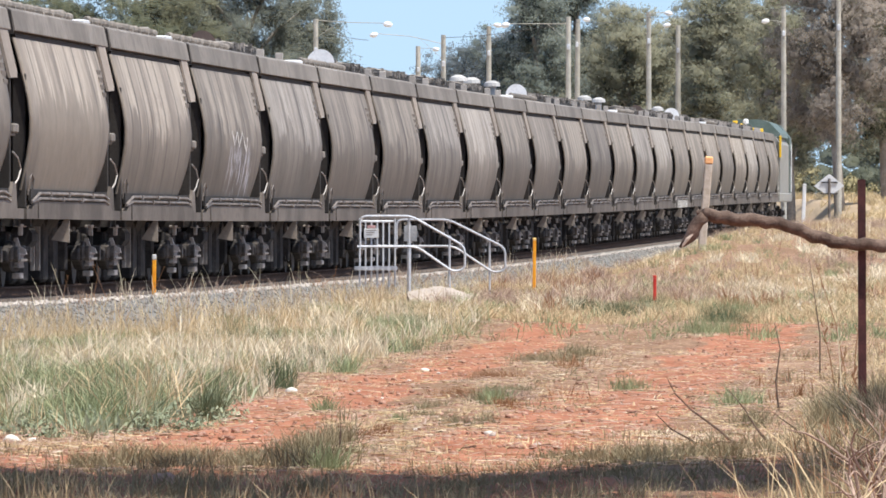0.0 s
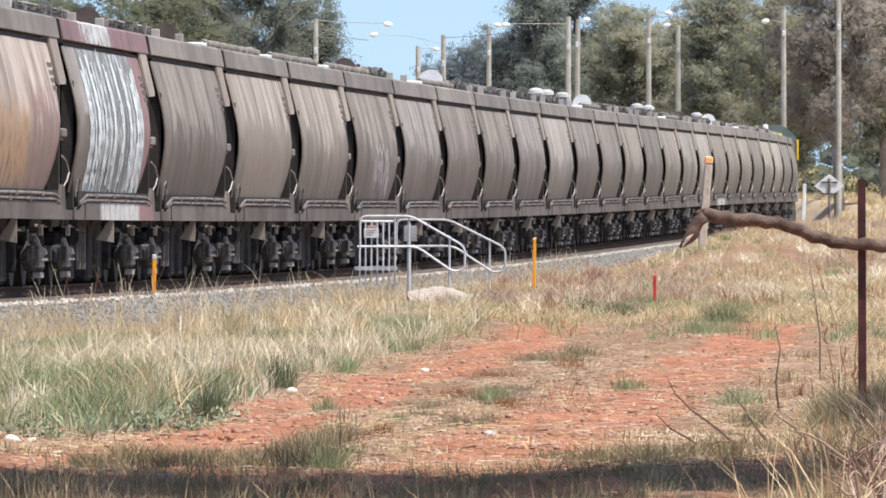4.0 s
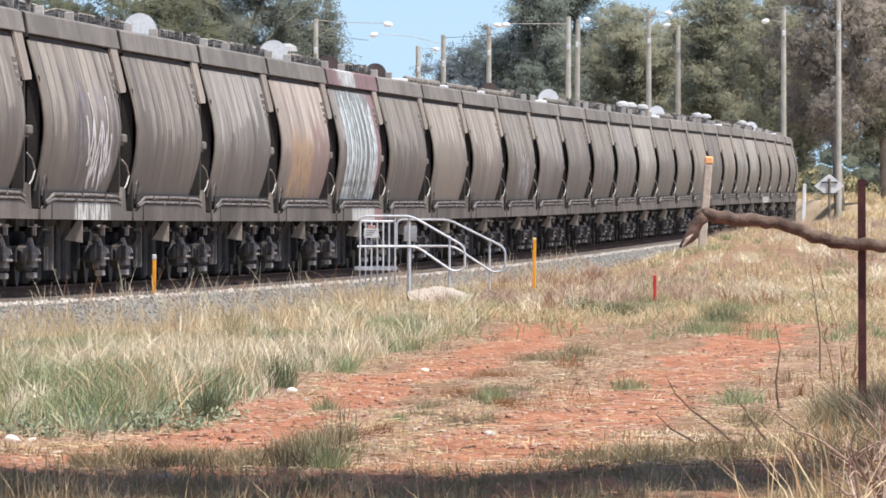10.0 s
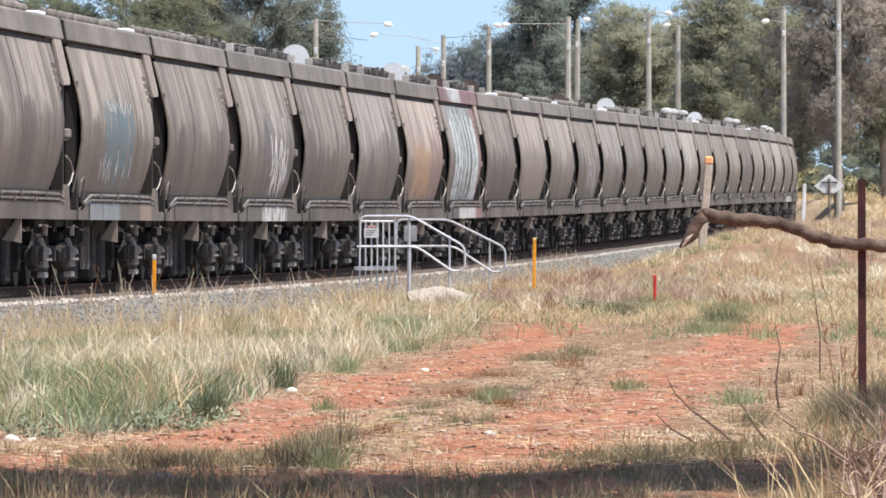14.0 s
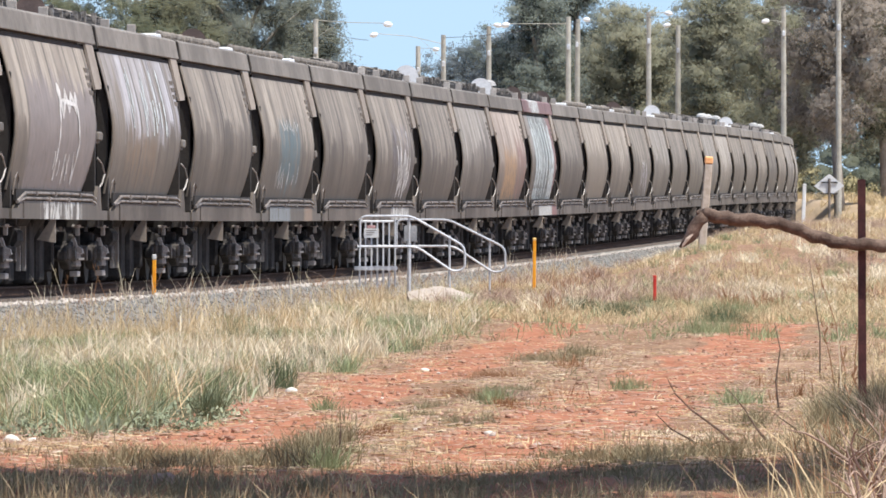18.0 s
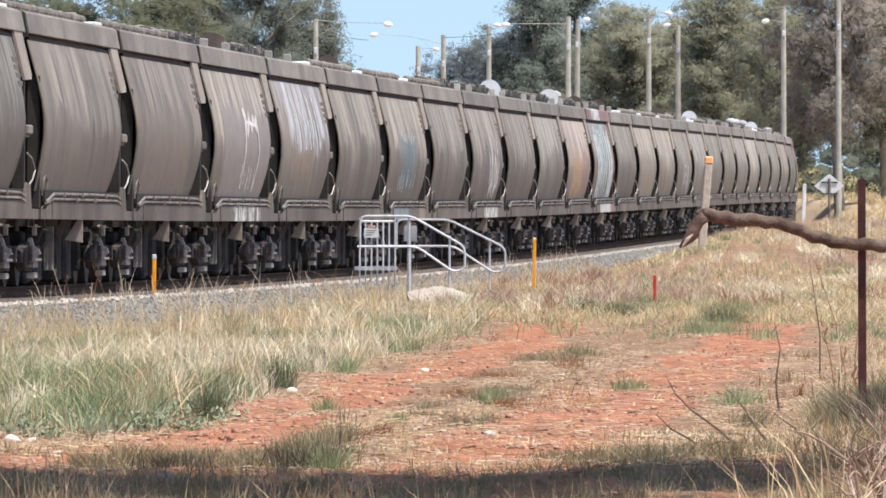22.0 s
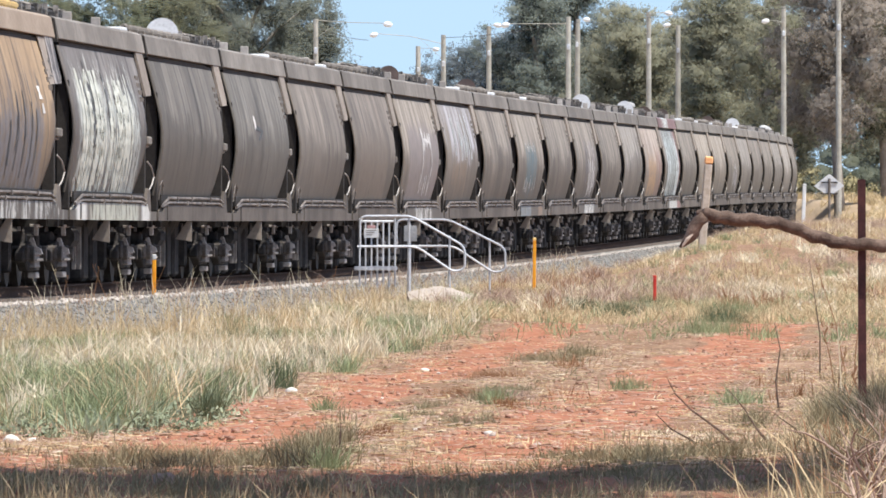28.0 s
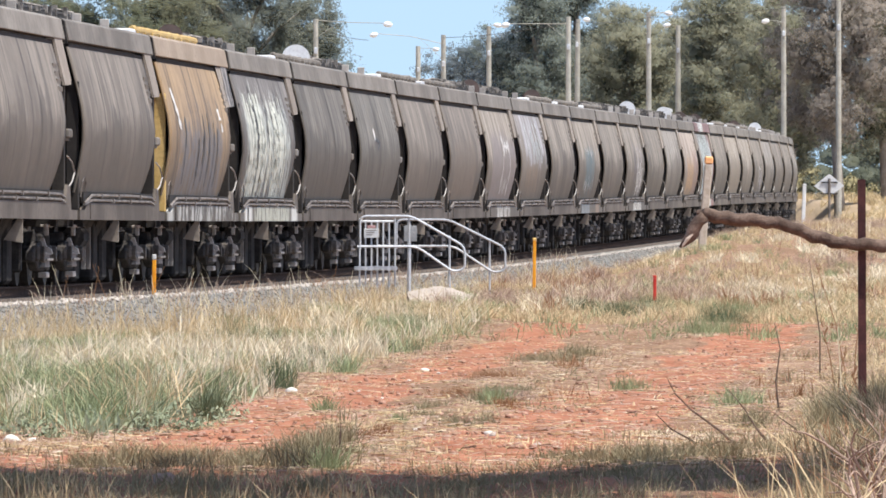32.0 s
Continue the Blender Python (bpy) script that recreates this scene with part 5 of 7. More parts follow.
# ---- trees ----
def leaves(rng, centres, radii, per, size, droop=0.0, core=0.55):
    """Leaf sprays: small leaves in clumps round the centres."""
    vs, ns, n = [], [], 0
    mid = np.mean(np.asarray(centres), axis=0)
    for c, r in zip(centres, radii):
        k = max(4, int(per * (r ** 1.6)))
        d = rng.normal(0, 1, (k, 3))
        d /= np.linalg.norm(d, axis=1)[:, None] + 1e-9
        p = np.asarray(c) + d * (r * (0.45 + 0.75 * rng.random((k, 1)))) * np.array((1, 1, 0.75))
        p[:, 2] -= droop * rng.random(k) * r
        nrm = d + rng.normal(0, 0.8, (k, 3))
        nrm /= np.linalg.norm(nrm, axis=1)[:, None]
        a = rng.normal(0, 1, (k, 3))
        a[:, 2] -= 0.5 + droop
        a -= nrm * (a * nrm).sum(1)[:, None]
        a /= np.linalg.norm(a, axis=1)[:, None] + 1e-9
        b = np.cross(nrm, a)
        s = size * rng.uniform(0.6, 1.5, (k, 1))
        a, b = a * s, b * s * 0.5
        vs.append(np.stack([p - a * 0.35 + b * 0.7, p - a * 0.5 - b * 0.6, p + a * 0.65], 1).reshape(-1, 3))
        # soft shading: each leaf takes the slope of its clump
        out = np.asarray(c) - mid
        q = 0.5 * d + 0.6 * out / (np.linalg.norm(out) + 1e-6) + np.array((0, 0, 0.7)) + rng.normal(0, 0.15, (k, 3))
        ns.append(np.repeat(q / np.linalg.norm(q, axis=1)[:, None], 3, axis=0))
        n += k
    v = np.concatenate(vs)
    f = np.arange(n * 3).reshape(n, 3)
    ns = np.concatenate(ns)
    if not core:
        return v, f, ns
    # the dense inside of each clump
    cv, cf = LUMP
    lump = [cv * (1 + rng.uniform(-0.4, 0.4, (len(cv), 1))) * (r * core) * np.array((1, 1, 0.75)) + np.asarray(c) for c, r in zip(centres, radii)]
    faces = [cf + n * 3 + i * len(cv) for i in range(len(radii))]
    cn = []
    for c in centres:
        out = np.asarray(c) - mid
        q = 0.5 * cv + 0.6 * out / (np.linalg.norm(out) + 1e-6) + np.array((0, 0, 0.7))
        cn.append(q / np.linalg.norm(q, axis=1)[:, None])
    return np.concatenate([v] + lump), np.concatenate([f] + faces), np.concatenate([ns] + cn)


def lump_shape():
    bm = bmesh.new()
    bmesh.ops.create_icosphere(bm, subdivisions=1, radius=1)
    bm.verts.index_update()
    out = np.array([v.co[:] for v in bm.verts]), np.array([[v.index for v in f.verts] for f in bm.faces])
    bm.free()
    return out


LUMP = lump_shape()


def foliage(name, v, f, nrm, material):
    me = mesh_arrays(name, v, f, material, True)
    me.normals_split_custom_set_from_vertices(nrm.tolist())
    return new(name, me)


def tree(x, y, h, spread, seed, material, label, size=0.3, per=120, base=0.35, clumps=60, droop=0.2, crad=(0.7, 1.5), name="eucalypt_tree", lean=0.0, core=0.55):
    rng = np.random.default_rng(seed)
    w = new(name)
    g = gz(x, y)
    w.location = (x, y, g)
    tagged(w, label, "tree")
    h -= max(0.0, g - 0.95)
    bm = bmesh.new()
    r0 = h * 0.022
    tp = [(lean * t * h * 0.3 + 0.25 * math.sin(seed + 3 * t), 0.2 * math.cos(seed * 2 + 4 * t), -0.3 + t * h * 0.8) for t in (0, 0.2, 0.4, 0.6, 0.8, 1)]
    tube(bm, tp, [r0, r0 * 0.85, r0 * 0.7, r0 * 0.5, r0 * 0.3, r0 * 0.1], 8)
    part("trunk", bm, trunk_mat, w, smooth=True)
    cen, rad = [], []
    nl = 9
    for i in range(nl):
        t = 0.3 + 0.6 * i / nl
        px = np.interp(t, np.linspace(0, 1, 6), [p[0] for p in tp])
        py = np.interp(t, np.linspace(0, 1, 6), [p[1] for p in tp])
        pz = h * 0.8 * t
        a = i * 2.4 + seed
        reach = spread * (0.55 + 0.4 * rng.random()) * math.sin(math.pi * min(1, 0.25 + t * 0.75)) ** 0.5
        ex, ey, ez = px + math.cos(a) * reach, py + math.sin(a) * reach, pz + h * (0.08 + 0.17 * rng.random())
        bm = bmesh.new()
        tube(bm, [(px, py, pz), ((px + ex) / 2, (py + ey) / 2, (pz + ez) / 2 + 0.3), (ex, ey, ez)], [r0 * 0.4, r0 * 0.25, r0 * 0.06], 5)
        part("limb", bm, trunk_mat, w, smooth=True)
        for _ in range(clumps // nl):
            u = rng.uniform(0.35, 1.15)
            cen.append((px + (ex - px) * u + rng.normal(0, spread * 0.16), py + (ey - py) * u + rng.normal(0, spread * 0.16), max(h * base * rng.uniform(0.5, 1), pz + (ez - pz) * u + rng.normal(0, h * 0.05))))
            rad.append(rng.uniform(*crad))
    for _ in range(clumps // 5):
        cen.append((tp[-1][0] + rng.normal(0, spread * 0.3), rng.normal(0, spread * 0.3), h * rng.uniform(0.75, 0.98)))
        rad.append(rng.uniform(*crad) * 0.8)
    v, f, nrm = leaves(rng, cen, rad, per, size, droop, core)
    cr = foliage("crown", v, f, nrm, material)
    cr.parent = w
    return w


left_dark = leaf_material("deep_green_eucalypt_leaf", (0.122, 0.140, 0.090), (0.222, 0.230, 0.150), 0.55, 0.14, 0.42)
left_olive = leaf_material("mid_green_eucalypt_leaf", (0.148, 0.160, 0.107), (0.257, 0.255, 0.171), 0.55, 0.14, 0.42)
# far leaves: haze put into the colour, greyer, paler and lower in contrast
left_grey = leaf_material("hazed_eucalypt_leaf", (0.15, 0.17, 0.145), (0.235, 0.25, 0.205), 0.55, 0.14, 0.42)
leaf_dark = leaf_material("dark_eucalypt_leaf", (0.196, 0.229, 0.204), (0.289, 0.323, 0.278), 0.55, 0.14, 0.45)
leaf_olive = leaf_material("olive_eucalypt_leaf", (0.258, 0.266, 0.194), (0.398, 0.391, 0.282), 0.55, 0.14, 0.45)
# bluest leaf tint, in place of haze on the farthest trees
leaf_haze = leaf_material("hazed_blue_grey_leaf", (0.179, 0.214, 0.229), (0.245, 0.275, 0.290), 0.55, 0.14, 0.45)
leaf_brown = leaf_material("brown_grey_drooping_leaf", (0.268, 0.238, 0.205), (0.417, 0.367, 0.317), 0.55, 0.14, 0.45)
# darker leaf: the shade beneath the trees is put into its colour
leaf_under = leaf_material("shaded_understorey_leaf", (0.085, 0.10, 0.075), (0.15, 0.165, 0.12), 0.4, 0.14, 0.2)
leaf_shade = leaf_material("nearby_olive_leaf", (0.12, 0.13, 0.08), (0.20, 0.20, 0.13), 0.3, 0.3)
leaf_yellow = leaf_material("yellow_green_bush_leaf", (0.22, 0.195, 0.10), (0.34, 0.30, 0.165))


OL = "olive green eucalypt tree with an open crown"
DK = "dark green eucalypt tree with a dense crown"
HZ = "distant eucalypt tree with haze-tinted grey-green leaves"
BR = "tall tree with drooping brownish grey foliage"
for a in ((-14.99, 420, 10.75, 3.32, 1, left_dark, DK), (-11.39, 400, 9.74, 2.88, 2, left_dark, DK), (-9.57, 430, 9.94, 2.27, 3, left_olive, OL),
          (-18.44, 440, 10.97, 3.17, 4, left_dark, DK)):
    tree(*a, clumps=260, per=360, size=0.115, crad=(0.3, 0.75), core=0.40)
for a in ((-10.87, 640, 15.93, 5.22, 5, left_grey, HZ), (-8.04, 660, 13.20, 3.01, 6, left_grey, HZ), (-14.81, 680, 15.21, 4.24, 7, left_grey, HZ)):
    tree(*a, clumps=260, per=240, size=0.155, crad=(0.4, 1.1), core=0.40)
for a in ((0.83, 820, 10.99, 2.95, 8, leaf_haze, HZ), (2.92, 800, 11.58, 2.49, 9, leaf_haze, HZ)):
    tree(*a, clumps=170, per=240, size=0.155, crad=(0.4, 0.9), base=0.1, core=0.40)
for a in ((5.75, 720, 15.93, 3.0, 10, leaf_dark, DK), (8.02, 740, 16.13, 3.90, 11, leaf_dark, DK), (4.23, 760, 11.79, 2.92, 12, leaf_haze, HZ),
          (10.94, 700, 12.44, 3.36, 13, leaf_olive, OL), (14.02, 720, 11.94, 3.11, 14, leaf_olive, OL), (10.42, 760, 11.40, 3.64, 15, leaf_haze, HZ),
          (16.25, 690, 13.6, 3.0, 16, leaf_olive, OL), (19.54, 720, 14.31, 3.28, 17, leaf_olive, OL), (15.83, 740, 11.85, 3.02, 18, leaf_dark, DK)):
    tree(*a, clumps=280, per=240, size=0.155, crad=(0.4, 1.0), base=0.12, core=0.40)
for a in ((17.44, 600, 13.63, 3.31, 20, leaf_olive, OL), (19.69, 590, 13.77, 3.68, 21, leaf_brown, BR), (22.62, 600, 13.56, 3.45, 22, leaf_olive, OL),
          (25.45, 620, 13.10, 3.87, 23, leaf_dark, DK)):
    tree(*a, clumps=300, per=270, size=0.14, crad=(0.35, 0.85), droop=0.7, base=0.38, core=0.40)


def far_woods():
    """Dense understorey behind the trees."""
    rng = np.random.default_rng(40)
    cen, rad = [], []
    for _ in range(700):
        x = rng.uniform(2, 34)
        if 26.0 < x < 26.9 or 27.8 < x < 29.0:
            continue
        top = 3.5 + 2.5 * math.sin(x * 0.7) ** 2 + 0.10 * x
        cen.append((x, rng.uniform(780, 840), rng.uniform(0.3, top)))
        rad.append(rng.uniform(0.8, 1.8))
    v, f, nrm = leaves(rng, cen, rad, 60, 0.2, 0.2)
    tagged(foliage("far_woods", v, f, nrm, leaf_under), "dense far understorey with shade put into its leaf colour", "woods", kind="stuff")


far_woods()


def left_woods():
    """The dense crowns behind the trees beyond the train."""
    rng = np.random.default_rng(41)
    cen = [(x, rng.uniform(700, 740), rng.uniform(2.0, 13.2 - 0.10 * (x + 27) + 1.2 * math.sin(x * 1.3))) for x in rng.uniform(-29, -11.5, 620)]
    v, f, nrm = leaves(rng, cen, rng.uniform(0.7, 1.4, len(cen)), 70, 0.19, 0.2, 0.5)
    tagged(foliage("left_woods", v, f, nrm, left_grey), "dense grey-green crowns of the far woods", "woods", kind="stuff")


left_woods()


def bush(x, d, top, r, seed, mat, label):
    rng = np.random.default_rng(seed)
    g = gz(x, d)
    w = new("bush")
    w.location = (x, d, g)
    tagged(w, label, "bush")
    cen = [(rng.normal(0, r * 0.5), rng.normal(0, r * 0.5), top * rng.uniform(0.15, 0.8)) for _ in range(26)]
    rad = [rng.uniform(0.25, 0.5) * min(r, 1.2) for _ in cen]
    for c in cen[:5]:
        bm = bmesh.new()
        tube(bm, [(0, 0, -0.1), (c[0] * 0.5, c[1] * 0.5, c[2] * 0.5), c], [0.05, 0.03, 0.01], 5)
        part("stem", bm, trunk_mat, w)
    v, f, nrm = leaves(rng, cen, rad, 260, 0.14, 0.1, 0.5)
    fo = foliage("foliage", v, f, nrm, mat)
    fo.parent = w


YB = "yellow-green bush at the edge of the trees"
DB = "green bush under the trees with shade-darkened leaves"
bush(19.3, 650, 1.9, 1.1, 50, leaf_yellow, YB)
bush(22.4, 655, 1.3, 1.3, 51, leaf_yellow, YB)
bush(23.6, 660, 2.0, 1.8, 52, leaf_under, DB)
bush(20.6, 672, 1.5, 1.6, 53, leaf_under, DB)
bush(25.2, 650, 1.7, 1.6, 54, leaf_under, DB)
# the tree whose shade falls on the near ground
tree(-4.3, 50.6, 9.5, 5.2, 77, leaf_shade, "broad roadside eucalypt tree shading the track", size=0.15, per=230, base=0.85, clumps=285, crad=(0.6, 1.15), droop=0.0, lean=1.45, core=0.0)
# second tree, out of view, added to carry the shade to the fence line
tree(4.9, 53.0, 9.2, 2.9, 78, leaf_shade, "unseen tree added to shade the fence line", size=0.15, per=240, base=0.8, clumps=95, crad=(0.5, 1.0), droop=0.0, lean=-0.3, core=0.0)


# ---- grass ----
def blades(rng, x, y, h, wid, lean, z=None):
    """Bent blades: two quads' worth of triangles each, joined in one mesh."""
    n = len(x)
    z = ground_z(x, y) - 0.02 if z is None else z
    a = rng.uniform(0, 2 * np.pi, n)
    dx, dy = np.cos(a), np.sin(a)
    l = lean * h * (0.1 + 1.7 * rng.random(n) ** 1.5)
    b = rng.uniform(-0.9, 0.9, n)
    wx, wy = np.cos(b) * wid * 0.5, np.sin(b) * wid * 0.5
    p0 = np.stack([x - wx, y - wy, z], 1)
    p1 = np.stack([x + wx, y + wy, z], 1)
    mx, my, mz = x + dx * l * 0.5, y + dy * l * 0.5, z + h * 0.58
    p2 = np.stack([mx - wx * 0.8, my - wy * 0.8, mz], 1)
    p3 = np.stack([mx + wx * 0.8, my + wy * 0.8, mz], 1)
    p4 = np.stack([x + dx * l, y + dy * l, z + h * np.sqrt(np.clip(1 - lean ** 2 * 0.3, 0.3, 1))], 1)
    v = np.stack([p0, p1, p2, p3, p4], 1).reshape(-1, 3)
    i = np.arange(n)[:, None] * 5
    f = np.concatenate([i + np.array([[0, 1, 3]]), i + np.array([[0, 3, 2]]), i + np.array([[2, 3, 4]])], 0)
    return v, f


def wheel_track(x, y):
    """1 on the two bare wheel tracks, 0 off them."""
    w = 0.35 * np.sin(y * 0.19 + x) + 0.2 * np.sin(y * 0.47 + 2)
    a = np.abs(x - (-2.15 + 0.0395 * y) + w)
    b = np.abs(x - (-3.35 + 0.028 * y) + w)
    t = np.maximum(1 - sstep(0.42, 0.85, a), 1 - sstep(0.34, 0.76, b))
    return t * (1 - sstep(165, 200, y))


def toe(y):
    """x of the foot of the ballast at y."""
    return np.interp(y, _Y, _X) + 3.15


def patchy(x, y, sx, sy, ph):
    return 0.5 + 0.25 * np.sin(x * sx + ph + 1.3 * np.sin(y * sy)) + 0.25 * np.sin(x * sx * 0.43 - y * sy * 1.7 + ph * 2)


def field(name, label, material, seed, n, ylo, yhi, hmin, hmax, wid, lean, dens, tuft=0.0, hscale=None, margin=0.6):
    """Scatters blades over a strip of ground, thinned by dens(x, y)."""
    rng = np.random.default_rng(seed)
    m = n * 5
    y = ylo * (yhi / ylo) ** rng.random(m)
    half = y * 0.0376 + margin
    x = rng.uniform(-1, 1, m) * half
    if tuft:
        k = max(40, m // int(tuft))
        pick = rng.integers(0, k, m)
        tx, ty = x[:k][pick], y[:k][pick]
        x, y = tx + rng.normal(0, 0.09, m), ty + rng.normal(0, 0.16, m)
    keep = (rng.random(m) < dens(x, y)) & (x > toe(y) - 0.25 * rng.random(m))
    x, y = x[keep][:n], y[keep][:n]
    h = rng.uniform(hmin, hmax, len(x))
    if hscale is not None:
        h = h * hscale(x, y)
    v, f = blades(rng, x, y, h, wid * (0.5 + 1.6 * rng.random(len(x)) ** 3), lean)
    tagged(new(name, mesh_arrays(name, v, f, material)), label, "grass", kind="stuff")


def off_track(x, y):
    return 1 - wheel_track(x, y)


def verge(x, y):
    """The tall band of grass between the wheel tracks and the ballast."""
    edge = -3.35 + 0.028 * y - 0.35 - 0.55 * sstep(80, 110, y)
    return sstep(0.0, 0.7, edge - x) * sstep(69, 74, y)


def uneven(x, y):
    return 0.55 + 0.95 * patchy(x, y, 2.6, 0.23, 1.1) ** 1.5


def pat(a, b, c, lo, k):
    return lambda x, y: np.clip((patchy(x, y, a, b, c) - lo) * k, 0, 1)


g1, g2, g3, g4 = pat(1.1, 0.09, 0.4, 0.38, 3.0), pat(0.9, 0.07, 2.0, 0.30, 3.0), pat(1.7, 0.13, 4.0, 0.5, 4.0), pat(0.8, 0.05, 1.0, 0.45, 4.0)
field("green_grass", "tall grey-green grass beside the ballast", green_blade_mat, 101, 80000, 70, 235, 0.05, 0.30, 0.0062, 0.95,
      lambda x, y: verge(x, y) * np.maximum(np.maximum(g1(x, y), 0.3), 0.55 * (1 - sstep(85, 150, y + 50 * g3(x, y)))), 170, uneven)
# dark blades put the shade between the tall grass into colour
field("shadowed_grass", "dark blades standing in for shade among the green grass", deep_blade_mat, 119, 16000, 70, 235, 0.05, 0.24, 0.008, 0.7,
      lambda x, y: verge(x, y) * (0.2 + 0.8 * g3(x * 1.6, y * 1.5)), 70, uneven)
field("dry_grass", "tall dry straw-coloured grass beside the ballast", straw_mat, 102, 25000, 71, 250, 0.08, 0.42, 0.0058, 0.85,
      lambda x, y: verge(x, y) * np.maximum(g2(x, y), 0.4) * (0.35 + 0.65 * sstep(85, 140, y + 40 * g3(x, y))), 120, uneven)
field("dead_stalks", "pale dead grass stalks standing in the green grass", pale_straw_mat, 103, 4200, 78, 225, 0.18, 0.52, 0.008, 0.7,
      lambda x, y: verge(x, y) * g2(x, y), 14)
field("low_weeds", "blue-green leafy weeds at the edge of the grass", weed_mat, 112, 9000, 69, 92, 0.05, 0.22, 0.016, 1.0,
      lambda x, y: verge(x, y) * np.maximum(g4(x, y), g3(x, y)), 120)
field("short_grass", "short mixed dry grass and straw", straw_mat, 104, 15000, 58, 260, 0.02, 0.09, 0.006, 1.3,
      lambda x, y: 0.03 + 0.6 * off_track(x, y) * g2(x, y), 40)
field("olive_tufts", "low olive grass tufts between the wheel tracks", dark_blade_mat, 105, 6000, 64, 240, 0.04, 0.17, 0.006, 0.6,
      lambda x, y: 0.25 * off_track(x, y) * g3(x * 2.3, y * 1.9), 160)
field("right_grass", "dry tan grass on the rising ground by the crossing", straw_mat, 106, 64000, 182, 640, 0.05, 0.30, 0.009, 1.0,
      lambda x, y: 0.3 + 0.7 * g2(x, y), 60)
field("bleached_grass", "bleached grass heads by the crossing", pale_straw_mat, 113, 16000, 190, 620, 0.1, 0.36, 0.014, 0.9,
      lambda x, y: g3(x, y), 50)
field("far_grass", "tall bleached grass towards the far trees", straw_mat, 144, 9000, 440, 660, 0.15, 0.55, 0.03, 0.8,
      lambda x, y: sstep(0.0, 2.0, x - toe(y) - 1.0), 30)
field("right_green", "green weeds on the rising ground by the crossing", green_blade_mat, 107, 19000, 160, 320, 0.08, 0.30, 0.009, 0.9,
      lambda x, y: sstep(-1.2, 0.6, x - (-6.0 + 0.040 * y)) * (0.10 + 0.90 * g3(x * 0.5, y * 0.6) * np.maximum(g4(x, y), 0.4)) * (0.3 + 0.7 * sstep(165, 215, y + 40 * g1(x, y))), 160)
field("brown_weeds", "tall brown dead weeds on the rising ground", rust_blade_mat, 118, 5000, 195, 380, 0.15, 0.5, 0.010, 0.8,
      lambda x, y: g1(x * 0.6, y) * g3(x, y * 0.5), 60)
field("pink_weeds", "tall pinkish tan dead weeds on the rising ground", pink_weed_mat, 123, 16000, 205, 420, 0.15, 0.48, 0.009, 0.9,
      lambda x, y: g1(x * 0.5, y * 0.8) * (1 - sstep(0.0, 6.0, x - toe(y) - 4)), 50)
field("rust_weeds", "rust-brown dead weeds among the grass", rust_blade_mat, 108, 3500, 70, 220, 0.06, 0.22, 0.007, 0.8,
      lambda x, y: off_track(x, y) * np.clip(patchy(x, y, 1.4, 0.11, 5.5) * 2.4 - 1.5, 0, 1), 70)
field("edge_grass", "dry and green grass beside the fence line", dark_blade_mat, 109, 8000, 60, 150, 0.06, 0.26, 0.006, 0.8,
      lambda x, y: sstep(0.25, 0.9, x - (-1.1 + 0.0395 * y)) * (0.25 + 0.75 * g1(x, y)), 60)
field("edge_straw", "tangled straw beside the fence line", straw_mat, 111, 9000, 60, 175, 0.04, 0.2, 0.006, 1.2,
      lambda x, y: sstep(0.2, 0.8, x - (-1.1 + 0.0395 * y)), 40)
field("near_straw", "sparse straw in the shade of the near tree", straw_mat, 110, 9000, 49, 66, 0.02, 0.11, 0.004, 1.2,
      lambda x, y: 0.10 + 0.8 * g3(x, y * 4), 40)
field("shade_grass", "dark olive grass in the shade of the near tree", dark_blade_mat, 117, 9000, 50, 61, 0.03, 0.12, 0.004, 0.9,
      lambda x, y: 0.1 + 0.9 * g1(x * 1.5, y * 3), 60)


field("thatch", "flattened dry straw lying between the wheel tracks", straw_mat, 124, 9000, 62, 190, 0.02, 0.08, 0.008, 1.7,
      lambda x, y: 0.06 + 0.9 * off_track(x, y) * (1 - verge(x, y)), 30)
field("brown_thatch", "olive brown dead grass lying between the wheel tracks", dark_blade_mat, 125, 13000, 62, 190, 0.02, 0.09, 0.007, 1.4,
      lambda x, y: 0.03 + 0.9 * off_track(x, y) * (1 - verge(x, y)) * g3(x * 1.5, y * 1.4), 40)


field("bright_clumps", "bright clumps of bleached stalks in the grass", pale_straw_mat, 126, 4200, 78, 170, 0.12, 0.36, 0.010, 0.7,
      lambda x, y: verge(x, y), 90)
field("bold_stalks", "thick bleached stalks leaning in the grass", pale_straw_mat, 129, 520, 84, 200, 0.18, 0.52, 0.013, 0.5,
      lambda x, y: verge(x, y) * g2(x, y), 4)
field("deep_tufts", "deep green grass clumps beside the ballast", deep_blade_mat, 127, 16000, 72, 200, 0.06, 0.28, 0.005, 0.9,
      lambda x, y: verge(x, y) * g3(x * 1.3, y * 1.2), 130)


field("straw_heap", "bleached straw heaped at the edge of the shade", pale_straw_mat, 128, 2600, 61, 72, 0.02, 0.10, 0.007, 1.5,
      lambda x, y: sstep(0.9, 1.5, x) * (1 - sstep(2.0, 2.3, x)) * (0.2 + 0.8 * g3(x * 2, y)), 12)


def by_toe(x, y):
    return 1 - sstep(0.1, 1.3, x - toe(y))


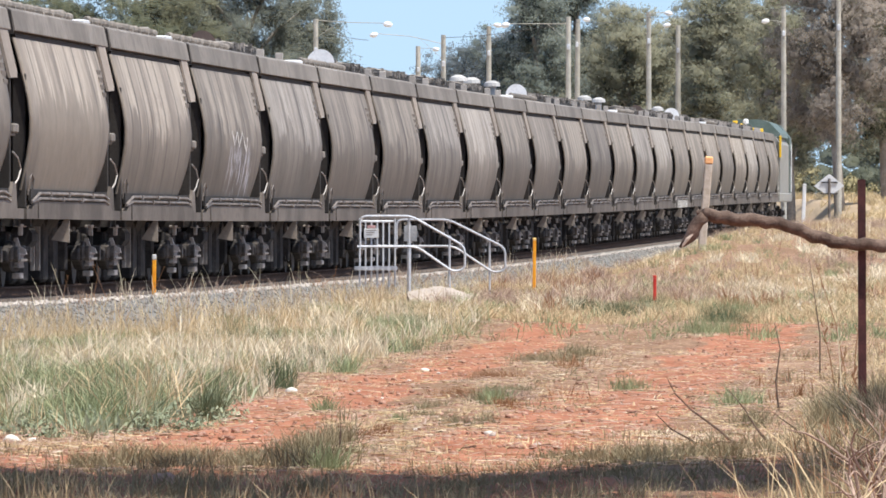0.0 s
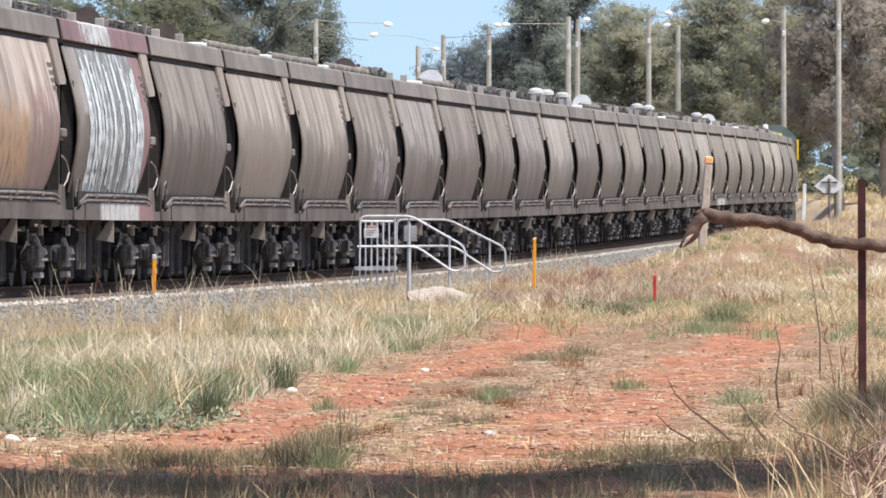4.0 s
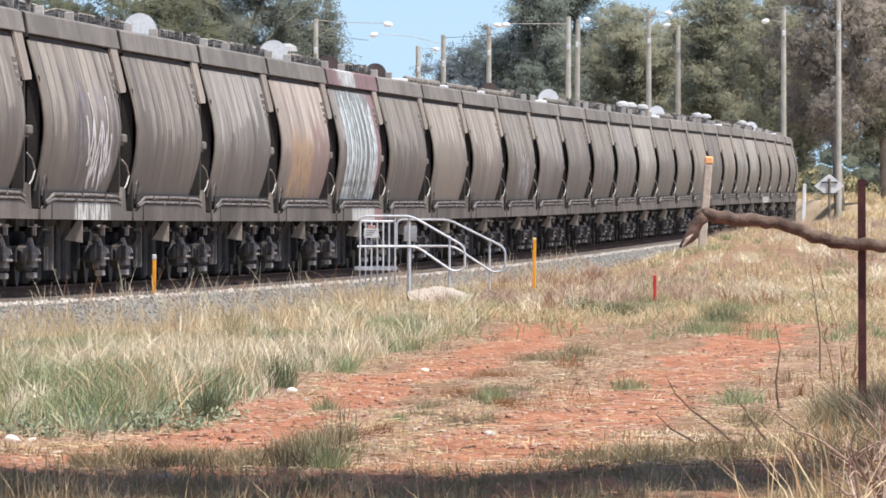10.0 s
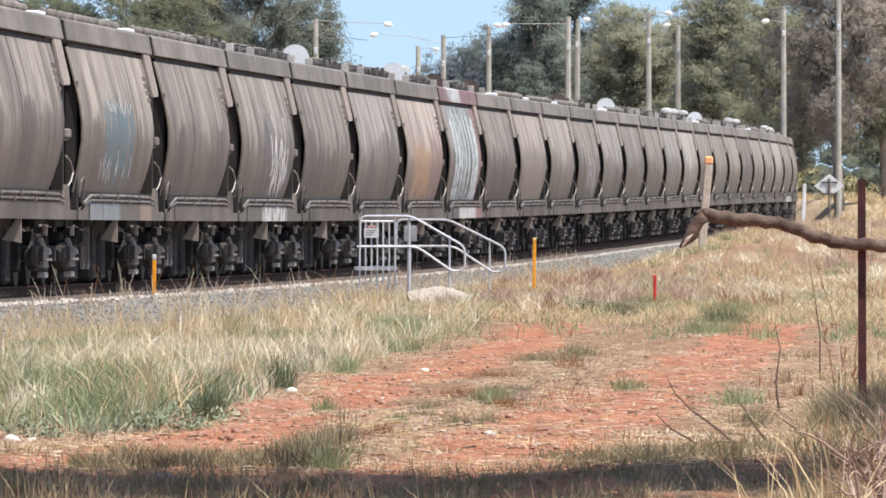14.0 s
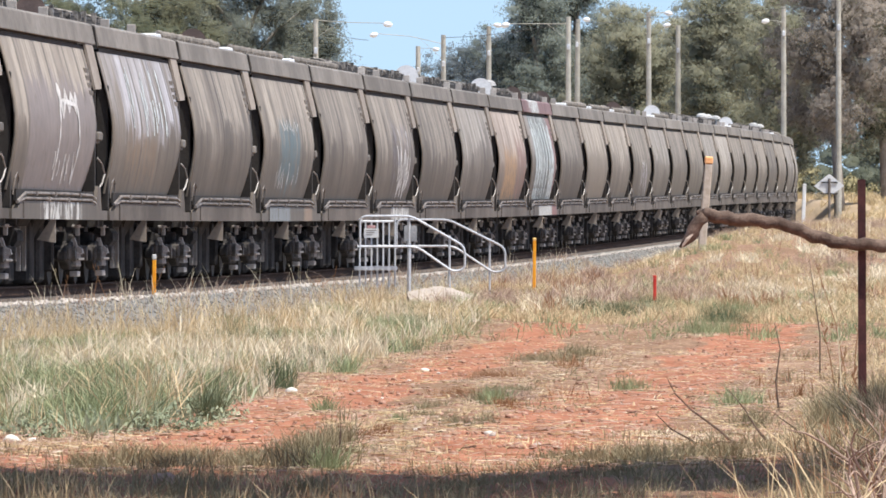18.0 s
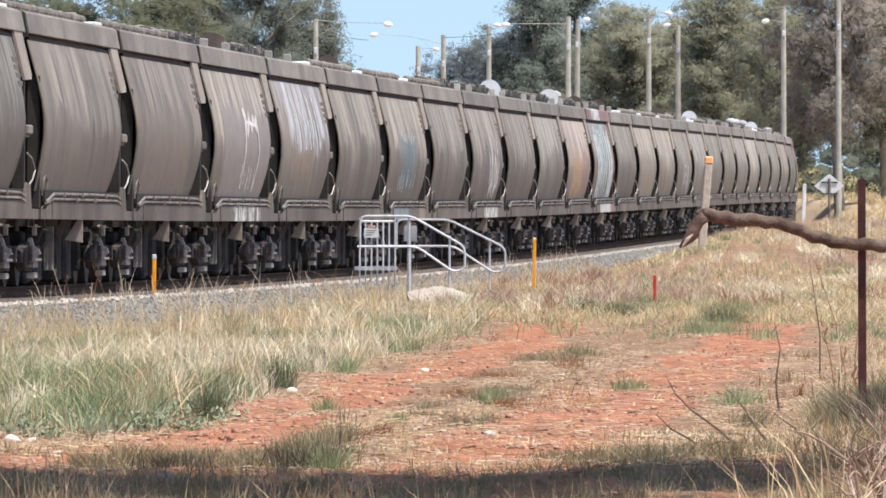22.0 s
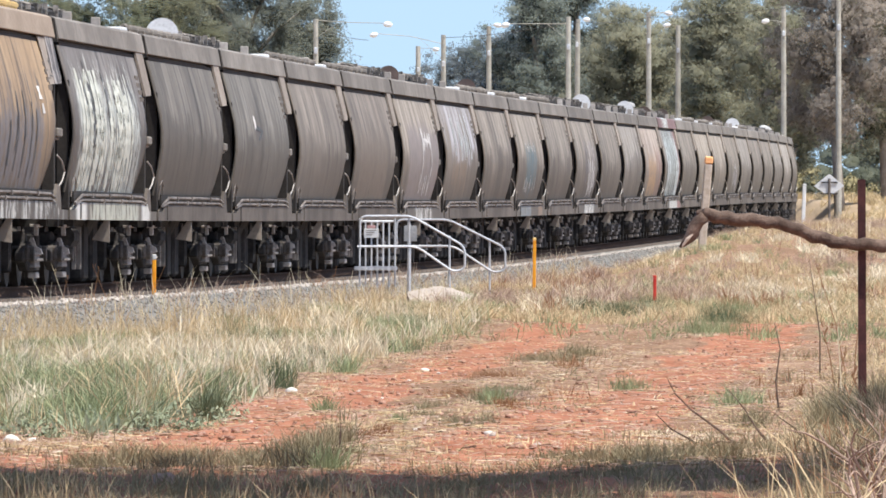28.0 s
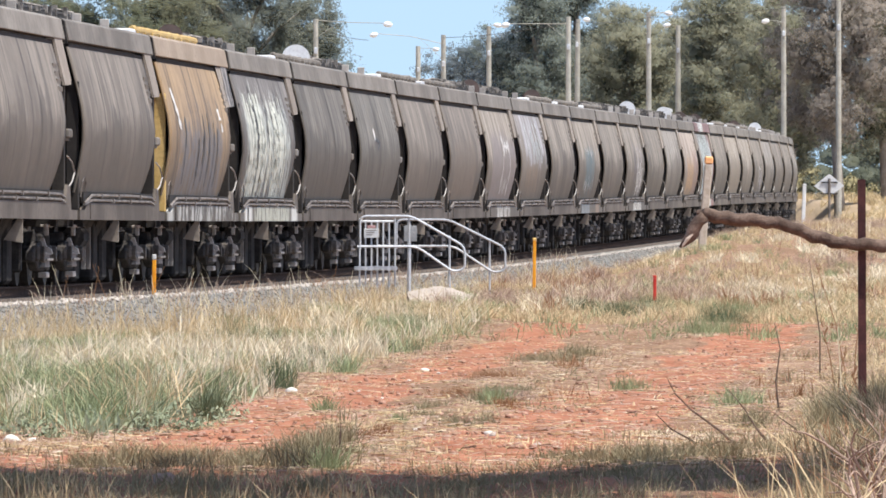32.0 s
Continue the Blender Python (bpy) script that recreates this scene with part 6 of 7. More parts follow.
field("ballast_straw", "tall thin tan grass growing at the foot of the ballast", straw_mat, 120, 9000, 112, 215, 0.2, 0.7, 0.006, 0.6, by_toe, 20)
field("ballast_rust", "pinkish brown seed heads at the foot of the ballast", pink_weed_mat, 121, 1600, 140, 235, 0.15, 0.55, 0.006, 0.8, by_toe, 40)
def ballast_weeds(name, label, material, seed, n, o0, o1, hmin, hmax, wid, lean):
    """Thin weeds rooted between the stones of the bank."""
    rng = np.random.default_rng(seed)
    k = n // 5
    s0, o = np.repeat(rng.uniform(-16, 150, k), 5) + rng.normal(0, 0.5, k * 5), np.repeat(rng.uniform(o0, o1, k), 5) + rng.normal(0, 0.04, k * 5)
    p = np.array([line(a, b)[:3] for a, b in zip(s0, o)])
    z = p[:, 2] - 0.24 - np.clip(o - 1.8, 0, 3) * 0.6
    v, f = blades(rng, p[:, 0], p[:, 1], rng.uniform(hmin, hmax, k * 5), np.full(k * 5, wid), lean, z)
    tagged(new(name, mesh_arrays(name, v, f, material)), label, "weeds", kind="stuff")


ballast_weeds("crest_weeds", "pinkish brown twiggy weeds on the ballast crest", pink_weed_mat, 140, 900, 1.62, 2.3, 0.08, 0.36, 0.008, 0.9)
ballast_weeds("crest_straw", "thin pale straw on the ballast crest", pale_straw_mat, 141, 420, 1.66, 3.0, 0.12, 0.60, 0.007, 0.5)
ballast_weeds("slope_straw", "tan feathery grass on the ballast slope", straw_mat, 142, 5200, 2.1, 3.6, 0.10, 0.42, 0.008, 0.6)
ballast_weeds("crest_rust", "rust-brown dead weeds on the ballast crest", rust_blade_mat, 143, 420, 1.62, 2.2, 0.06, 0.28, 0.008, 1.0)
field("near_stalks", "long pale straw stalks standing beside the fence line", straw_mat, 122, 150, 36, 48, 0.25, 0.62, 0.0065, 0.9,
      lambda x, y: sstep(0.0, 0.5, x - y * 0.0215), 4)


def leafy_weed(x, y, r, h, seed):
    """A low weed: a few stems and many small leaves."""
    rng = np.random.default_rng(seed)
    w = new("leafy_weed")
    g = gz(x, y)
    w.location = (x, y, g)
    tagged(w, "low blue-green leafy weed at the edge of grass", "weed", "leafy weeds")
    cen = [(rng.normal(0, r * 0.5), rng.normal(0, r), h * rng.uniform(0.1, 0.85)) for _ in range(18)]
    rad = [rng.uniform(0.02, 0.05) for _ in cen]
    for c in cen[:5]:
        bm = bmesh.new()
        tube(bm, [(0, 0, -0.02), (c[0] * 0.6, c[1] * 0.6, c[2] * 0.6), c], [0.004, 0.003, 0.002], 4)
        part("stem", bm, weed_mat, w)
    v, f, nrm = leaves(rng, cen, rad, 2200, 0.022, 0.2, 0.0)
    fo = foliage("foliage", v, f, nrm, weed_mat)
    fo.parent = w


_rng = np.random.default_rng(61)
for i in range(20):
    d = _rng.uniform(69, 90)
    leafy_weed(_rng.uniform(-2.6, -1.3) - 0.02 * (d - 69), d, _rng.uniform(0.08, 0.18), _rng.uniform(0.06, 0.17), 600 + i)


def grass_tuft(x, y, r, h, n, material, label, seed, wid=0.005, lean=0.7):
    rng = np.random.default_rng(seed)
    bx, by = x + rng.normal(0, r * 0.5, n), y + rng.normal(0, r * 1.2, n)
    v, f = blades(rng, bx, by, h * rng.uniform(0.35, 1.0, n), wid * rng.uniform(0.6, 1.3, n), lean)
    tagged(new("grass_tuft", mesh_arrays("grass_tuft", v, f, material)), label, "grass tuft", "grass tufts on the earth", "stuff")


GT = "low olive grass tuft growing on red earth"
for i, (x, y, r, h, n) in enumerate(((-1.55, 60, .22, .17, 420), (-1.25, 61, .2, .14, 360), (-0.95, 60.5, .16, .15, 320), (-0.72, 64, .15, .2, 380), (-0.58, 64.5, .1, .22, 260),
                                     (-1.75, 58, .15, .13, 260), (-0.5, 61, .1, .1, 140), (0.75, 58.5, .16, .14, 300), (1.0, 57.5, .2, .16, 380), (1.3, 58, .22, .15, 380), (0.55, 60, .1, .1, 130),
                                     (0.95, 60.5, .12, .12, 160), (1.6, 60, .2, .15, 320), (-2.0, 55, .2, .1, 240), (0.2, 55, .2, .1, 220), (-0.6, 54.5, .18, .1, 200), (0.35, 88, .2, .16, 320),
                                     (0.15, 92, .22, .13, 300), (0.6, 95, .25, .12, 300), (-0.1, 84, .12, .14, 200), (0.28, 78, .07, .12, 90), (0.5, 112, .3, .14, 320), (1.3, 128, .3, .2, 360),
                                     (1.0, 133, .3, .18, 320), (1.6, 140, .3, .22, 340), (0.2, 105, .2, .1, 200))):
    dry = i in (16, 17, 18, 21)
    grass_tuft(x, y, r, h, n, rust_blade_mat if dry and i % 2 else dark_blade_mat, "dry brown grass tuft growing between wheel tracks" if dry else GT, 300 + i)


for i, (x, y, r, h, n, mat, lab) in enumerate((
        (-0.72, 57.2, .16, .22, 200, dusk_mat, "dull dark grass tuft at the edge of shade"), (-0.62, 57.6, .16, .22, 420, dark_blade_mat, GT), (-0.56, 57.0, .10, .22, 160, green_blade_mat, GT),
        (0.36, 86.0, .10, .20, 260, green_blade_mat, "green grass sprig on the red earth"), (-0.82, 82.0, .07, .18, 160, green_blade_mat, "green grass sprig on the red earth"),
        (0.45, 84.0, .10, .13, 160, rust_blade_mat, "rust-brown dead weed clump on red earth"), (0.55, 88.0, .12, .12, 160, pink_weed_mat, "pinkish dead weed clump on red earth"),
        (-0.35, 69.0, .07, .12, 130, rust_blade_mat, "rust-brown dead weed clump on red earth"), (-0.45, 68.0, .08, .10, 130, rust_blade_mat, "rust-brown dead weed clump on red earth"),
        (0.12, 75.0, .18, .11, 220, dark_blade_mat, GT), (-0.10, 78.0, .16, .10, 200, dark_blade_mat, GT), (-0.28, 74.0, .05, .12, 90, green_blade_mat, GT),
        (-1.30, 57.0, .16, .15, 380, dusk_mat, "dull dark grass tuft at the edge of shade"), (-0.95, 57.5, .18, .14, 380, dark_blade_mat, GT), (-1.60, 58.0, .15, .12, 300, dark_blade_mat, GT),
        (1.95, 74.0, .12, .20, 200, dark_blade_mat, "olive grass tuft beside the wheel track"), (2.05, 82.0, .16, .22, 220, green_blade_mat, "green grass tuft beside the wheel track"),
        (1.55, 98.0, .16, .20, 260, green_blade_mat, "green grass tuft beside the wheel track"), (2.50, 67.2, .11, .44, 900, dusk_mat, "dark bushy dead weeds round the fence post"),
        (2.32, 70.5, .12, .36, 420, dark_blade_mat, "olive bushy grass round the fence post"), (2.55, 66.8, .10, .36, 260, pink_weed_mat, "pinkish dead weeds round the fence post"),
        (2.79, 190, .26, .36, 520, deep_blade_mat, "dark green weed clump beside the red peg"), (3.05, 192, .30, .26, 420, dusk_mat, "dull grey-green weed clump in dry grass"),
        (3.6, 205, .35, .4, 480, deep_blade_mat, "dark green weed clump beside the red peg"), (2.3, 200, .4, .34, 420, deep_blade_mat, "green weed clump in dry grass"),
        (-0.66, 165, .4, .40, 640, green_blade_mat, "tall green grass clump beside the ramp"), (-0.25, 172, .35, .38, 560, deep_blade_mat, "tall green grass clump beside the ramp"),
        (-0.35, 204, .25, .26, 260, straw_mat, "dry grass tuft before the ramp"), (0.0, 203, .3, .24, 260, green_blade_mat, "green grass tuft before the ramp"),
        (0.35, 202, .25, .22, 240, straw_mat, "dry grass tuft before the ramp"), (3.3, 196, .4, .3, 420, weed_mat, "blue-green weed clump in dry grass"),
        (4.1, 214, .5, .34, 420, straw_mat, "bleached grass clump on the rising ground"), (5.4, 214, .5, .4, 420, pale_straw_mat, "bleached grass clump on the rising ground"),
        (4.3, 182, .4, .4, 420, deep_blade_mat, "dark green weed clump on the rising ground"), (6.4, 236, .6, .45, 420, pale_straw_mat, "bleached grass clump on the rising ground"),
        (4.7, 190, .5, .40, 620, green_blade_mat, "green weed clump on the rising ground"), (3.9, 172, .5, .34, 560, green_blade_mat, "green weed clump on the rising ground"),
        (-2.6, 150, .35, .42, 560, deep_blade_mat, "bright green grass clump beside the ballast"), (-2.45, 152, .2, .44, 360, green_blade_mat, "bright green grass clump beside the ballast"))):
    grass_tuft(x, y, r, h, n, mat, lab, 900 + i)
_rng = np.random.default_rng(88)
for i in range(46):
    d = 72 * (190 / 72) ** _rng.random()
    x = _rng.uniform(max(-0.0376 * d, float(toe(d)) + 0.3), -3.6 + 0.028 * d - 0.55 * float(sstep(80, 110, d)))
    mat, lab = ((deep_blade_mat, "dark green grass clump in the tall grass"), (green_blade_mat, "grey-green grass clump in the tall grass"), (pale_straw_mat, "bleached stalk clump in the tall grass"))[i % 3]
    k = d / 100
    grass_tuft(x, d, 0.10 * k, _rng.uniform(0.24, 0.40), 50 if i % 3 == 2 else 150, mat, lab, 1000 + i, 0.0065 * k, 0.35 if i % 3 == 2 else 0.7)
for i, (x, d) in enumerate(((-2.15, 104), (-1.95, 108), (-1.75, 110), (-2.3, 116), (-2.0, 120), (-0.9, 132), (-0.75, 136))):
    grass_tuft(x, d, 0.14, 0.42, 36, pale_straw_mat, "thick bleached stalks standing in the grass", 1100 + i, 0.012, 0.35)
field("front_stalks", "straw stalks standing nearest, tips in the sun", straw_mat, 130, 900, 46, 52.5, 0.06, 0.24, 0.0035, 0.55,
      lambda x, y: 0.15 + 0.85 * g3(x * 3, y), 22)
field("front_green", "thin green grass nearest in the shade", dark_blade_mat, 131, 1600, 46, 54, 0.06, 0.20, 0.0035, 0.55,
      lambda x, y: g1(x * 3, y * 2), 40)


def dead_shrub(x, y, h, spread, n, seed, label):
    """Bare branching stems of a dead shrub."""
    rng = np.random.default_rng(seed)
    w = new("dead_shrub")
    w.location = (x, y, gz(x, y))
    tagged(w, label, "shrub", "dead shrubs")
    for _ in range(n):
        a, reach, up = rng.uniform(-1, 1), rng.uniform(0.2, 1.0), h * rng.uniform(0.5, 1.0)
        p = [Vector((rng.normal(0, 0.08), rng.normal(0, 0.15), -0.05))]
        for k in range(1, 6):
            t = k / 5
            p.append(Vector((p[0].x + a * reach * spread * t ** 1.3 + rng.normal(0, 0.012), p[0].y + rng.normal(0, 0.05), up * t ** 0.8 + rng.normal(0, 0.012))))
        r = rng.uniform(0.004, 0.010)
        bm = bmesh.new()
        tube(bm, p, [r, r * 0.9, r * 0.8, r * 0.65, r * 0.5, r * 0.25], 5)
        for k in (2, 3, 4):
            q = p[k] + Vector((rng.uniform(-0.16, 0.16), rng.uniform(-0.1, 0.1), rng.uniform(-0.02, 0.12)))
            tube(bm, [p[k], (p[k] + q) / 2 + Vector((0, 0, 0.012)), q], [r * 0.5, r * 0.4, r * 0.2], 4)
        part("stem", bm, shrub_mat, w)


shrub_mat = surface("bleached_dead_stem", (0.24, 0.165, 0.125), (0.40, 0.295, 0.23), 0.9, 14, 60)
dead_shrub(1.72, 46.0, 0.50, 0.42, 16, 41, "bleached bare dead shrub beside the fence line")
dead_shrub(1.95, 50.0, 0.46, 0.45, 12, 42, "bleached bare dead shrub beside the fence line")
dead_shrub(1.62, 43.0, 0.50, 0.34, 9, 43, "tall bare dead shrub beside the fence line")
field("fence_straw", "long tangled dry straw beside the fence post", dark_blade_mat, 114, 5000, 46, 66, 0.05, 0.27, 0.004, 0.9,
      lambda x, y: sstep(0.02, 0.5, x - y * 0.0272), 25)
field("fence_stalks", "long brown dead stalks beside the fence post", rust_blade_mat, 115, 700, 46, 64, 0.08, 0.34, 0.005, 1.0,
      lambda x, y: sstep(0.02, 0.4, x - y * 0.029), 15)
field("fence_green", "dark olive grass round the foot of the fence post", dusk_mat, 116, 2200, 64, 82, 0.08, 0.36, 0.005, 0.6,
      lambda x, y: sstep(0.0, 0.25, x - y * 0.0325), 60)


def twig_pile(x, y, pts, name, label):
    bm = bmesh.new()
    tube(bm, [(x + a, y + b, gz(x + a, y + b) + c) for a, b, c in pts], [0.008 - 0.006 * i / (len(pts) - 1) for i in range(len(pts))], 5)
    tagged(part(name, bm, bark_dead), label, "twig", "fallen twigs")


TW = "thin dead twig lying on the ground"
twig_pile(1.66, 64, [(0, 0, -0.03), (-0.16, 0, 0.11), (-0.31, 0, 0.22), (-0.40, 0, 0.31), (-0.445, 0, 0.40)], "fallen_twig", TW)
twig_pile(1.80, 64, [(0, 0, 0.0), (-0.10, 0, 0.12), (-0.16, 0, 0.22), (-0.25, 0, 0.33)], "fallen_twig", TW)
twig_pile(1.42, 63.6, [(0, 0, -0.01), (-0.08, 0, 0.06), (-0.19, 0, 0.12), (-0.27, 0, 0.20)], "fallen_twig", TW)
twig_pile(1.36, 63.2, [(0, 0, 0.0), (0.12, 0, 0.05), (0.30, 0, 0.04)], "fallen_twig", TW)
twig_pile(2.02, 65.0, [(0, 0, 0.02), (-0.07, 0, 0.10), (-0.19, 0, 0.19)], "fallen_twig", TW)
twig_pile(2.28, 80, [(0, 0, 0.0), (-0.02, 0, 0.2), (0.01, 0, 0.42), (-0.03, 0, 0.6)], "fallen_twig", "upright dead weed stem")
twig_pile(3.52, 110, [(0, 0, -0.05), (0.0, 0, 0.4), (-0.05, 0, 0.75), (-0.1, 0, 1.1)], "fallen_twig", "tall upright dead weed stem")
twig_pile(-0.55, 63, [(0, 0, 0.0), (0.0, 0, 0.08), (0.005, 0, 0.16)], "fallen_twig", "short dark dead weed stem")


# ---- stones and litter on the red earth ----
def rock(x, y, r, seed, material, label):
    rng = np.random.default_rng(seed)
    bm = bmesh.new()
    bmesh.ops.create_icosphere(bm, subdivisions=2, radius=r)
    for v in bm.verts:
        n = v.co.normalized()
        v.co *= 1 + 0.22 * math.sin(3.1 * n.x + seed) * math.cos(2.7 * n.z + seed * 2) + rng.uniform(-0.05, 0.05)
        v.co.z *= 0.75
        v.co.x *= 1.15
    bmesh.ops.translate(bm, vec=(x, y, gz(x, y) + r * 0.45), verts=bm.verts[:])
    tagged(part("stone", bm, material, smooth=True), label, "stone", "loose stones")


pale_stone = surface("pale_quartz_stone", (0.58, 0.54, 0.48), (0.74, 0.69, 0.62), 0.8, 20, 90, geo=True)
pink_stone = surface("pinkish_stone", (0.42, 0.29, 0.24), (0.52, 0.38, 0.32), 0.85, 20, 90, geo=True)
ST = "pale loose stone on the red earth"
for x, d, r, sd in ((0.265, 66.5, 0.028, 1), (-2.46, 67.2, 0.046, 2), (-2.36, 67.6, 0.032, 3), (-1.85, 68.0, 0.020, 4), (-1.25, 97.0, 0.045, 6),
                     (-0.18, 118.0, 0.04, 7)):
    rock(x, d, r, sd, pale_stone, ST)
rock(-1.27, 53.5, 0.05, 5, pink_stone, "pinkish half-buried stone in the shade")
_rng = np.random.default_rng(9)
for i in range(60):
    d = 60 + 90 * _rng.random()
    t = _rng.choice((-2.15 + 0.0395 * d, -3.35 + 0.028 * d))
    rock(t + _rng.normal(0, 0.6), d, _rng.uniform(0.008, 0.02), 100 + i, pale_stone if i % 2 else pink_stone, ST if i % 2 else "small pinkish stone on the red earth")


def clods():
    """Crumbs of red earth and grit on the wheel tracks."""
    rng = np.random.default_rng(33)
    base = np.array([(1, 1, 1), (1, -1, -1), (-1, 1, -1), (-1, -1, 1), (-1, -1, -0.2), (0.2, 1, -1)]) * 0.5
    tri = np.array([(0, 2, 3), (0, 3, 1), (0, 1, 5), (0, 5, 2), (1, 3, 4), (2, 4, 3), (1, 4, 5), (2, 5, 4)])
    n = 16000
    y = 54 * (190 / 54) ** rng.random(n)
    x = rng.uniform(-1, 1, n) * (y * 0.0376 + 0.4)
    ok = (x > toe(y) + 0.3) & (rng.random(n) < 0.25 + 0.75 * wheel_track(x, y))
    x, y = x[ok], y[ok]
    n = len(x)
    k = 0.006 + 0.036 * rng.random(n) ** 4
    p = np.stack([x, y, ground_z(x, y) + k * 0.15], 1)
    v = (base[None] * rng.uniform(0.6, 1.4, (n, 6, 3)) * np.array((1.3, 1.3, 0.8))) * k[:, None, None] + p[:, None, :]
    f = tri[None] + 6 * np.arange(n)[:, None, None]
    tagged(new("earth_clods", mesh_arrays("earth_clods", v.reshape(-1, 3), f.reshape(-1, 3), clod_mat)), "crumbs of red earth and grit on the track", "clods", kind="stuff")


clod_mat = leaf_material("red_earth_crumb", (0.19, 0.09, 0.06), (0.46, 0.27, 0.19), 0.0)
clods()


def weed_stalk(x, y, h, a, seed):
    """A tall bent weed stalk with side twigs."""
    rng = np.random.default_rng(seed)
    g = gz(x, y)
    bm = bmesh.new()
    top = (x + a * h, y, g + h)
    tube(bm, [(x, y, g - 0.05), (x + a * h * 0.4, y, g + h * 0.5), top], [0.006, 0.0045, 0.003], 5)
    for _ in range(3):
        t = rng.uniform(0.7, 1.0)
        b = rng.uniform(-0.03, 0.03)
        xs = x + a * h * t * (0.8 + 0.2 * t)
        tube(bm, [(xs, y, g + h * t), (xs + b, y, g + h * t + abs(b) * 1.5 + 0.02)], [0.003, 0.004], 4)
    tagged(part("weed_stalk", bm, pale_straw_mat if seed % 3 else rust_blade_mat), "tall thin dry weed stalk beside the ballast", "weed", "weed stalks")


for i, (x, d, h, a) in enumerate(((-5.29, 168, 1.0, -0.3), (-4.78, 172, 0.95, -0.35), (-4.98, 166, 0.75, 0.05), (-4.91, 168, 0.6, 0.3), (-4.49, 176, 0.9, 0.35), (-4.41, 176, 0.6, 0.5), (-5.37, 165, 0.5, -0.4),
                                   (-3.88, 178, 0.55, 0.4), (-4.53, 172, 0.5, -0.2), (-2.20, 205, 0.6, -0.3), (-1.97, 206, 0.75, 0.15), (-1.72, 208, 0.65, 0.2), (-1.84, 208, 0.5, -0.5), (-2.44, 204, 0.5, 0.5),
                                   (-1.44, 208, 0.5, 0.4), (-2.70, 198, 0.45, -0.2), (2.71, 250, 0.6, 0.1), (4.59, 210, 0.5, 0.1), (2.71, 80, 0.6, -0.05), (3.00, 90, 0.4, 0.2), (-5.56, 160, 0.4, 0.3), (-4.09, 176, 0.45, -0.3),
                                   (-5.1, 170, 0.9, 0.15), (-4.65, 174, 1.0, -0.15), (-4.3, 177, 0.8, -0.1), (-3.95, 180, 0.7, 0.2), (-3.6, 183, 0.75, -0.2), (-3.3, 186, 0.6, 0.3), (-5.45, 166, 0.85, 0.2))):
    weed_stalk(x, d, h, a, 500 + i)
for x, d, h, a in ((3.78, 110, 1.08, -0.28), (3.62, 104, 0.6, 0.1), (3.2, 96, 0.5, -0.2), (2.6, 72, 0.34, -0.3), (2.35, 70, 0.3, 0.3)):
    weed_stalk(x, d, h, a, 600)


def litter(name, label, n, lo, hi, wid, material, seed, bare):
    """Dry leaves, bark strips or straw lying on the earth; bare: how many lie on the wheel tracks."""
    rng = np.random.default_rng(seed)
    y = 56 + 130 * rng.random(n) ** 1.2
    x = rng.uniform(-1, 1, n) * (y * 0.0376 + 0.4)
    ok = (x > toe(y) + 0.3) & (rng.random(n) < 1 - (1 - bare) * wheel_track(x, y))
    x, y = x[ok], y[ok]
    n = len(x)
    a = rng.uniform(0, np.pi, n)
    L, W = lo + (hi - lo) * rng.random(n) ** 2, wid * (0.25 + rng.random(n) ** 3)
    z = ground_z(x, y) + 0.02
    ca, sa = np.cos(a), np.sin(a)
    t1, t2 = 0.25 * L * rng.random(n) ** 2, rng.uniform(0, 0.006, n)
    p = [np.stack([x - ca * L - sa * W, y - sa * L + ca * W, z], 1), np.stack([x - ca * L + sa * W, y - sa * L - ca * W, z + t2], 1),
         np.stack([x + ca * L + sa * W, y + sa * L - ca * W, z + t1], 1), np.stack([x + ca * L - sa * W, y + sa * L + ca * W, z + t1 + t2], 1)]
    v = np.stack(p, 1).reshape(-1, 3)
    tagged(new(name, mesh_arrays(name, v, np.arange(4 * n).reshape(n, 4), material)), label, "litter", kind="stuff")


litter("leaf_litter", "dry leaves and straw scattered on the earth", 15000, 0.008, 0.09, 0.006, straw_mat, 71, 0.4)
litter("straw_litter", "long pinkish straw lying flat on the earth", 16000, 0.03, 0.17, 0.005, pink_weed_mat, 73, 0.3)
litter("brown_litter", "brown dead stems lying flat on the earth", 7000, 0.02, 0.13, 0.006, rust_blade_mat, 74, 0.5)
litter("pale_litter", "bleached straw pieces lying on the earth", 2200, 0.01, 0.10, 0.006, pale_straw_mat, 75, 0.4)


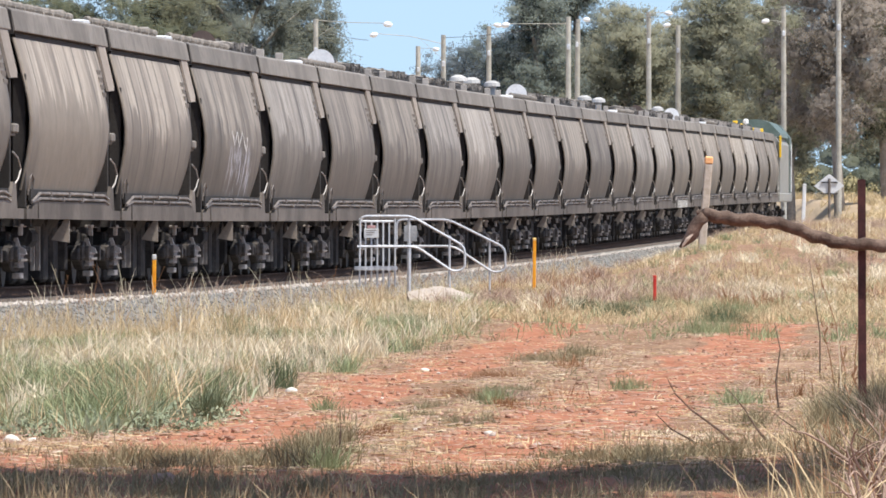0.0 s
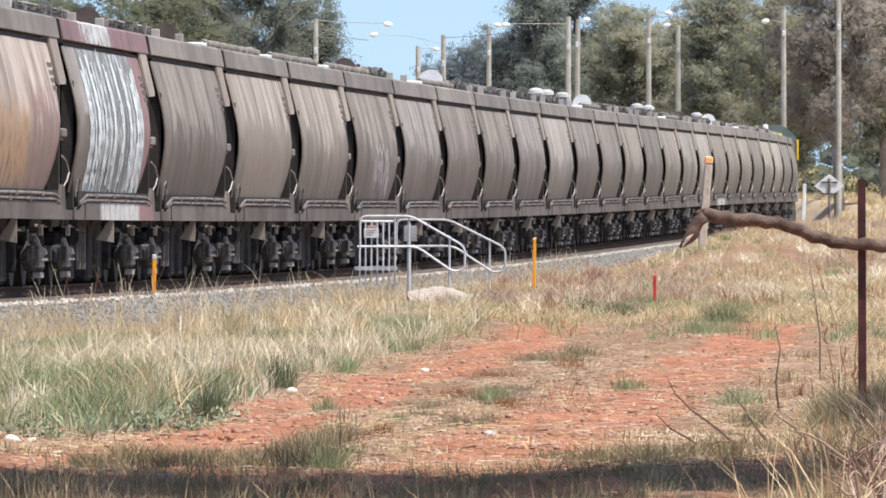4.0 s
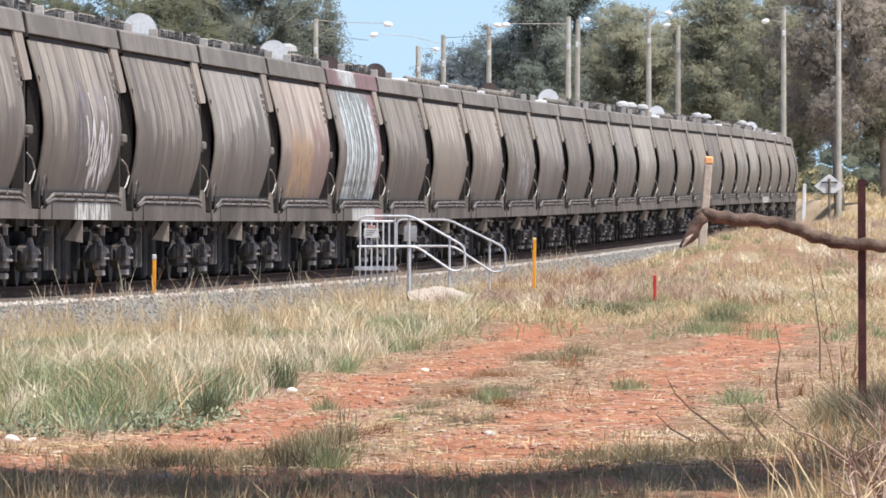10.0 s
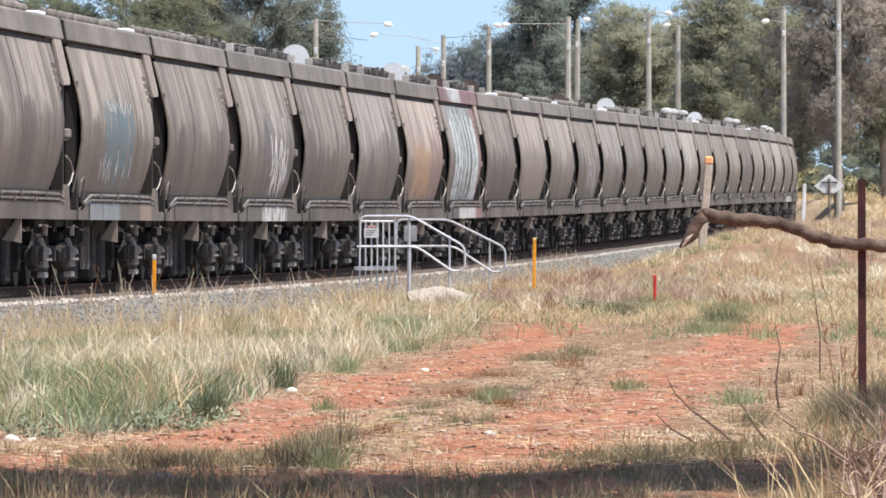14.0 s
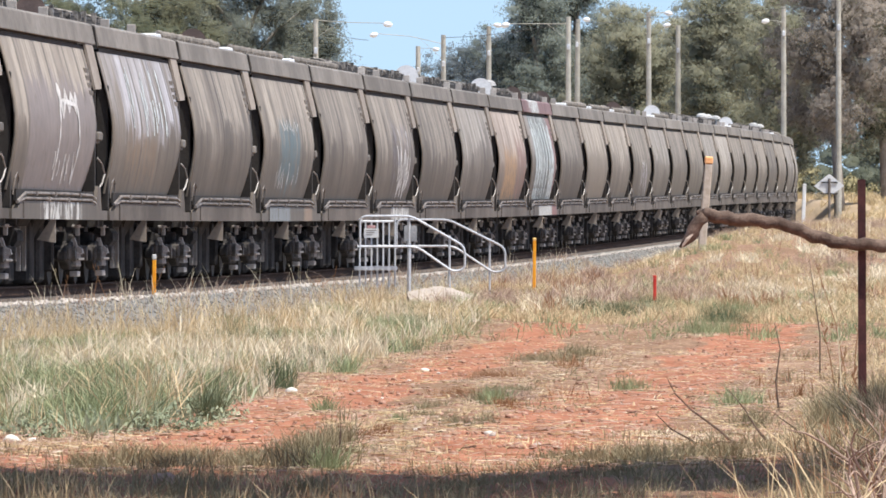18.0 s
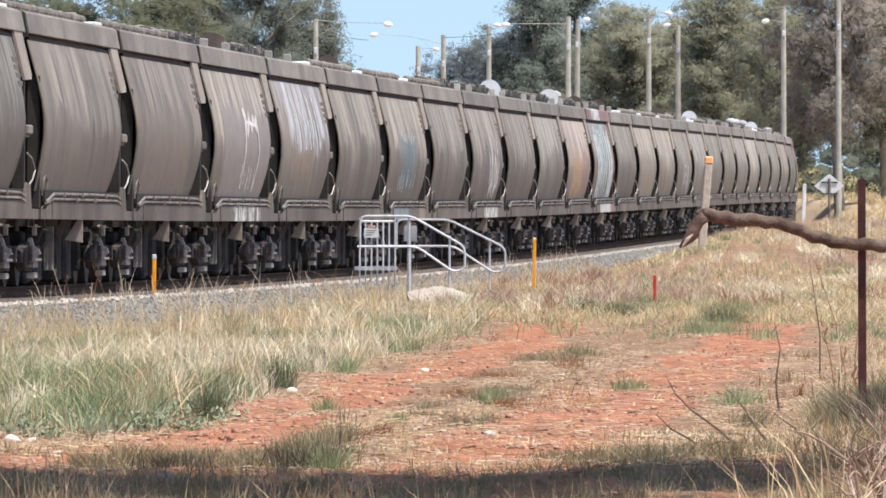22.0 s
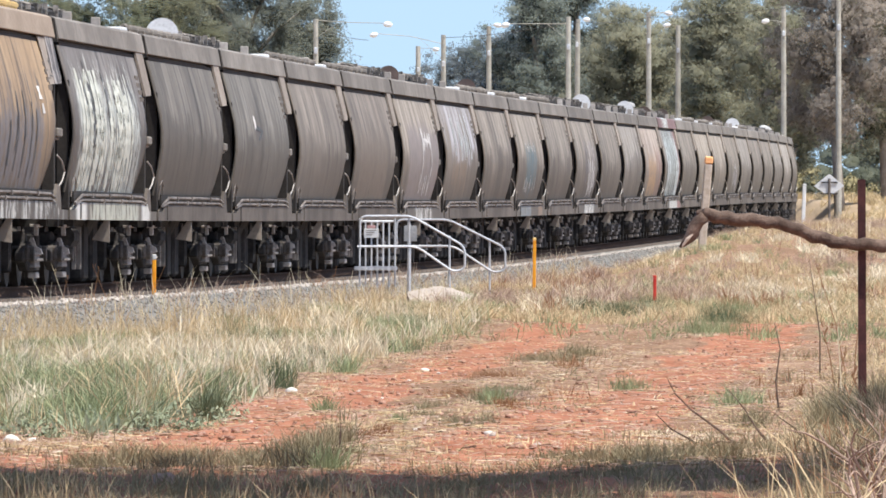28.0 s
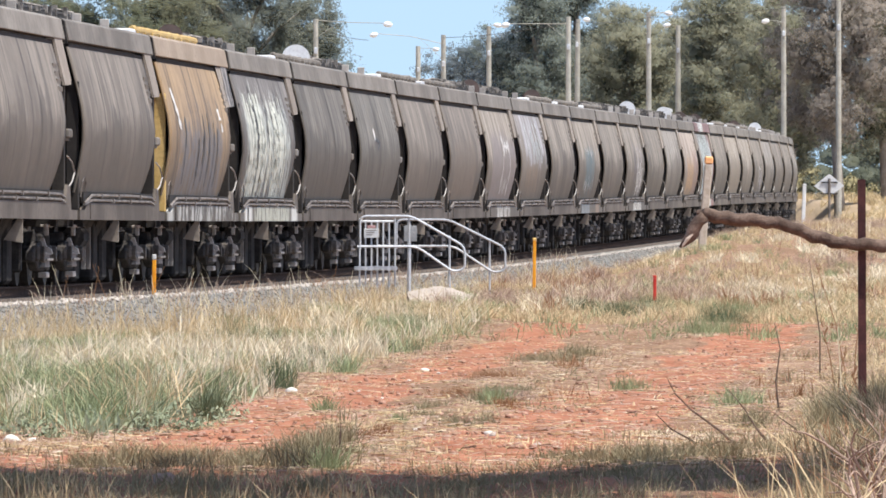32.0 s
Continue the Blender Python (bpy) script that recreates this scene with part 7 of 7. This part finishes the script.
def bark_bits():
    """Dark curled bark and leaves on the earth."""
    rng = np.random.default_rng(72)
    n = 380
    y = 55 * (180 / 55) ** rng.random(n)
    x = rng.uniform(-1, 1, n) * (y * 0.0376 + 0.4)
    ok = x > toe(y) + 0.3
    x, y = x[ok], y[ok]
    n = len(x)
    a, L, W = rng.uniform(-0.5, 0.5, n), rng.uniform(0.006, 0.045, n), rng.uniform(0.004, 0.010, n)
    z = ground_z(x, y) + 0.012
    h = rng.uniform(0.004, 0.02, n)
    p = [np.stack([x - np.cos(a) * L, y - np.sin(a) * L, z], 1), np.stack([x + np.cos(a) * L, y + np.sin(a) * L, z + h * 0.3], 1),
         np.stack([x + np.cos(a) * L * 0.8, y + np.sin(a) * L, z + h], 1), np.stack([x - np.cos(a) * L * 0.7, y - np.sin(a) * L, z + W], 1)]
    v = np.stack(p, 1).reshape(-1, 3)
    tagged(new("bark_bits", mesh_arrays("bark_bits", v, np.arange(4 * n).reshape(n, 4), bark_mat)), "dark bark and dead leaves on the red earth", "litter", kind="stuff")


bark_mat = leaf_material("dark_dead_bark", (0.09, 0.055, 0.04), (0.26, 0.16, 0.11), 0.0)
bark_bits()


# ---- movement ----
def travelled(t):
    """Wagon lengths that the train has gone since 13 s."""
    return PHASE[0] + PHASE[1] * (t - 13) + PHASE[2] * (t - 13) ** 2 + PHASE[3] * (t - 13) ** 3


PHASE = (0.0019027, 0.5937531, -0.0015009, -0.0000196)


def on_line(s, half):
    """The pose of a vehicle with its middle at s on the line, carried by two bogies."""
    xa, ya, za, _ = line(s - half)
    xb, yb, zb, _ = line(s + half)
    run = math.hypot(xb - xa, yb - ya)
    return pose((xa + xb) / 2, (ya + yb) / 2, (za + zb) / 2, math.degrees(math.atan2(zb - za, run)), 0, -math.degrees(math.atan2(xb - xa, yb - ya)))


def motions():
    times = [float(t) for t in range(33)]
    for j, w in enumerate(train):
        walk(w, [(t, on_line((30.5 - j + travelled(t)) * PITCH, 5.35)) for t in times])
    walk(loco, [(t, on_line((31.0 + travelled(t)) * PITCH + 10.3, 6.2)) for t in times])


motions()
